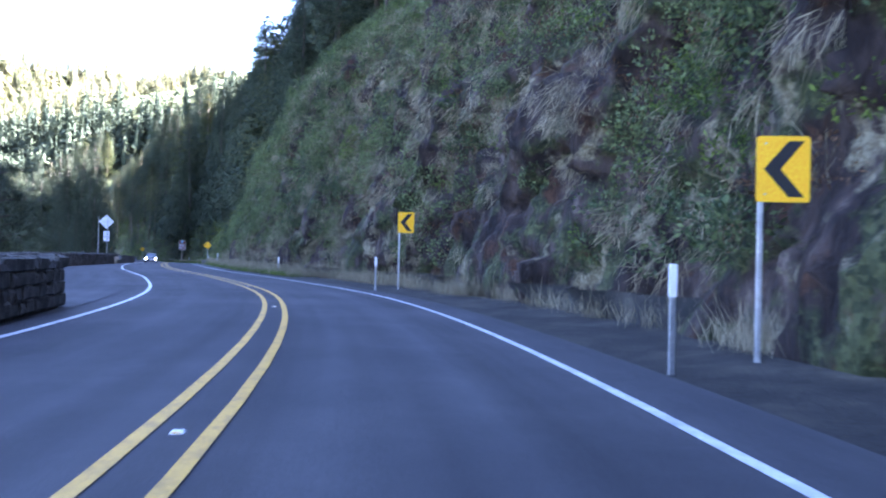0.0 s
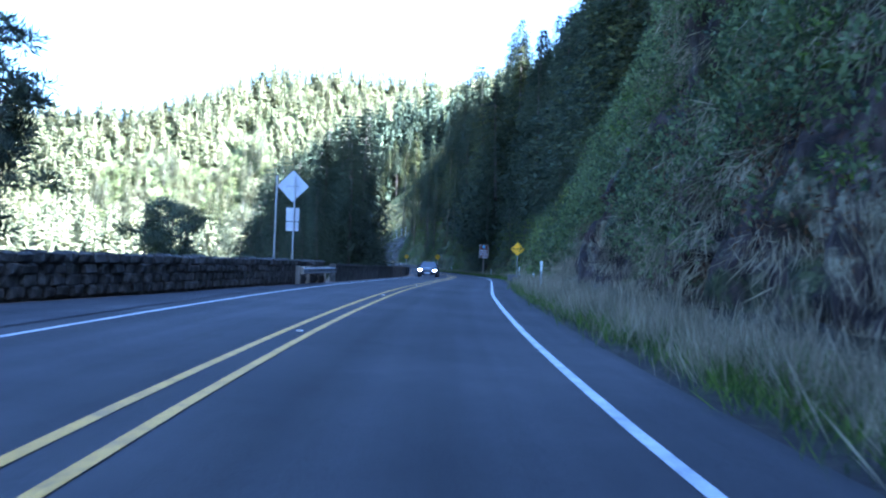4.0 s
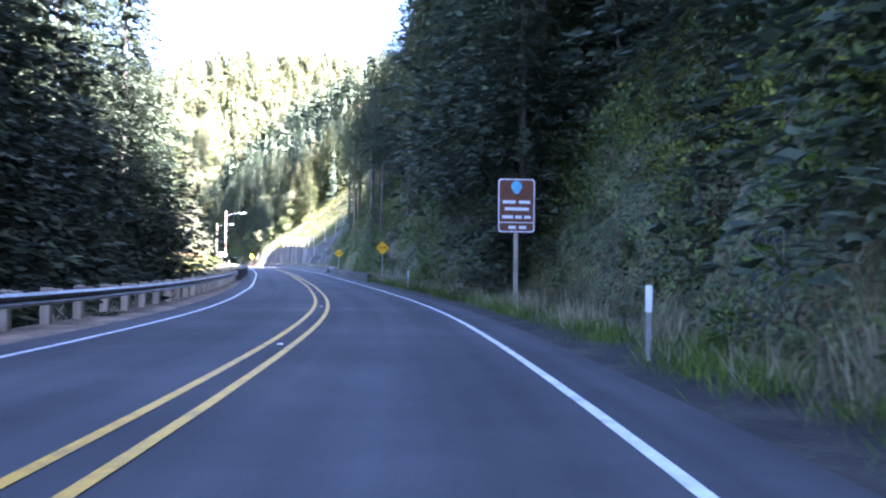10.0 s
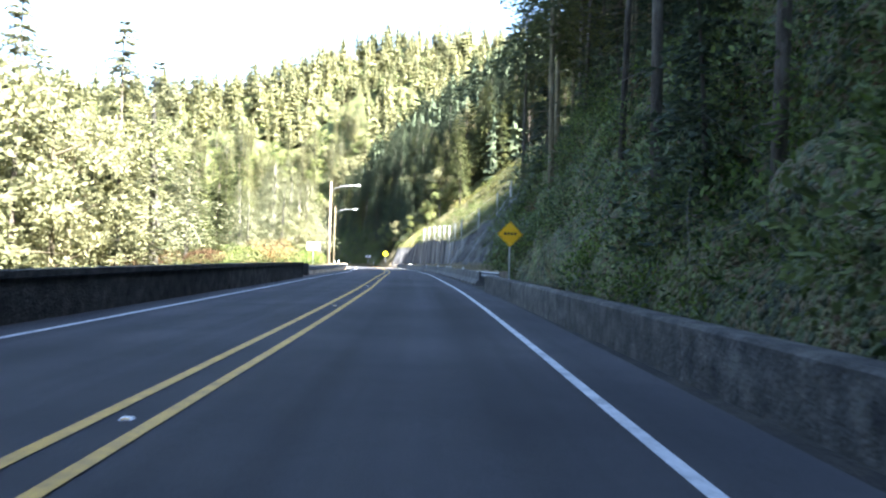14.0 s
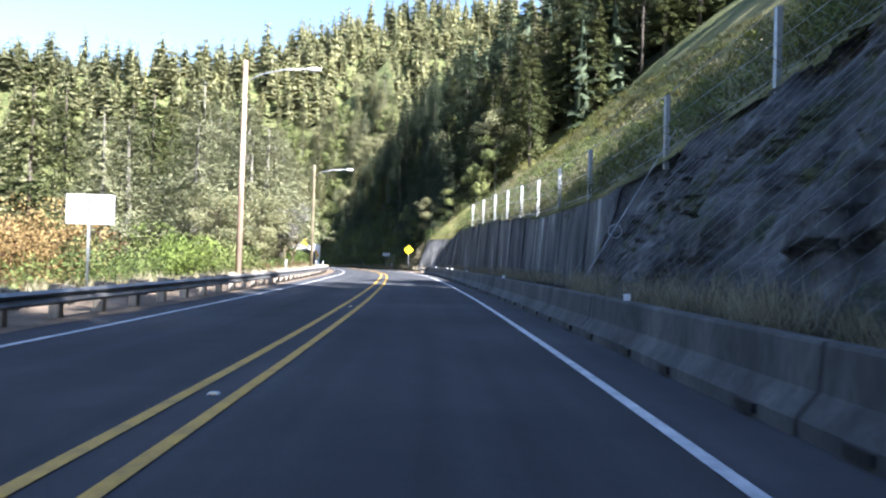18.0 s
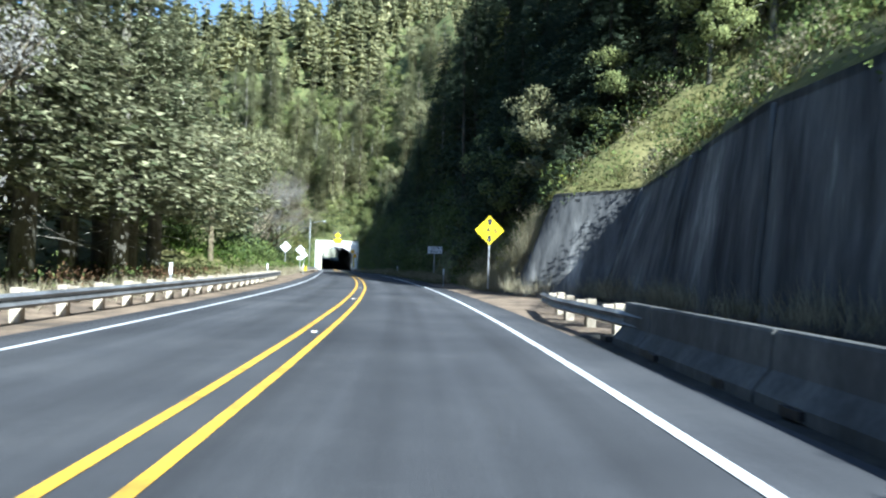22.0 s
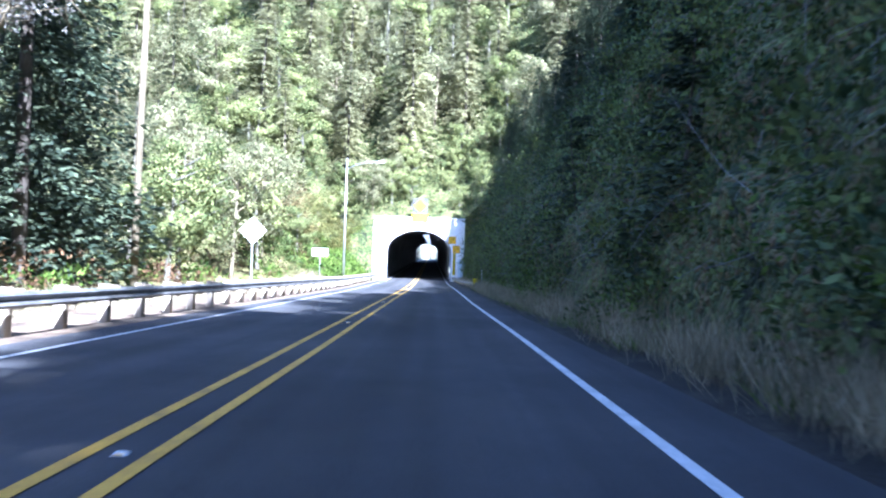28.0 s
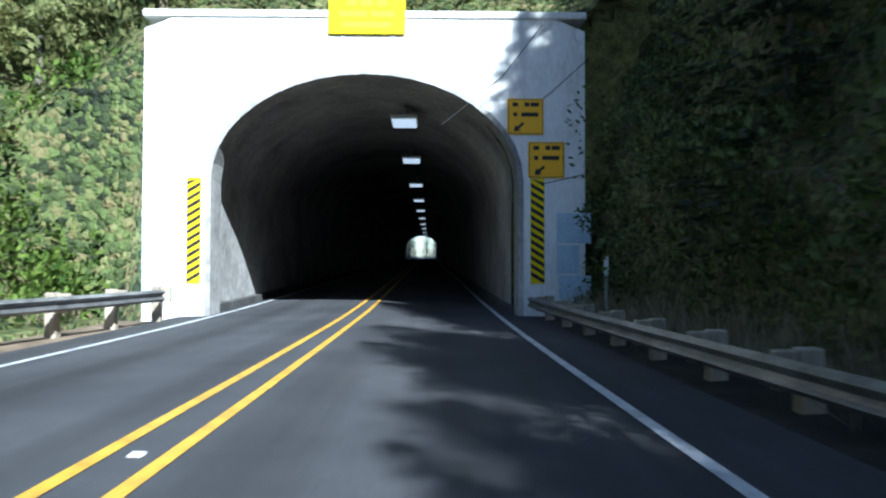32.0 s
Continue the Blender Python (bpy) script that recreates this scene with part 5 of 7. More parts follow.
# joints of the shotcrete wall
for d in np.arange(288, 357, 5.5):
    b, l, z, _ = [float(q[0]) for q in table(np.array([d]), RIGHT)]
    ob = new("wall_drain_rib", Geo().tube([tuple(rp([d], b + (l - b) * u**1.1 - 0.03, z * u)[0]) for u in (0.02, 0.3, 0.6, 0.98)], 0.07, 6).mesh("rib", M_SHOTCRETE, True))
    tagged(ob, "raised shotcrete drain rib on the wall", "wall", kind="structure")


# oncoming dark saloon on the far lane
def build_car(m):
    car = thing("car", m, "dark saloon car with lit headlights on the road", "car")
    paint = surface("dark_car_paint", [(0.012, 0.014, 0.018), (0.018, 0.02, 0.026)], 1.0, rough=0.25, bump=0, spec=0.6)
    glass, gn, gl_, gb_ = material("car_glass", 0.05, 0, 0.8)
    gb_.inputs["Base Color"].default_value = (0.03, 0.04, 0.05, 1)
    lit, ln, l2, lb = material("lit_headlight", 0.3)
    lb.inputs["Emission Color"].default_value = (1, 0.97, 0.9, 1)
    lb.inputs["Emission Strength"].default_value = 9.0
    tyre = surface("tyre_rubber", [(0.01, 0.01, 0.01), (0.02, 0.02, 0.02)], 6, rough=0.9, bump=0)
    # lower body: cross sections along the length, nose at -y
    def sec(y, hw, z0, zt, inset):
        return [(-hw + 0.05, y, z0), (-hw, y, z0 + 0.12), (-hw, y, zt - 0.2), (-hw + inset, y, zt), (hw - inset, y, zt), (hw, y, zt - 0.2), (hw, y, z0 + 0.12), (hw - 0.05, y, z0)]
    secs = [sec(-2.3, 0.70, 0.32, 0.62, 0.12), sec(-2.15, 0.84, 0.22, 0.72, 0.14), sec(-1.6, 0.90, 0.2, 0.84, 0.12), sec(-0.8, 0.91, 0.2, 0.95, 0.1), (sec(0.5, 0.91, 0.2, 0.97, 0.1)), sec(1.6, 0.90, 0.2, 0.98, 0.12), sec(2.2, 0.84, 0.25, 0.93, 0.14), sec(2.35, 0.72, 0.35, 0.8, 0.12)]
    part("body", Geo().rings(secs), paint, car, smooth=True)
    cab = [[(-0.82, -0.95, 0.92), (0.82, -0.95, 0.92), (0.84, 1.75, 0.95), (-0.84, 1.75, 0.95)], [(-0.62, -0.25, 1.36), (0.62, -0.25, 1.36), (0.62, 1.1, 1.38), (-0.62, 1.1, 1.38)]]
    part("cabin", Geo().rings(cab), glass, car, "dark car windows")
    part("roof", Geo().rings([[(-0.63, -0.28, 1.355), (0.63, -0.28, 1.355), (0.63, 1.15, 1.375), (-0.63, 1.15, 1.375)], [(-0.55, -0.1, 1.43), (0.55, -0.1, 1.43), (0.55, 0.9, 1.44), (-0.55, 0.9, 1.44)]]), paint, car)
    for sx in (-1, 1):
        part("pillar", Geo().tube([(sx * 0.83, -0.97, 0.92), (sx * 0.63, -0.27, 1.37)], 0.035, 6), paint, car)
        part("headlight", Geo().box(sx * 0.66 - 0.15, -2.27, 0.56, sx * 0.66 + 0.15, -2.1, 0.68, 0.03), lit, car, "lit white headlight")
        part("mirror", Geo().box(sx * 1.0 - 0.09, -0.62, 0.98, sx * 1.0 + 0.09, -0.5, 1.1, 0.03), paint, car)
        for y in (-1.42, 1.42):
            w = part("wheel", Geo().tube([(sx * 0.70, y, 0.32), (sx * 0.93, y, 0.32)], 0.32, 18), tyre, car)
            part("rim", Geo().tube([(sx * 0.925, y, 0.32), (sx * 0.945, y, 0.32)], 0.2, 12), M_GALV, w)
    part("grille", Geo().box(-0.45, -2.33, 0.42, 0.45, -2.27, 0.58, 0.01), M_BLACK, car)
    part("number_plate", Geo().box(-0.26, -2.35, 0.34, 0.26, -2.325, 0.46), M_SIGNWHITE, car, "white number plate")
    part("bumper", Geo().box(-0.8, -2.33, 0.26, 0.8, -2.2, 0.4, 0.04), paint, car)


build_car(spot(127.6, -2.3, 0.0))

# raised markers between the yellow lines
marker = thing("road_marker", spot(5, 0.0, 0.0), "small raised white reflector between the yellow lines", "road marker", "raised road markers")
part("body", Geo().rings([[(-0.045, -0.04, 0.0), (0.045, -0.04, 0.0), (0.045, 0.04, 0.0), (-0.045, 0.04, 0.0)], [(-0.035, -0.02, 0.016), (0.035, -0.02, 0.016), (0.035, 0.02, 0.016), (-0.035, 0.02, 0.016)]]), M_SIGNWHITE, marker)
part("lens", Geo().box(-0.03, -0.036, 0.003, 0.03, -0.028, 0.012), M_SIGNYELLOW, marker, "amber lens")
for k in range(1, 42):
    copy_thing(marker, spot(5 + 12.2 * k, 0.0, 0.0))

# ---- plants ----
def kites(base, axis, side, length, width):
    """Leaf blades: four corners each, from base along axis."""
    n = len(base)
    length, width = np.broadcast_to(length, (n,))[:, None], np.broadcast_to(width, (n,))[:, None]
    mid = base + axis * length * 0.45
    v = np.stack([base, mid + side * width * 0.5, base + axis * length, mid - side * width * 0.5], 1).reshape(-1, 3)
    f = np.arange(n * 4, dtype=np.int32).reshape(n, 4)
    return v, f


def unit(a):
    return a / np.maximum(np.linalg.norm(a, axis=-1, keepdims=True), 1e-9)


def leaf_cloud(name, v, f, out, mat, own=0.3):
    """Leaf mesh whose shading follows the rounded mass of the plant: out is the way out of it at each corner."""
    q = v[f]
    g = unit(np.cross(q[:, 2] - q[:, 0], q[:, 3] - q[:, 1]))
    flip = (g * out[f].mean(1)).sum(1) < 0
    f = np.where(flip[:, None], f[:, ::-1], f)
    g = np.where(flip[:, None], -g, g)
    n = np.empty_like(out)
    n[f.ravel()] = np.repeat(g, 4, axis=0) * own
    n = unit(n + unit(out))
    me = big_mesh(name, v, f, mat, True)
    me.attributes.new("custom_normal", "FLOAT_VECTOR", "POINT").data.foreach_set("vector", n.astype(np.float32).ravel())
    return me


def from_axis(v, h):
    """Way out of an upright crown round the z axis."""
    r = np.concatenate([unit(v[:, :2]), np.zeros((len(v), 1))], 1)
    return unit(r + np.array([0, 0, 1]) * (0.3 + 0.5 * np.clip(v[:, 2:3] / h, 0, 1)))


def conifer_crown(r, h, width, start, whorls, arms, sprays, droop=0.25, ragged=0.25, leaf=1.0, sides=(-1.2, -0.6, 0, 0.6, 1.2), slim=0.95):
    """Needle sprays on drooping arms, whorl by whorl. Returns corners and faces."""
    B, A, S, Ln, Wd = [], [], [], [], []
    for w in range(whorls):
        u = (w + r.uniform(0, 0.9)) / whorls
        z0 = h * (start + (1 - start) * u)
        reach = width * (1 - u) ** 0.8 * (0.55 + 0.45 * min(1, u * 6 + 0.35)) + 0.25
        for a in range(arms):
            if r.random() < ragged * 0.5:
                continue
            ang = 2 * math.pi * (a / arms) + w * 2.4 + r.uniform(-0.3, 0.3)
            out = np.array([math.cos(ang), math.sin(ang), 0])
            rr = reach * r.uniform(1 - ragged, 1 + ragged * 0.6)
            k = np.linspace(0.18, 1.0, sprays)[:, None]
            lift = (0.25 * (u > 0.75) - droop * k) * k * rr
            p = np.array([0, 0, z0]) + out * rr * k + np.array([0, 0, 1]) * lift
            p = p + r.normal(0, 0.05 * rr, p.shape)
            tang = np.array([-out[1], out[0], 0])
            for sd in sides:
                ax = unit(out + tang * sd * r.uniform(0.5, 1.1, (sprays, 1)) + np.array([0, 0, 1]) * r.uniform(-0.55, 0.15, (sprays, 1)))
                B.append(p)
                A.append(ax)
                S.append(unit(np.cross(ax, r.normal(0, 0.5, (sprays, 3)) + np.array([0, 0, 1]))))
                Ln.append(r.uniform(0.55, 1.15, sprays) * (0.34 + 0.17 * rr) * leaf)
                Wd.append(r.uniform(0.22, 0.42, sprays) * (0.45 + 0.14 * rr) * leaf * slim)
    return kites(np.concatenate(B), np.concatenate(A), np.concatenate(S), np.concatenate(Ln), np.concatenate(Wd))


def make_conifer(name, seed, h, width, start, whorls, arms, sprays, needle, bark, label, droop=0.25, ragged=0.3, leaf=1.0, stubs=0, r0=0.28):
    r = np.random.default_rng(seed)
    t = thing(name, Matrix.Translation((0, 0, -500)), label, "tree", "roadside conifers")
    g = Geo()
    lean = r.uniform(-0.3, 0.3, 2)
    g.tube([(0, 0, -1.0), (lean[0] * 0.3, lean[1] * 0.3, h * 0.4), (lean[0], lean[1], h * 0.8), (lean[0], lean[1], h * 0.99)], [r0, r0 * 0.75, r0 * 0.35, 0.03], 8)
    for k in range(stubs):
        z = h * r.uniform(0.12, start + 0.1)
        a = r.uniform(0, 2 * math.pi)
        L = r.uniform(0.5, 2.2)
        g.tube([(0, 0, z), (math.cos(a) * L * 0.6, math.sin(a) * L * 0.6, z - 0.1), (math.cos(a) * L, math.sin(a) * L, z - 0.35)], [0.035, 0.022, 0.008], 4)
    part("trunk", g, bark, t, smooth=True)
    v, f = conifer_crown(r, h, width, start, whorls, arms, sprays, droop, ragged, leaf)
    part("crown", leaf_cloud("crown", v, f, from_axis(v, h), needle), None, t)
    return t


def make_pine(name, seed, h, needle, bark, label, limbs=11, spread=3.6):
    """Open-crowned shore pine: bent limbs with separate pads of needles."""
    r = np.random.default_rng(seed)
    t = thing(name, Matrix.Translation((0, 0, -500)), label, "tree", "roadside pines")
    g = Geo()
    bend = r.uniform(-0.6, 0.6, 2)
    at = lambda z: np.array([bend[0] * (z / h) ** 2, bend[1] * (z / h) ** 2, z])
    g.tube([tuple(at(z)) for z in np.linspace(-0.8, h, 6)], [0.24, 0.22, 0.18, 0.13, 0.08, 0.03], 8)
    B, A, S, Ln, Wd = [], [], [], [], []
    for k in range(limbs):
        z = h * (0.3 + 0.68 * (k + r.uniform(0, 0.8)) / limbs)
        a = r.uniform(0, 2 * math.pi)
        L = spread * (1.15 - z / h) * r.uniform(0.6, 1.2) + 0.5
        p0 = at(z)
        p1 = p0 + np.array([math.cos(a) * L * 0.55, math.sin(a) * L * 0.55, L * 0.12])
        p2 = p0 + np.array([math.cos(a + 0.2) * L, math.sin(a + 0.2) * L, L * r.uniform(0.1, 0.35)])
        g.tube([tuple(p0), tuple(p1), tuple(p2)], [0.07, 0.045, 0.015], 5)
        for q in range(5):
            c = p1 + (p2 - p1) * r.uniform(-0.3, 1.1) + r.normal(0, 0.3, 3)
            n = 120
            d = unit(r.normal(0, 1, (n, 3)))
            B.append(c + d * r.uniform(0.05, 0.6, (n, 1)) * np.array([1, 1, 0.45]))
            ax = unit(d + np.array([0, 0, 0.35]))
            A.append(ax)
            S.append(unit(np.cross(ax, r.normal(0, 1, (n, 3)))))
            Ln.append(r.uniform(0.16, 0.4, n))
            Wd.append(r.uniform(0.035, 0.08, n))
    part("trunk", g, bark, t, smooth=True)
    v, f = kites(*[np.concatenate(q) for q in (B, A, S, Ln, Wd)])
    part("crown", leaf_cloud("crown", v, f, from_axis(v, h), needle), None, t)
    return t


def make_broadleaf(name, seed, h, spread, leafy, bark, label, limbs=9, low=0.22, leaf=0.2, per=150):
    """Round-headed tree: forked limbs, each with several separate masses of leaves."""
    r = np.random.default_rng(seed)
    t = thing(name, Matrix.Translation((0, 0, -500)), label, "tree", "broadleaved trees")
    g = Geo()
    bend = r.uniform(-0.8, 0.8, 2)
    at = lambda z: np.array([bend[0] * (z / h) ** 1.5, bend[1] * (z / h) ** 1.5, z])
    g.tube([tuple(at(max(z, 0)) + np.array([0, 0, min(z, 0)])) for z in np.linspace(-0.8, h * 0.86, 7)], [0.26, 0.24, 0.2, 0.16, 0.12, 0.08, 0.03], 7)
    v_all, o_all = [], []
    for k in range(limbs):
        z = h * (low + (0.86 - low) * (k + r.uniform(0, 0.8)) / limbs)
        a = k * 2.4 + r.uniform(-0.5, 0.5)
        u = (z / h - low) / (0.86 - low)
        L = spread * (0.55 + 0.75 * math.sin(math.pi * (0.22 + 0.68 * u))) * r.uniform(0.7, 1.1)
        p0 = at(z)
        p1 = p0 + np.array([math.cos(a) * L * 0.5, math.sin(a) * L * 0.5, L * 0.28])
        p2 = p0 + np.array([math.cos(a + 0.3) * L * 0.95, math.sin(a + 0.3) * L * 0.95, L * r.uniform(0.25, 0.6)])
        g.tube([tuple(p0), tuple(p1), tuple(p2)], [0.09, 0.055, 0.015], 5)
        for q in range(6):
            f = r.uniform(0.25, 1.08)
            c = (p0 + (p1 - p0) * f * 2 if f < 0.5 else p1 + (p2 - p1) * (f * 2 - 1)) + r.normal(0, 0.14 * spread, 3)
            R = r.uniform(0.18, 0.34) * spread
            d = unit(r.normal(0, 1, (per, 3)))
            b = c + d * R * r.uniform(0.35, 1.0, (per, 1)) ** 0.5 * np.array([1, 1, 0.65])
            ax = unit(d + r.normal(0, 0.7, (per, 3)))
            Ln = r.uniform(0.5, 1.4, per) * leaf
            v, f_ = kites(b, ax, unit(np.cross(ax, r.normal(0, 1, (per, 3)))), Ln, Ln * 0.6)
            v_all.append(v)
            o_all.append(np.repeat(d * 0.8 + unit(c - at(h * 0.45)) * 0.6 + np.array([0, 0, 0.35]), 4, axis=0))
    part("trunk", g, bark, t, smooth=True)
    v = np.concatenate(v_all)
    part("crown", leaf_cloud("crown", v, np.arange(len(v), dtype=np.int32).reshape(-1, 4), np.concatenate(o_all), leafy, 0.3), None, t)
    return t


ALDER = make_broadleaf("alder_tree", 21, 12, 3.4, M_ALDER, M_GREYBARK, "sunlit round-headed alder with olive leaves", 10, 0.2, 0.26)
MAPLE = make_broadleaf("maple_tree", 22, 14, 4.2, M_MOSSLEAF, M_PALEBARK, "broad tree with pale mossy limbs and tan-green leaves", 11, 0.18, 0.28, 130)
SPRUCE = make_conifer("spruce_tree", 1, 22, 4.6, 0.05, 42, 9, 26, M_NEEDLE, M_BARK, "tall dark green spruce with a dense crown", droop=0.3, ragged=0.3, leaf=0.4)
SPRUCE2 = make_conifer("hemlock_tree", 2, 22, 4.0, 0.12, 38, 9, 22, M_NEEDLE2, M_BARK, "tall olive green hemlock with a ragged crown", droop=0.35, ragged=0.5, leaf=0.48)
TALL = make_conifer("fir_tree", 3, 27, 3.4, 0.52, 28, 9, 18, M_NEEDLE, M_BARK, "tall fir with a long bare trunk", droop=0.35, ragged=0.5, leaf=0.42, stubs=22, r0=0.24)
TALL2 = make_conifer("fir_tree", 4, 25, 3.0, 0.42, 26, 8, 18, M_NEEDLE2, M_PALEBARK, "slim fir with a pale bare trunk", droop=0.35, ragged=0.55, leaf=0.42, stubs=26, r0=0.2)
OLD = make_conifer("old_spruce_tree", 5, 17, 5.6, 0.24, 30, 9, 24, M_MOSSY, M_GREYBARK, "old spruce with pale dead limbs and a broad crown", droop=0.15, ragged=0.55, leaf=0.36, stubs=46, r0=0.46)
BUSHY = make_conifer("spruce_tree", 15, 22, 6.0, 0.03, 44, 10, 30, M_NEEDLE, M_BARK, "broad dark green spruce with drooping boughs", droop=0.4, ragged=0.35, leaf=0.38)
PINE = make_pine("shore_pine", 6, 13, M_NEEDLE, M_BARK, "dark shore pine with an open ragged crown", 20, 4.2)
PINE2 = make_pine("shore_pine", 7, 15, M_MOSSY, M_PALEBARK, "leaning shore pine with an open crown", 13, 4.2)
HILLFIR = make_conifer("fir_tree", 8, 22, 3.6, 0.05, 36, 9, 18, M_WOODS, M_BARK, "grey-green hillside fir with sunlight put into its needle colour", droop=0.35, ragged=0.45, leaf=0.5, stubs=6, r0=0.22)
SAPLING = make_conifer("conifer_sapling", 9, 5, 1.3, 0.04, 18, 8, 7, M_NEEDLE, M_BARK, "young green conifer on the steep bank", droop=0.2, ragged=0.4, leaf=0.42, r0=0.06)
PROTOS = (ALDER, MAPLE, BUSHY, SAPLING, HILLFIR, SPRUCE, SPRUCE2, TALL, TALL2, OLD, PINE, PINE2)


def ground_z(s, lat):
    s, lat = np.atleast_1d(np.asarray(s, float)), np.atleast_1d(np.asarray(lat, float))
    p = rp(s, lat)
    over = np.where(lat > 0, right_z(s, lat), left_z(s, lat))
    return p[:, 2] + over


EDGE = [(-60, -60), (226, -60), (240, -12), (264, -8), (286, -5), (293, -2.5), (300, 3), (305, 7), (361, 7), (368, 3.4), (373, 1.4), (382, 0.0), (396, -1.0), (410, -2.4), (425, -3.8), (446, -3.4), (456, -2.0), (463, -0.4), (474, 0.8), (490, 1.3), (519, 2.2), (560, 2)]


def sun_cap(s, lat):
    """How high trees right of the road stand, so that the sun reaches the road where the forest edge is low."""
    s, lat = np.atleast_1d(np.asarray(s, float)), np.atleast_1d(np.asarray(lat, float))
    d = road_at(s)[1]
    a = np.maximum(math.sin(SUN_AZ) * d[:, 1] + math.cos(SUN_AZ) * d[:, 0], 0.05)
    b = -(math.sin(SUN_AZ) * d[:, 0] - math.cos(SUN_AZ) * d[:, 1])
    edge = np.array(EDGE, float)
    L = np.interp(s + lat * b / a, edge[:, 0], edge[:, 1])
    far = L < -20
    L = np.interp(s + (lat - np.maximum(L, -12)) * b / a, edge[:, 0], edge[:, 1])
    L = np.where(far, -60, L)
    return (lat - L) / a * math.tan(SUN_EL)


def plant(proto, s, lat, scale, sink=0.3, tall=22):
    if lat > 0:
        room = sun_cap(s, lat)[0] - right_z(np.array([s]), np.array([lat]))[0]
        scale = min(scale, room / tall * rng.uniform(0.9, 1.03))
        if scale * tall < 3.0:
            return None
    p = rp([s], lat)[0]
    p[2] = ground_z(s, lat)[0] - sink
    sx = scale * rng.uniform(0.88, 1.12)
    m = Matrix.Translation(p) @ Matrix.Rotation(rng.uniform(0, 6.28), 4, "Z") @ Matrix.Rotation(radians(rng.uniform(-2, 2)), 4, "X") @ Matrix.Diagonal((sx, sx, scale, 1))
    return copy_thing(proto, m)


SIGNS_RIGHT = np.array([7.6, 28.0, 49.0, 84.0, 125.6, 166.0, 195.0, 225.8, 361.0, 381.4])


def sign_free(s, lat, reach=2.3):
    """True where growth would not hide the signs on the right."""
    near = ((SIGNS_RIGHT - np.asarray(s)[..., None] < 9) & (SIGNS_RIGHT - np.asarray(s)[..., None] > -1.5)).any(-1)
    wide = 1.9 * ((np.asarray(s) > 155) & (np.asarray(s) < 168))
    return ~near | (np.asarray(lat) > 5.9 + reach + wide)


def scatter(s0, s1, l0, l1, step):
    out = []
    for s in np.arange(s0, s1, step):
        for l in np.arange(l0, l1, step):
            out.append((s + rng.uniform(-0.42, 0.42) * step, l + rng.uniform(-0.42, 0.42) * step))
    return out


# right-hand forest edge
for s, l in scatter(-58, 92, 12.5, 21, 5.0):
    plant((SPRUCE, SPRUCE2, SPRUCE, PINE)[rng.integers(4)], s, l, rng.uniform(0.45, 0.8) if l < 15 else rng.uniform(0.7, 1.0))
for s, l in scatter(92, 160, 13.5, 22, 4.8):
    plant((SPRUCE, SPRUCE2, BUSHY, BUSHY)[rng.integers(4)], s, l, rng.uniform(0.8, 1.15))
for s, l in scatter(170, 184, 9.0, 12.5, 4.5):
    plant((SPRUCE, BUSHY, SPRUCE2)[rng.integers(3)], s, l, rng.uniform(0.5, 0.8))
for s, l in scatter(160, 220, 12.0, 23, 4.8):
    if s > 170 or l > 14:
        plant((TALL, SPRUCE, BUSHY, SPRUCE2)[rng.integers(4)] if s < 188 else (TALL, TALL2, TALL, TALL, SPRUCE)[rng.integers(5)], s, l, rng.uniform(0.9, 1.25))
for s, l in scatter(214, 262, 12.5, 24, 3.9):
    plant((TALL, TALL2)[rng.integers(2)] if l < 19 else (SPRUCE, SPRUCE2, SPRUCE)[rng.integers(3)], s, l, rng.uniform(0.7, 1.0))
for s, l in scatter(196, 236, 9.0, 12.5, 4.6):
    plant((TALL2, TALL)[rng.integers(2)], s, l, rng.uniform(0.55, 0.8))
for s, l in scatter(252, 284, 19, 31, 4.8):
    plant((SPRUCE, TALL, SPRUCE2)[rng.integers(3)], s, l, rng.uniform(0.7, 1.0))
for s, l in scatter(272, 304, 31, 37, 5.5):
    plant((TALL2, TALL)[rng.integers(2)], s, l, rng.uniform(0.75, 0.95))
for s, l in scatter(346, 376, 26, 46, 5.0):
    plant((TALL2, TALL, SPRUCE2)[rng.integers(3)], s, l, rng.uniform(0.7, 0.95))
for s, l in scatter(348, 366, 20, 27, 4.6):
    plant((HILLFIR, SPRUCE2, SPRUCE2)[rng.integers(3)], s, l, rng.uniform(0.8, 1.05))
for s, l in scatter(353, 369, 12.5, 20, 3.9):
    plant((HILLFIR, SPRUCE2, SPRUCE2)[rng.integers(3)], s, l, rng.uniform(0.7, 1.0))
for s, l in scatter(350, 374, 9.2, 15.5, 3.1):
    plant((BUSHY, ALDER, MAPLE)[rng.integers(3)], s, l, rng.uniform(0.75, 1.0), 0.8, 20.5)
for s, l in scatter(366, 529, 10.8, 22, 4.5):
    plant((SPRUCE, TALL, SPRUCE2, TALL)[rng.integers(4)], s, l, rng.uniform(0.75, 1.1))
# left: pines at the lay-by, then a dense stand, then the sunlit side
for s, l, k in ((58, -14, 1.0), (64, -17, 1.15), (70, -13.5, 1.15), (75, -15.5, 1.2), (80, -14, 1.1), (84, -18, 1.1), (66, -22, 1.35), (73, -20, 1.4), (50, -16, 0.9), (44, -18, 1.0), (36, -15, 0.9), (28, -17, 1.0), (88, -12, 0.6), (60, -25, 1.5), (54, -21, 1.2), (95, -13, 0.7), (100, -16, 0.9), (78, -23, 1.4)):
    plant(PINE if s != 84 else PINE2, s, l, k, 0.8)
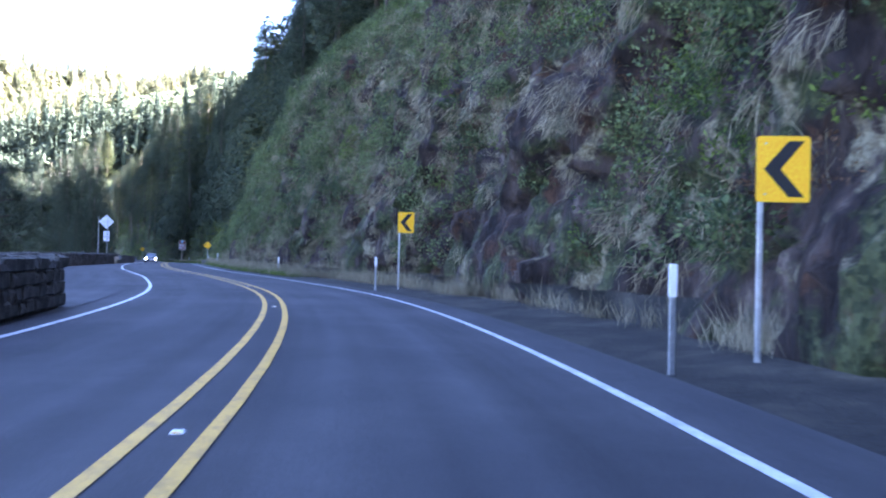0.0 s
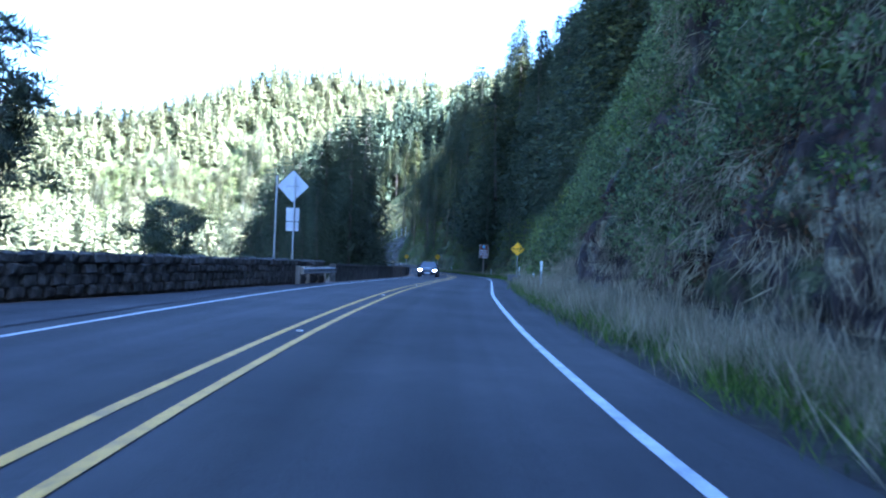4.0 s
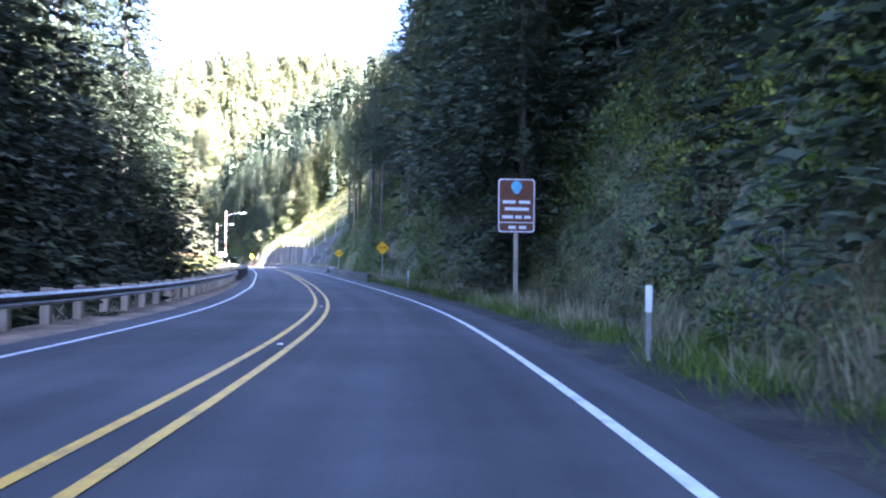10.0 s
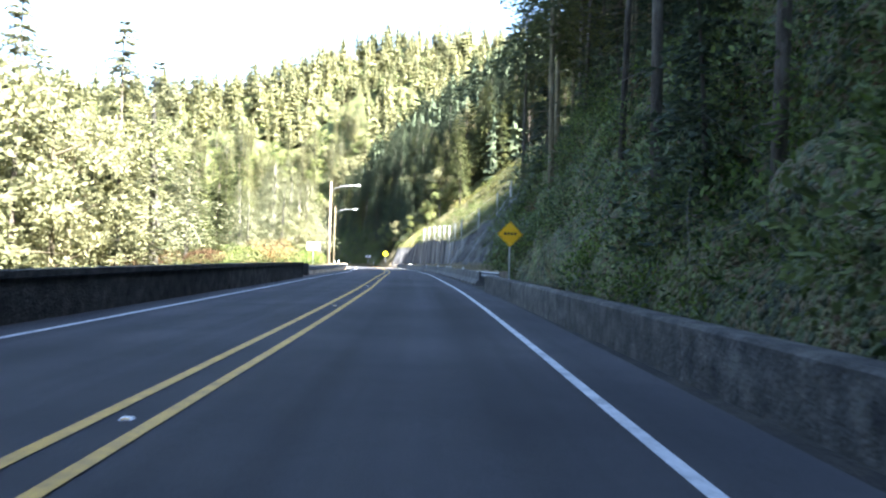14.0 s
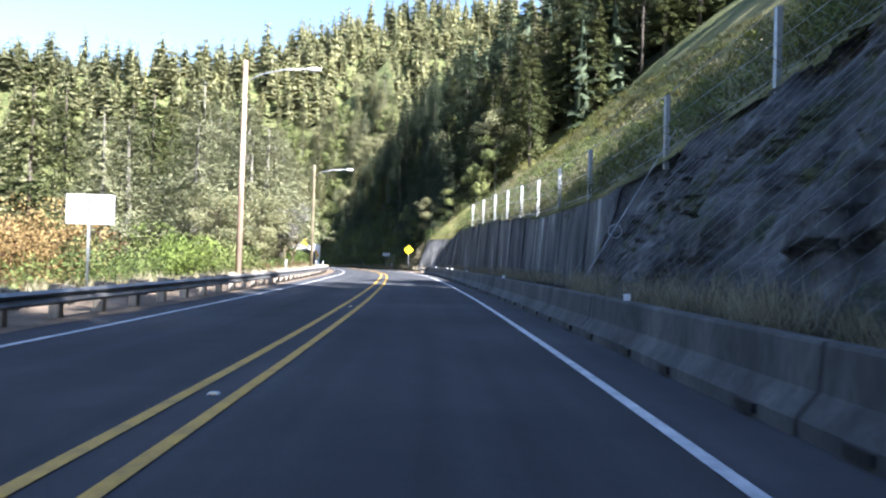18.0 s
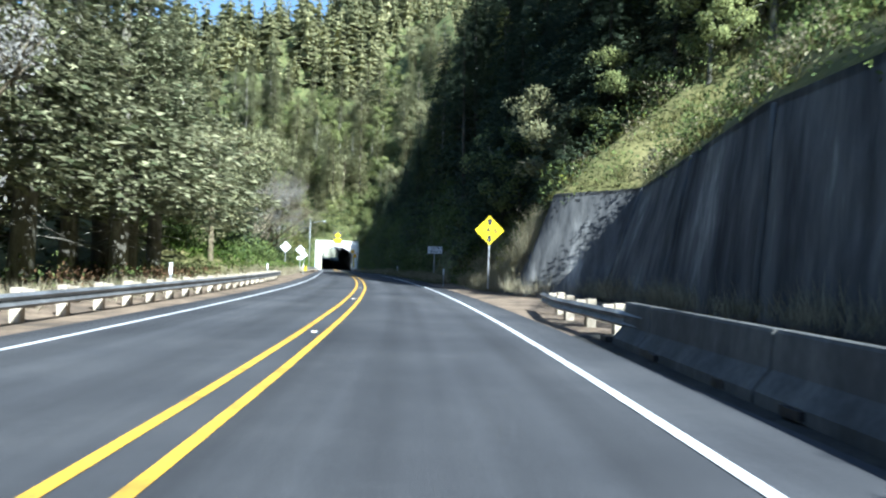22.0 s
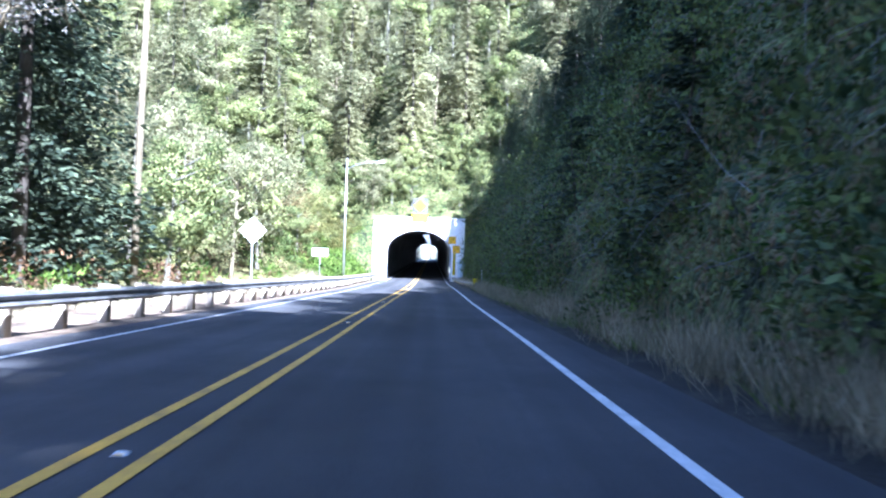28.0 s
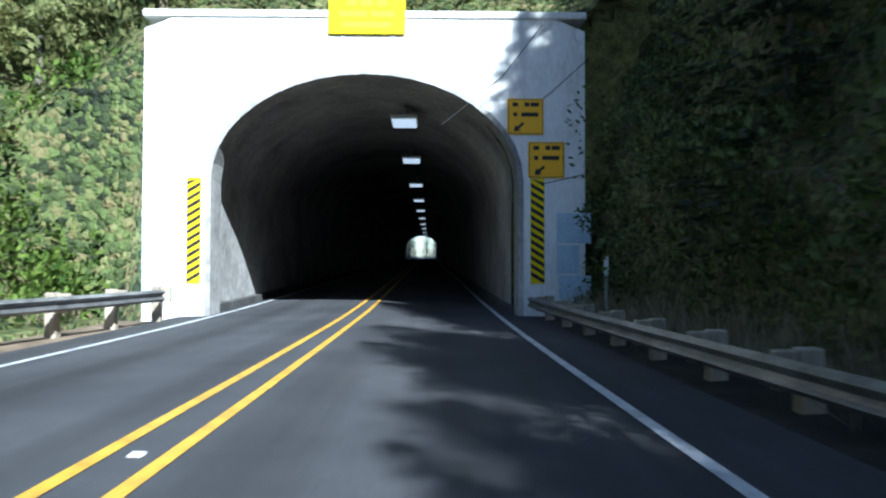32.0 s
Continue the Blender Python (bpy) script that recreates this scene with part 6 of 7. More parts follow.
for s, l in scatter(226, 260, -31, -15.5, 5.2):
    plant((OLD, MAPLE, HILLFIR)[rng.integers(3)], s, l, rng.uniform(0.85, 1.2))
for s, l in scatter(108, 212, -24, -8.6, 3.9):
    top = np.interp(s, [106, 118, 132, 150, 165, 222], [4, 8, 15, 23.5, 25, 15]) * rng.uniform(0.88, 1.04)
    zg = left_z(np.array([s]), np.array([l]))[0]
    fall = np.interp(s, [112, 150, 175, 200], [0.9, 1.05, 0.5, 0.2])
    k = (top - zg - (-l - 9) * fall) / 22
    if k > 0.14 and (s < 180 or l < -10.5):
        plant((SPRUCE, SPRUCE, BUSHY)[rng.integers(3)], s, l, k)
for s, l in scatter(8, 56, -34, -20, 6.0):
    plant((SPRUCE, PINE2)[rng.integers(2)], s, l, rng.uniform(0.5, 0.75))
for s, l, p, k in ((384, -11.5, OLD, 0.6), (391, -12.5, OLD, 0.7), (399, -11.8, OLD, 0.65), (407, -13, OLD, 0.7), (395, -18, SPRUCE2, 0.7), (336, -11.8, OLD, 0.95), (349, -11.4, OLD, 1.0), (355, -12.2, OLD, 0.9), (361, -11.6, OLD, 1.05), (368, -12, OLD, 1.0), (343, -14.5, OLD, 1.15), (330, -17, OLD, 1.1), (356, -19, OLD, 1.2), (366, -20, SPRUCE2, 1.0), (340, -24, SPRUCE2, 1.0), (308, -19, OLD, 0.7), (316, -15, OLD, 0.75), (324, -22, OLD, 0.85), (333, -13, OLD, 0.85), (339, -18, OLD, 1.0), (345, -11.5, OLD, 0.95), (352, -15, OLD, 1.05), (358, -11, OLD, 0.95), (365, -14, OLD, 1.1),
                   (372, -18, OLD, 1.1), (380, -14.5, PINE2, 0.9), (388, -17, OLD, 1.0), (396, -15, PINE2, 0.9), (404, -18, OLD, 1.0), (300, -26, OLD, 0.8), (318, -28, SPRUCE2, 0.8), (332, -30, SPRUCE2, 0.9), (348, -28, SPRUCE2, 1.0),
                   (362, -27, SPRUCE2, 1.0), (378, -28, SPRUCE2, 1.0), (394, -28, SPRUCE2, 1.0), (412, -24, SPRUCE2, 0.9), (424, -20, PINE2, 0.9), (430, -28, SPRUCE2, 1.0), (456, -13.5, SPRUCE, 1.15), (464, -16, SPRUCE, 1.0), (450, -18, SPRUCE, 0.95), (470, -20, SPRUCE2, 0.95), (448, -26, SPRUCE2, 1.0), (476, -27, SPRUCE2, 1.0), (378, -10.5, MAPLE, 0.8), (387, -11, BUSHY, 0.5), (394, -10.5, MAPLE, 0.85), (403, -11.5, PINE2, 0.8), (410, -13.5, PINE2, 0.8), (312, -12, MAPLE, 0.5), (327, -11, MAPLE, 0.6), (417, -16, PINE2, 0.95), (436, -22, MAPLE, 1.0), (472, -13, ALDER, 0.75), (480, -12, MAPLE, 0.7), (488, -12, ALDER, 0.7), (494, -13, MAPLE, 0.75), (466, -11.5, ALDER, 0.6)):
    plant(p, s, l, k)
# left foot of the hill and saplings on the banks
for s, l in scatter(498, 505, -16, -9.0, 3.8):
    q = rp([s], l)[0]
    k = rng.uniform(0.2, 0.42)
    copy_thing((ALDER, MAPLE, ALDER, OLD)[rng.integers(4)], Matrix.Translation((q[0], q[1], q[2] + bank_z(np.array([s]), np.array([l]))[0] - 0.2)) @ Matrix.Rotation(rng.uniform(0, 6.28), 4, "Z") @ Matrix.Diagonal((k * 1.5, k * 1.5, k * 1.3, 1)))
for s, l in scatter(522, 531, -14, 15, 3.6):
    q = rp([s], l)[0]
    k = rng.uniform(0.16, 0.34)
    copy_thing((ALDER, ALDER, MAPLE)[rng.integers(3)], Matrix.Translation((q[0], q[1], rp([s], 0)[0][2] + float(over_z(s, l)) - 0.2)) @ Matrix.Rotation(rng.uniform(0, 6.28), 4, "Z") @ Matrix.Diagonal((k * 1.6, k * 1.6, k * 1.5, 1)))
for s, l in scatter(478, 521, -48, -15, 5.6):
    plant((ALDER, OLD, MAPLE, HILLFIR)[rng.integers(4)], s, l, rng.uniform(0.55, 0.9), 0.6)
for s, l in scatter(94, 240, 8.5, 13.0, 4.4):
    if sign_free(s, l):
        plant(SAPLING, s, l, rng.uniform(0.6, 1.5), 0.2, 5)
for s, l in scatter(372, 518, 7.8, 11.5, 4.6):
    if sign_free(s, l):
        plant(SAPLING, s, l, rng.uniform(0.6, 1.5), 0.2, 5)
for s, l, k in ((505, 10.8, 0.38), (510, 9.8, 0.32), (500, 11.6, 0.4), (513, 10.6, 0.4)):
    q = rp([s], l)[0]
    copy_thing(SPRUCE, Matrix.Translation((q[0], q[1], ground_z(s, l)[0] - 0.3)) @ Matrix.Diagonal((k * 1.2, k * 1.2, k, 1)))
HILL = [(x + rng.uniform(-2.4, 2.4), y + rng.uniform(-2.4, 2.4)) for x in np.arange(-66, 46, 5.3) for y in np.arange(21, 74, 5.3)]
hill_z, hill_s, hill_l = height(np.array([q[0] for q in HILL]), np.array([q[1] for q in HILL]))
for (x, y), z, s, l in zip(HILL, hill_z, hill_s, hill_l):
    if s < 529 and abs(l) < 13:
        continue
    if s < 566 and abs(l) < 32:
        z = rp([s], 0)[0][2] + over_z(s, l)
    k = rng.uniform(0.45, 0.85)
    m = Matrix.Translation((x, y, z - 0.5)) @ Matrix.Rotation(rng.uniform(0, 6.28), 4, "Z") @ Matrix.Rotation(radians(rng.uniform(-3, 3)), 4, "X") @ Matrix.Diagonal((k * 1.45, k * 1.45, k, 1))
    copy_thing((ALDER, MAPLE, ALDER, HILLFIR, HILLFIR, OLD)[rng.integers(6)], m @ Matrix.Diagonal((0.9, 0.9, 1.2, 1)))
for k in range(34):
    q = rp([rng.uniform(764, 800)], rng.uniform(0.4 if k % 4 == 0 else 4.0, 20) * (1 if k % 3 else -1))[0]
    copy_thing((HILLFIR, SPRUCE2)[k % 2], Matrix.Translation((q[0], q[1], q[2] - 3)) @ Matrix.Rotation(k, 4, "Z") @ Matrix.Diagonal((0.75, 0.75, 0.7, 1)))
for proto in PROTOS:
    for o in (*proto.children_recursive, proto):
        bpy.data.objects.remove(o)


# pale bare tree on the left bank
def bare_tree(s, lat, h, seed, stems=1):
    r = np.random.default_rng(seed)
    p = rp([s], lat)[0]
    p[2] = ground_z(s, lat)[0] - 0.2
    t = thing("bare_tree", Matrix.Translation(p), "pale half-bare tree with tan lichen on twisted limbs", "tree")
    g = Geo()

    def limb(a, d, L, rad, depth):
        b = a + d * L * 0.5 + r.normal(0, 0.06 * L, 3)
        c = a + d * L + r.normal(0, 0.1 * L, 3) + np.array([0, 0, 0.05 * L])
        g.tube([tuple(a), tuple(b), tuple(c)], [rad, rad * 0.8, rad * 0.55], 5 if depth < 2 else 4)
        if depth < 4:
            for q in range(3 if depth else 5):
                turn = r.normal(0, 0.55, 3) * (1.0, 1.0, 0.7)
                limb(a + (c - a) * r.uniform(0.5, 1.0), unit(d + turn + np.array([0, 0, 0.12 if depth else 0.0])), L * r.uniform(0.6, 0.8), rad * 0.55, depth + 1)

    for k in range(stems):
        w = 6.28 * k / stems + r.uniform(-0.4, 0.4)
        lean = 0.55 if stems > 1 else 0.1
        limb(np.array([0.25 * math.cos(w), 0.25 * math.sin(w), 0.0]), unit(np.array([lean * math.cos(w), lean * math.sin(w), 1.0])), h * 0.36, 0.2, 0)
    part("trunk", g, M_PALEBARK, t, smooth=True)
    n = 5200 * stems
    ends = np.array(g.v)[r.integers(len(g.v) // 4, len(g.v), n)]
    ax = unit(r.normal(0, 1, (n, 3)) + np.array([0, 0, 0.2]))
    v, f = kites(ends + r.normal(0, 0.25, (n, 3)), ax, unit(np.cross(ax, r.normal(0, 1, (n, 3)))), r.uniform(0.1, 0.28, n), r.uniform(0.04, 0.1, n))
    part("crown", big_mesh("crown", v, f, M_TWIG), None, t, "thin tan lichen and dead leaves on the twigs")


bare_tree(438, -13.0, 20, 3, 3)
bare_tree(426, -15.5, 17, 5, 2)
bare_tree(448, -15, 19, 8, 2)
bare_tree(341, -9.5, 9, 12)


# far woods: one joined sheet of trees for each hill
def far_woods(name, pts, hmin, hmax, mat, label, seed, caps=None, whorls=13):
    r = np.random.default_rng(seed)
    kinds = []
    for k in range(9):
        wide = (0.17, 0.205, 0.24)[k % 3]
        start = (0.05, 0.1, 0.22)[(k // 3) % 3]
        B, A, S, Ln, Wd = [], [], [], [], []
        for w in range(whorls):
            u = (w + r.uniform(0, 0.8, 7)) / whorls
            ang = 2 * math.pi * (np.arange(7) + r.uniform(-0.3, 0.3, 7)) / 7 + w * 2.4
            out = np.stack([np.cos(ang), np.sin(ang), 0 * ang], 1)
            reach = (wide * (1 - u) ** 0.66 + 0.012) * r.uniform(0.55, 1.2, 7)
            z0 = start + (1 - start) * u
            ax = unit(out + np.array([0, 0, 1]) * (r.uniform(-0.75, -0.1, 7) + 0.5 * (u > 0.8))[:, None])
            tang = np.stack([-out[:, 1], out[:, 0], r.uniform(-0.5, 0.5, 7)], 1)
            base = np.stack([0 * u, 0 * u, z0], 1)
            B.append(base)
            A.append(ax)
            S.append(unit(tang))
            Ln.append(reach)
            Wd.append(reach * r.uniform(0.35, 0.6, 7))
            for sd in (-1, 1):
                B.append(base + ax * reach[:, None] * r.uniform(0.25, 0.6, (7, 1)))
                A.append(unit(ax + tang * sd * r.uniform(0.4, 0.9, (7, 1))))
                S.append(unit(np.cross(A[-1], r.normal(0, 0.4, (7, 3)) + np.array([0, 0, 1]))))
                Ln.append(reach * r.uniform(0.4, 0.65, 7))
                Wd.append(reach * r.uniform(0.2, 0.35, 7))
        v, f = kites(*[np.concatenate(q) for q in (B, A, S, Ln, Wd)])
        quads = [v.reshape(-1, 4, 3)]
        # trunk and shaded inner mass
        for z0, z1, r0, r1 in ((-0.05, 0.5, 0.012, 0.008), (0.12, 0.84, wide * 0.34, wide * 0.05)):
            a = 2 * math.pi * np.arange(6) / 5
            jig = r.uniform(0.7, 1.3, 6)
            jig[5] = jig[0]
            low = np.stack([np.cos(a) * r0 * jig, np.sin(a) * r0 * jig, np.full(6, z0)], 1)
            up = np.stack([np.cos(a) * r1, np.sin(a) * r1, np.full(6, z1)], 1)
            quads.append(np.stack([low[:-1], low[1:], up[1:], up[:-1]], 1))
        kinds.append(np.concatenate(quads).reshape(-1, 3))
    V, N = [], []
    for q, (x, y, z) in enumerate(pts):
        h = hmin + (hmax - hmin) * r.uniform(0, 1) ** 1.3
        if caps is not None:
            h = min(h, caps[q] - z)
            if h < 5:
                continue
        a = r.uniform(0, 6.28)
        v = kinds[r.integers(9)]
        c, s = math.cos(a), math.sin(a)
        w = h * r.uniform(1.0, 1.5) * (1.0 if h > 14 else 1.25)
        tilt = r.uniform(-0.04, 0.04, 2)
        V.append(np.stack([(v[:, 0] * c - v[:, 1] * s + tilt[0] * v[:, 2]) * w + x, (v[:, 0] * s + v[:, 1] * c + tilt[1] * v[:, 2]) * w + y, v[:, 2] * h + z - 0.5], 1))
        o = from_axis(v, 1.0)
        N.append(np.stack([o[:, 0] * c - o[:, 1] * s, o[:, 0] * s + o[:, 1] * c, o[:, 2]], 1))
    V = np.concatenate(V)
    me = leaf_cloud(name, V, np.arange(len(V), dtype=np.int32).reshape(-1, 4), np.concatenate(N), mat, 0.35)
    tagged(new(name, me), label, "woods", kind="stuff")


def grid_points(x0, x1, y0, y1, step, keep):
    X, Y = np.meshgrid(np.arange(x0, x1, step), np.arange(y0, y1, step), indexing="ij")
    x = X.ravel() + rng.uniform(-0.45, 0.45, X.size) * step
    y = Y.ravel() + rng.uniform(-0.45, 0.45, X.size) * step
    z, s, lat = height(x, y)
    q = keep(x, y, z, s, lat)
    return np.stack([x, y, z], 1)[q]


near_hill = lambda x, y, s, l: (x > -68) & (x < 46) & (y < 74)
spur = grid_points(-330, 300, 22, 206, 7.4, lambda x, y, z, s, l: (z > 5) & ((np.abs(l) > 12) | (s > 528)) & ~near_hill(x, y, s, l) & (z > (y - 60) * 0.35) & (l < 230))
far_woods("spur_woods", spur, 11, 24, M_WOODS, "conifer forest on the spur above the tunnel, colour lightened for sunlight", 21)
ridge = grid_points(-140, 200, -560, 60, 7.2, lambda x, y, z, s, l: (l > np.where((s > 264) & (s < 345), 52, 24.5)) & (l < 74) & (s < 540))
far_woods("ridge_woods", ridge, 15, 26, M_NEEDLE, "dark conifer forest on the ridge right of the road", 22, sun_cap(*to_road(ridge[:, 0], ridge[:, 1])[:2]) + to_road(ridge[:, 0], ridge[:, 1])[2], 10)
cove = grid_points(-330, -28, -270, 30, 9.2, lambda x, y, z, s, l: (((l < -62) & (s > 236)) | ((l < -33) & (s > 246) & (s < 480))) & (l > -300))
far_woods("cove_woods", cove, 9, 19, M_WOODS, "conifer forest on the low ground by the cove, colour lightened for sunlight", 23, None, 10)


# undergrowth: clumps of leaves, ferns and dry grass
def clumps(name, centres, radius, leaves, size, mat, label, seed, flat=0.7, up=0.3, narrow=0.5):
    """Bushy clumps: leaves turned outwards, thicker towards the outside."""
    r = np.random.default_rng(seed)
    n = len(centres)
    centres = np.asarray(centres)
    rad = r.uniform(radius * 0.5, radius * 1.3, n)
    c = np.repeat(centres, leaves, axis=0)
    R = np.repeat(rad, leaves)[:, None]
    d = unit(r.normal(0, 1, (n * leaves, 3)))
    base = c + d * R * r.uniform(0.4, 1.0, (n * leaves, 1)) ** 0.5 * np.array([1, 1, flat])
    ax = unit(d + r.normal(0, 0.6, d.shape) + np.array([0, 0, up]))
    sd = unit(np.cross(ax, r.normal(0, 1, d.shape)))
    L = r.uniform(0.5, 1.5, n * leaves) * size
    v, f = kites(base, ax, sd, L, L * narrow)
    out = np.repeat(d + np.array([0, 0, 0.25]), 4, axis=0)
    tagged(new(name, leaf_cloud(name, v, f, out, mat, 0.6)), label, "undergrowth", kind="stuff")


def tufts(name, centres, blades, length, mat, label, seed, lean=0.5, width=0.018):
    r = np.random.default_rng(seed)
    n = len(centres)
    c = np.repeat(np.asarray(centres), blades, axis=0) + r.normal(0, 0.2, (n * blades, 3)) * np.array([1, 1, 0.1])
    ax = unit(r.normal(0, lean, c.shape) * np.array([1, 1, 0.2]) + np.array([0, 0, 1]))
    sd = unit(np.cross(ax, r.normal(0, 1, c.shape)))
    k = np.repeat(r.uniform(0.6, 1.3, n), blades)
    L = r.uniform(0.5, 1.2, n * blades) * length * k
    v, f = kites(c, ax, sd, L, np.full(n * blades, width) * r.uniform(0.7, 1.8, n * blades))
    tagged(new(name, big_mesh(name, v, f, mat)), label, "grass", kind="stuff")


def face_points(n, s0, s1, u0, u1, off=0.15):
    """Random points on the right-hand bank between two heights."""
    s, u = rng.uniform(s0, s1, n), rng.uniform(u0, u1, n)
    b, l, z, k = table(s, RIGHT)
    if s1 < 96:
        b = b + np.maximum(cliff_relief(s, z * np.minimum(u, 1)), -0.25 - 4 * u) * np.clip((92 - s) / 14, 0, 1) * np.where(u < 0.97, 1, 0.2)
        l = np.where(u < 1, l + (b - table(s, RIGHT)[0]), l)
    lat = np.where(u <= 1, b + (l - b) * np.clip(u, 0, 1) ** 1.1, l + (u - 1) * 12)
    zz = np.where(u <= 1, z * u, z + (u - 1) * 12 * k)
    return rp(s, lat - off * (u <= 1), zz + off)


def verge_points(n, s0, s1, l0, l1):
    s = rng.uniform(s0, s1, n)
    return rp(s, rng.uniform(l0, l1, n), -0.02)


def side_points(n, s0, s1, l0, l1, up=0.2):
    s, l = rng.uniform(s0, s1, n), rng.uniform(l0, l1, n)
    p = rp(s, l)
    p[:, 2] = ground_z(s, l) + up
    return p


def patchy(p, scale, seed, level):
    return p[fbm(p[:, 0] + p[:, 2], p[:, 1] - p[:, 2] * 0.7, scale, seed) > level]


cat = np.concatenate


def portal_bank_points(n):
    s, l = rng.uniform(498, 520, n), rng.uniform(-22, -6.0, n)
    p = rp(s, l)
    p[:, 2] += bank_z(s, l) + 0.25
    return p


def clear_of_signs(p):
    """Leaves the roadside signs and markers free of growth."""
    s, lat, _ = to_road(p[:, 0], p[:, 1])
    return p[((lat > 6.3) | (s > 92)) & sign_free(s, lat, np.where(s < 92, 0.85, 1.3))]


def hanging(name, centres, blades, length, mat, label, seed):
    """Grass that hangs over ledges."""
    r = np.random.default_rng(seed)
    n = len(centres)
    s, lat, _ = to_road(centres[:, 0], centres[:, 1])
    d = road_at(s)[1]
    out = np.stack([-d[:, 1], d[:, 0], 0 * s], 1)
    c = np.repeat(centres, blades, axis=0) + r.normal(0, 0.16, (n * blades, 3))
    ax = unit(np.repeat(out, blades, axis=0) * r.uniform(0.1, 0.7, (n * blades, 1)) + np.array([0, 0, -1]) * r.uniform(0.2, 1.1, (n * blades, 1)) + r.normal(0, 0.25, (n * blades, 3)))
    sd = unit(np.cross(ax, r.normal(0, 1, c.shape)))
    v, f = kites(c, ax, sd, r.uniform(0.4, 1.2, n * blades) * length, r.uniform(0.008, 0.02, n * blades))
    tagged(new(name, big_mesh(name, v, f, mat)), label, "grass", kind="stuff")


def vines(name, centres, length, label, seed):
    """Thin grey stems, bent and crossing."""
    r = np.random.default_rng(seed)
    g = Geo()
    for c in centres:
        d = unit(r.normal(0, 1, 3) + np.array([0, 0, 0.5]))
        L = length * r.uniform(0.5, 1.4)
        p = [np.array(c)]
        for q in range(3):
            d = unit(d + r.normal(0, 0.35, 3) - np.array([0, 0, 0.15 * q]))
            p.append(p[-1] + d * L / 3)
        g.tube([tuple(k) for k in p], [0.008, 0.007, 0.005, 0.002], 3)
    tagged(new(name, g.mesh(name, M_TWIG)), label, "undergrowth", kind="stuff")


cliff_shrubs = clear_of_signs(cat([patchy(face_points(3600, -12, 92, 0.04, 1.3, 0.5), 5, 1, -0.12), face_points(900, 44, 92, 0.1, 1.3, 0.6)]))
cliff_ferns = clear_of_signs(patchy(face_points(1700, -40, 92, 0.05, 1.2, 0.5), 4, 4, 0.15))
# shrubs on the right-hand banks
clumps("shrubs", clear_of_signs(cat([face_points(1700, 92, 243, 0.03, 1.4), face_points(2300, 358, 522, 0.03, 1.3)])), 0.8, 110, 0.115, M_LEAF, "dark green shrubs covering the steep bank", 31)
clumps("cliff_shrubs", cliff_shrubs, 0.6, 110, 0.105, M_THICKET, "green shrubs rooted on the cliff ledges", 42)
clumps("ferns", clear_of_signs(cat([patchy(face_points(1300, 92, 243, 0.0, 1.2, 0.3), 6, 2, -0.05), patchy(face_points(1000, 358, 522, 0.0, 1.1, 0.3), 7, 3, 0.2)])), 0.65, 110, 0.12, M_FERN, "bright green ferns and salal on the bank", 32, narrow=0.36)
clumps("cliff_ferns", cliff_ferns, 0.45, 100, 0.10, M_FERN, "bright green ferns and moss on the cliff", 43, narrow=0.36)
clumps("rusty_brambles", clear_of_signs(cat([patchy(face_points(1100, 92, 243, 0.05, 1.0, 0.35), 5, 6, 0.1), patchy(face_points(900, 358, 522, 0.1, 1.1, 0.35), 5, 7, 0.2), clear_of_signs(patchy(face_points(1300, -40, 92, 0.05, 0.9, 0.3), 4, 7, 0.05))])), 0.6, 90, 0.085, M_RUST, "rust-brown brambles hanging on the bank", 33, narrow=0.4)
hanging("hanging_grass", clear_of_signs(cat([patchy(face_points(5600, -40, 95, 0.05, 1.1, 0.3), 3, 8, 0.1) ])), 40, 0.6, M_STRAW, "pale grass hanging over the cliff ledges", 44)
tufts("ledge_grass", clear_of_signs(patchy(face_points(3400, -20, 70, 0.25, 1.0, 0.25), 6, 3, 0.15)), 40, 0.45, M_STRAW, "bleached grass standing on the cliff ledges", 55, lean=0.7, width=0.009)
vines("bramble_stems", clear_of_signs(cat([face_points(220, 92, 243, 0.05, 1.0, 0.6), face_points(600, 376, 522, 0.03, 0.9, 0.75)])), 2.2, "thin grey bramble stems on the bank", 45)
tufts("dry_grass", cat([verge_points(160, 22, 46, 5.7, 6.8), verge_points(800, 44, 97, 4.8, 6.7), verge_points(220, 122, 200, 5.2, 6.6), verge_points(110, -20, 26, 6.2, 6.9), face_points(300, 30, 150, 0.0, 0.15, 0.1), face_points(500, 236, 360, 0.0, 0.05, 0.1), face_points(260, 357, 372, 0.0, 0.7, 0.1), verge_points(1500, 372, 486, 4.9, 6.2), verge_points(330, 486, 519, 5.3, 6.3)]), 46, 0.7, M_STRAW, "pale dry grass along the foot of the bank", 34, lean=0.4, width=0.008)
tufts("tall_grass", cat([face_points(210, 352, 366, 0.0, 0.8, 0.1), side_points(160, 376, 410, -8.2, -6.4, 0.0), verge_points(40, 356, 366, 5.7, 6.4)]), 60, 0.8, M_LICHEN, "tall bleached grass on the sunlit bank", 53, lean=0.4, width=0.009)
tufts("verge_grass", cat([verge_points(900, 44, 97, 4.65, 6.5), verge_points(390, 372, 486, 4.9, 6.0), verge_points(800, 126, 200, 4.95, 6.6)]), 34, 0.4, M_FERN, "short green grass on the verge", 46, width=0.009)
tufts("slope_grass", face_points(3800, 244, 364, 1.0, 2.5, 0.0), 20, 0.55, M_SLOPEGRASS, "olive and yellowed grass on the slope above the wall", 35, width=0.024)
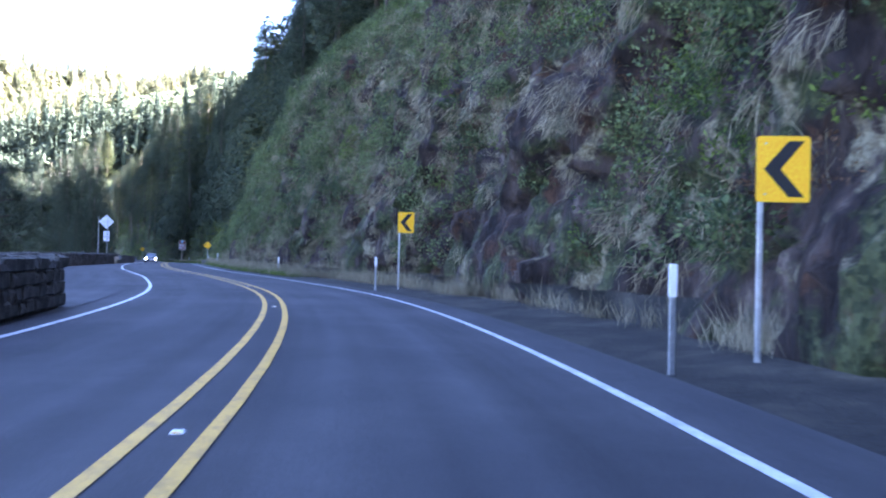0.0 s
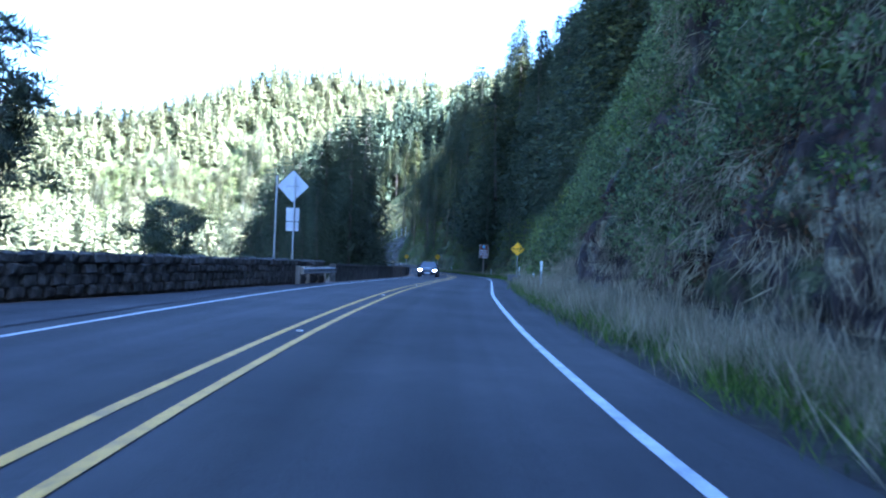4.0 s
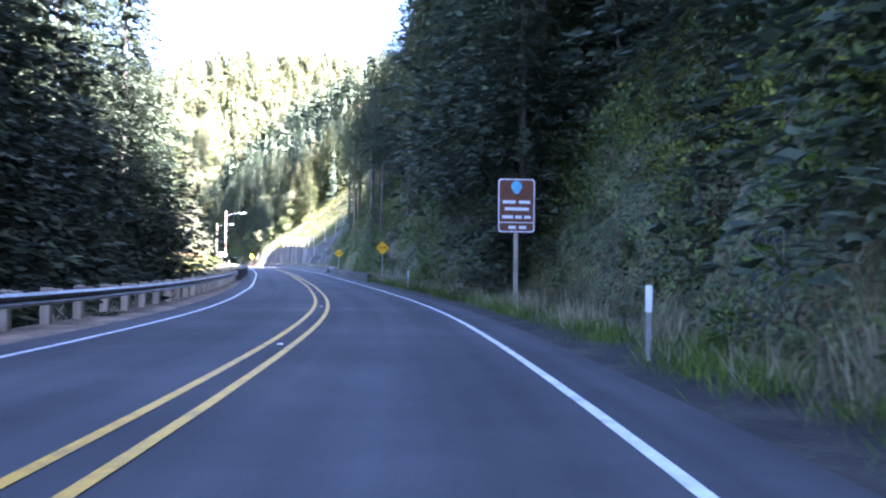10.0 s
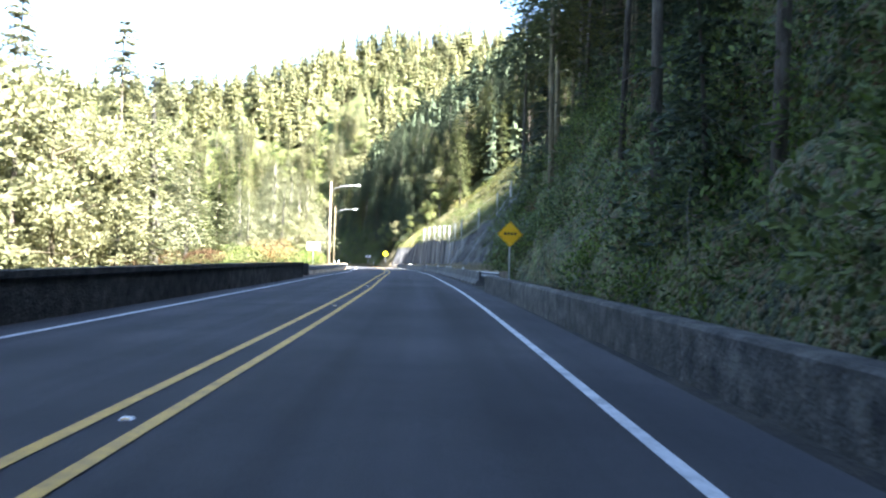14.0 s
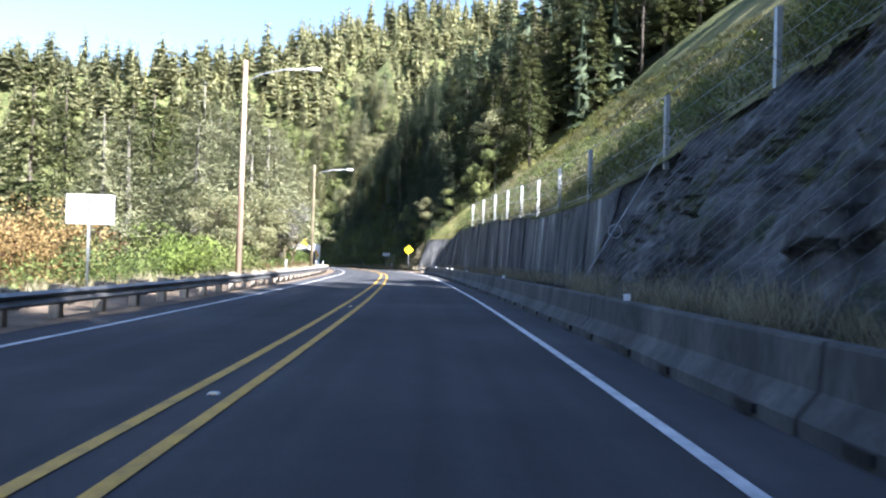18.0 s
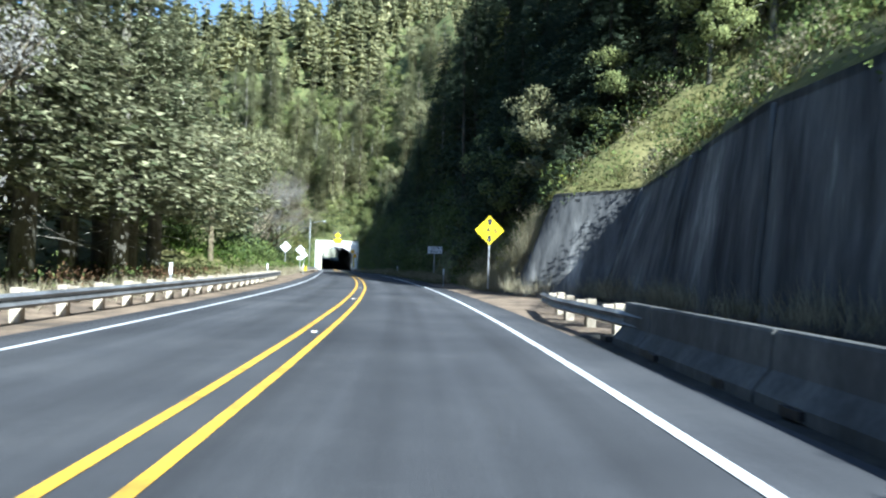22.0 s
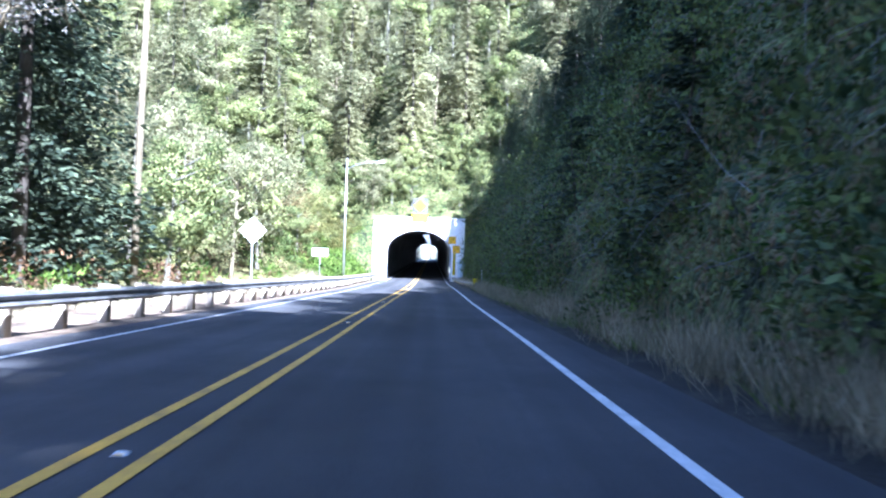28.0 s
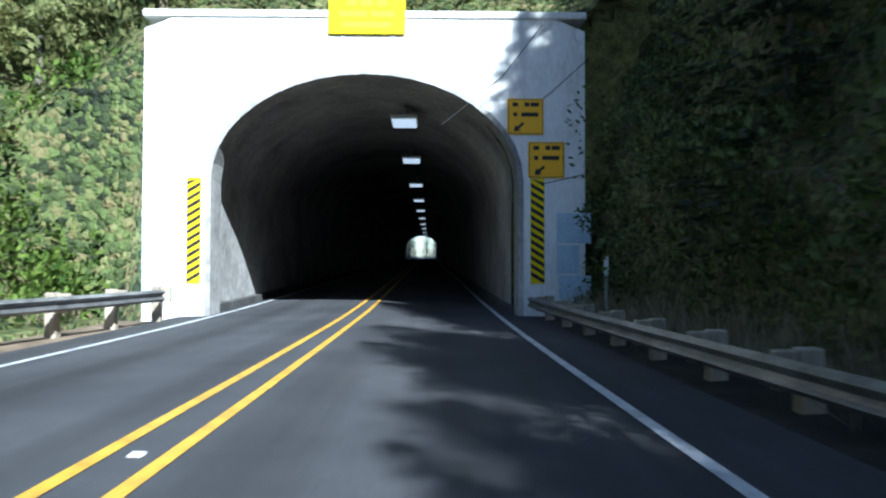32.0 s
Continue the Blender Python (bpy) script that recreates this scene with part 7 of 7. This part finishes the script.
clumps("tan_brush", cat([patchy(face_points(300, 296, 366, 1.0, 1.6, 0.3), 5, 12, -0.2), patchy(face_points(200, 262, 320, 1.1, 2.4, 0.2), 6, 13, 0.2)]), 0.9, 150, 0.12, M_LICHEN, "tan dead brush along the top of the wall", 51)
clumps("slope_brush", cat([patchy(face_points(520, 262, 366, 1.0, 1.5, 0.3), 6, 21, -0.15), patchy(face_points(260, 256, 350, 1.2, 2.3, 0.3), 7, 22, 0.05)]), 1.15, 170, 0.11, M_LEAF, "dark olive brush in patches above the wall", 57, flat=0.85)
clumps("gorse", cat([patchy(face_points(420, 262, 366, 1.0, 2.2), 5, 3, 0.0), face_points(90, 356, 372, 0.05, 1.0)]), 0.7, 60, 0.12, M_GORSE, "yellow-green gorse bushes on the sunlit slope", 36)
clumps("bank_bushes", clear_of_signs(cat([face_points(170, 94, 240, 0.1, 1.2, 0.6), face_points(260, 366, 520, 0.08, 1.2, 0.6)])), 1.25, 420, 0.12, M_LEAF, "rounded dark green bushes on the bank", 48)
clumps("bank_greens", clear_of_signs(patchy(face_points(900, 98, 170, 0.3, 1.2, 0.5), 6, 5, -0.1)), 0.8, 120, 0.11, M_GORSE, "yellow-green salal and bracken high on the bank", 56)
clumps("bank_thickets", clear_of_signs(cat([face_points(90, 94, 240, 0.1, 1.0, 0.1), face_points(150, 366, 520, 0.08, 1.1, 0.1)])), 1.75, 650, 0.13, M_THICKET, "billowing green thickets on the bank", 54, flat=0.85)
# left side
clumps("meadow_mounds", cat([side_points(110, 377, 412, -15, -7.9, 0.8), side_points(70, 484, 520, -26, -9.5, 0.8)]), 1.5, 420, 0.16, M_LEAF, "rounded sunlit green bushes beyond the guard rail", 49)
clumps("gorse_mounds", cat([side_points(44, 262, 306, -20, -10, 1.3), side_points(16, 297, 305, -11.5, -8.8, 1.0)]), 1.5, 420, 0.15, M_BRUSH, "rounded green brush in the meadow", 52)


def round_bush(name, s, lat, wide, tall, n, mat, label, seed):
    """One shrub: overlapping masses of leaves from the ground up."""
    r = np.random.default_rng(seed)
    p = rp(s + r.normal(0, wide * 0.3, n), lat + r.normal(0, wide * 0.3, n))
    p[:, 2] = ground_z(s, lat)[0] + r.uniform(0.1, 0.85, n) * tall
    clumps(name, p, wide * 0.36, 420, 0.12, mat, label, seed)


round_bush("amber_shrub", 283, -12.2, 3.4, 3.3, 16, M_AMBER, "tall amber autumn shrub in the sun", 61)
round_bush("amber_shrub", 287, -15.0, 3.0, 2.6, 12, M_AMBER, "amber autumn shrub beyond the guard rail", 62)
round_bush("green_shrub", 291.5, -9.6, 2.8, 2.5, 12, M_BRIGHT, "rounded bright green shrub beside the lamp pole", 63)
round_bush("green_shrub", 280, -15.5, 3.2, 2.6, 12, M_BRIGHT, "rounded bright green shrub in the meadow", 64)
round_bush("green_shrub", 299, -10.2, 2.4, 2.0, 9, M_BRIGHT, "low bright green shrub beyond the rail", 65)
for s, l, wide, tall, mat, label, seed in ((507, -17.0, 5.0, 5.0, M_DUSTY, "dusty russet shrub on the bank beside the portal", 71), (510, -14.0, 5.0, 6.0, M_DUSTY, "tall dusty russet shrub on the bank", 72), (514, -11.8, 4.6, 6.0, M_OLIVE, "olive autumn shrub beside the tunnel portal", 73), (515, -9.0, 3.6, 4.0, M_OLIVE, "olive autumn shrub above the rail end", 74)):
    r = np.random.default_rng(seed)
    q = rp(s + r.normal(0, wide * 0.26, 18), l + r.normal(0, wide * 0.3, 18))
    q[:, 2] += bank_z(np.array([float(s)]), np.array([float(l)]))[0] + r.uniform(0.0, 0.85, 18) * tall
    clumps("autumn_shrub", q, wide * 0.34, 420, 0.13, mat, label, seed)
clumps("rusty_mounds", cat([side_points(40, 258, 298, -26, -12, 1.7), side_points(30, 484, 518, -26, -9.5, 0.7), side_points(26, 404, 480, -18, -9.5, 0.6)]), 1.4, 320, 0.15, M_RUST, "rounded rust-brown bushes in the sun", 50)
clumps("meadow_bushes", cat([patchy(side_points(360, 238, 300, -22, -8.8, 0.6), 7, 2, -0.1), side_points(30, 297, 306, -11, -8.4, 0.9), side_points(24, 281, 289, -12, -9.4, 0.8), patchy(side_points(260, 300, 372, -16, -8.2, 0.5), 6, 5, 0.1)]), 1.0, 90, 0.12, M_LEAF, "sunlit green bushes beyond the guard rail", 37)
clumps("rusty_meadow", cat([patchy(side_points(360, 240, 300, -24, -9, 0.6), 6, 7, 0.1), patchy(side_points(300, 410, 520, -20, -8.5, 0.4), 6, 9, -0.2), side_points(160, 306, 370, -14, -7.8, 0.3)]), 0.8, 70, 0.11, M_RUST, "brown autumn brush beyond the guard rail", 38)
clumps("bank_ferns", cat([side_points(420, 376, 410, -17, -6.9, 0.3), portal_bank_points(1300), patchy(side_points(350, 410, 500, -24, -9, 0.4), 6, 4, 0.0)]), 0.7, 80, 0.2, M_FERN, "sunlit green and ochre ferns on the left bank", 39, narrow=0.42)
tufts("left_grass", cat([side_points(900, 236, 376, -9.5, -5.6, 0.0), side_points(500, 376, 412, -8.5, -5.8, 0.0), side_points(700, 412, 520, -9.5, -5.8, 0.0), side_points(500, 95, 236, -7.5, -5.7, 0.0)]), 18, 0.5, M_STRAW, "dry blond grass behind the guard rail", 40)
over_s, over_l = rng.uniform(520.8, 552, 760), rng.uniform(-30, 20, 760)
over = rp(over_s, over_l)
over[:, 2] = rp(over_s, 0)[:, 2] + over_z(over_s, over_l) + 0.9
clumps("portal_bushes", over, 1.35, 130, 0.22, M_BRUSH, "green bushes over the tunnel portal", 41)
hill_x, hill_y = rng.uniform(-75, 40, 2600), rng.uniform(-20, 75, 2600)
hz, hs, hl = height(hill_x, hill_y)
keep = ((hs > 548) | (np.abs(hl) > 24)) & ((hs > 566) | (np.abs(hl) > 33) | (hl < 0)) & (hl < 60) & ((hl < -10) | (hs > 548))
hz = np.where((hs < 566) & (hs > 520) & (np.abs(hl) < 32), rp(hs, 0)[:, 2] + over_z(hs, hl), hz)
clumps("hill_brush", np.stack([hill_x, hill_y, hz + 0.8], 1)[keep], 1.6, 90, 0.3, M_BRUSH, "sunlit green and ochre brush under the trees", 47)
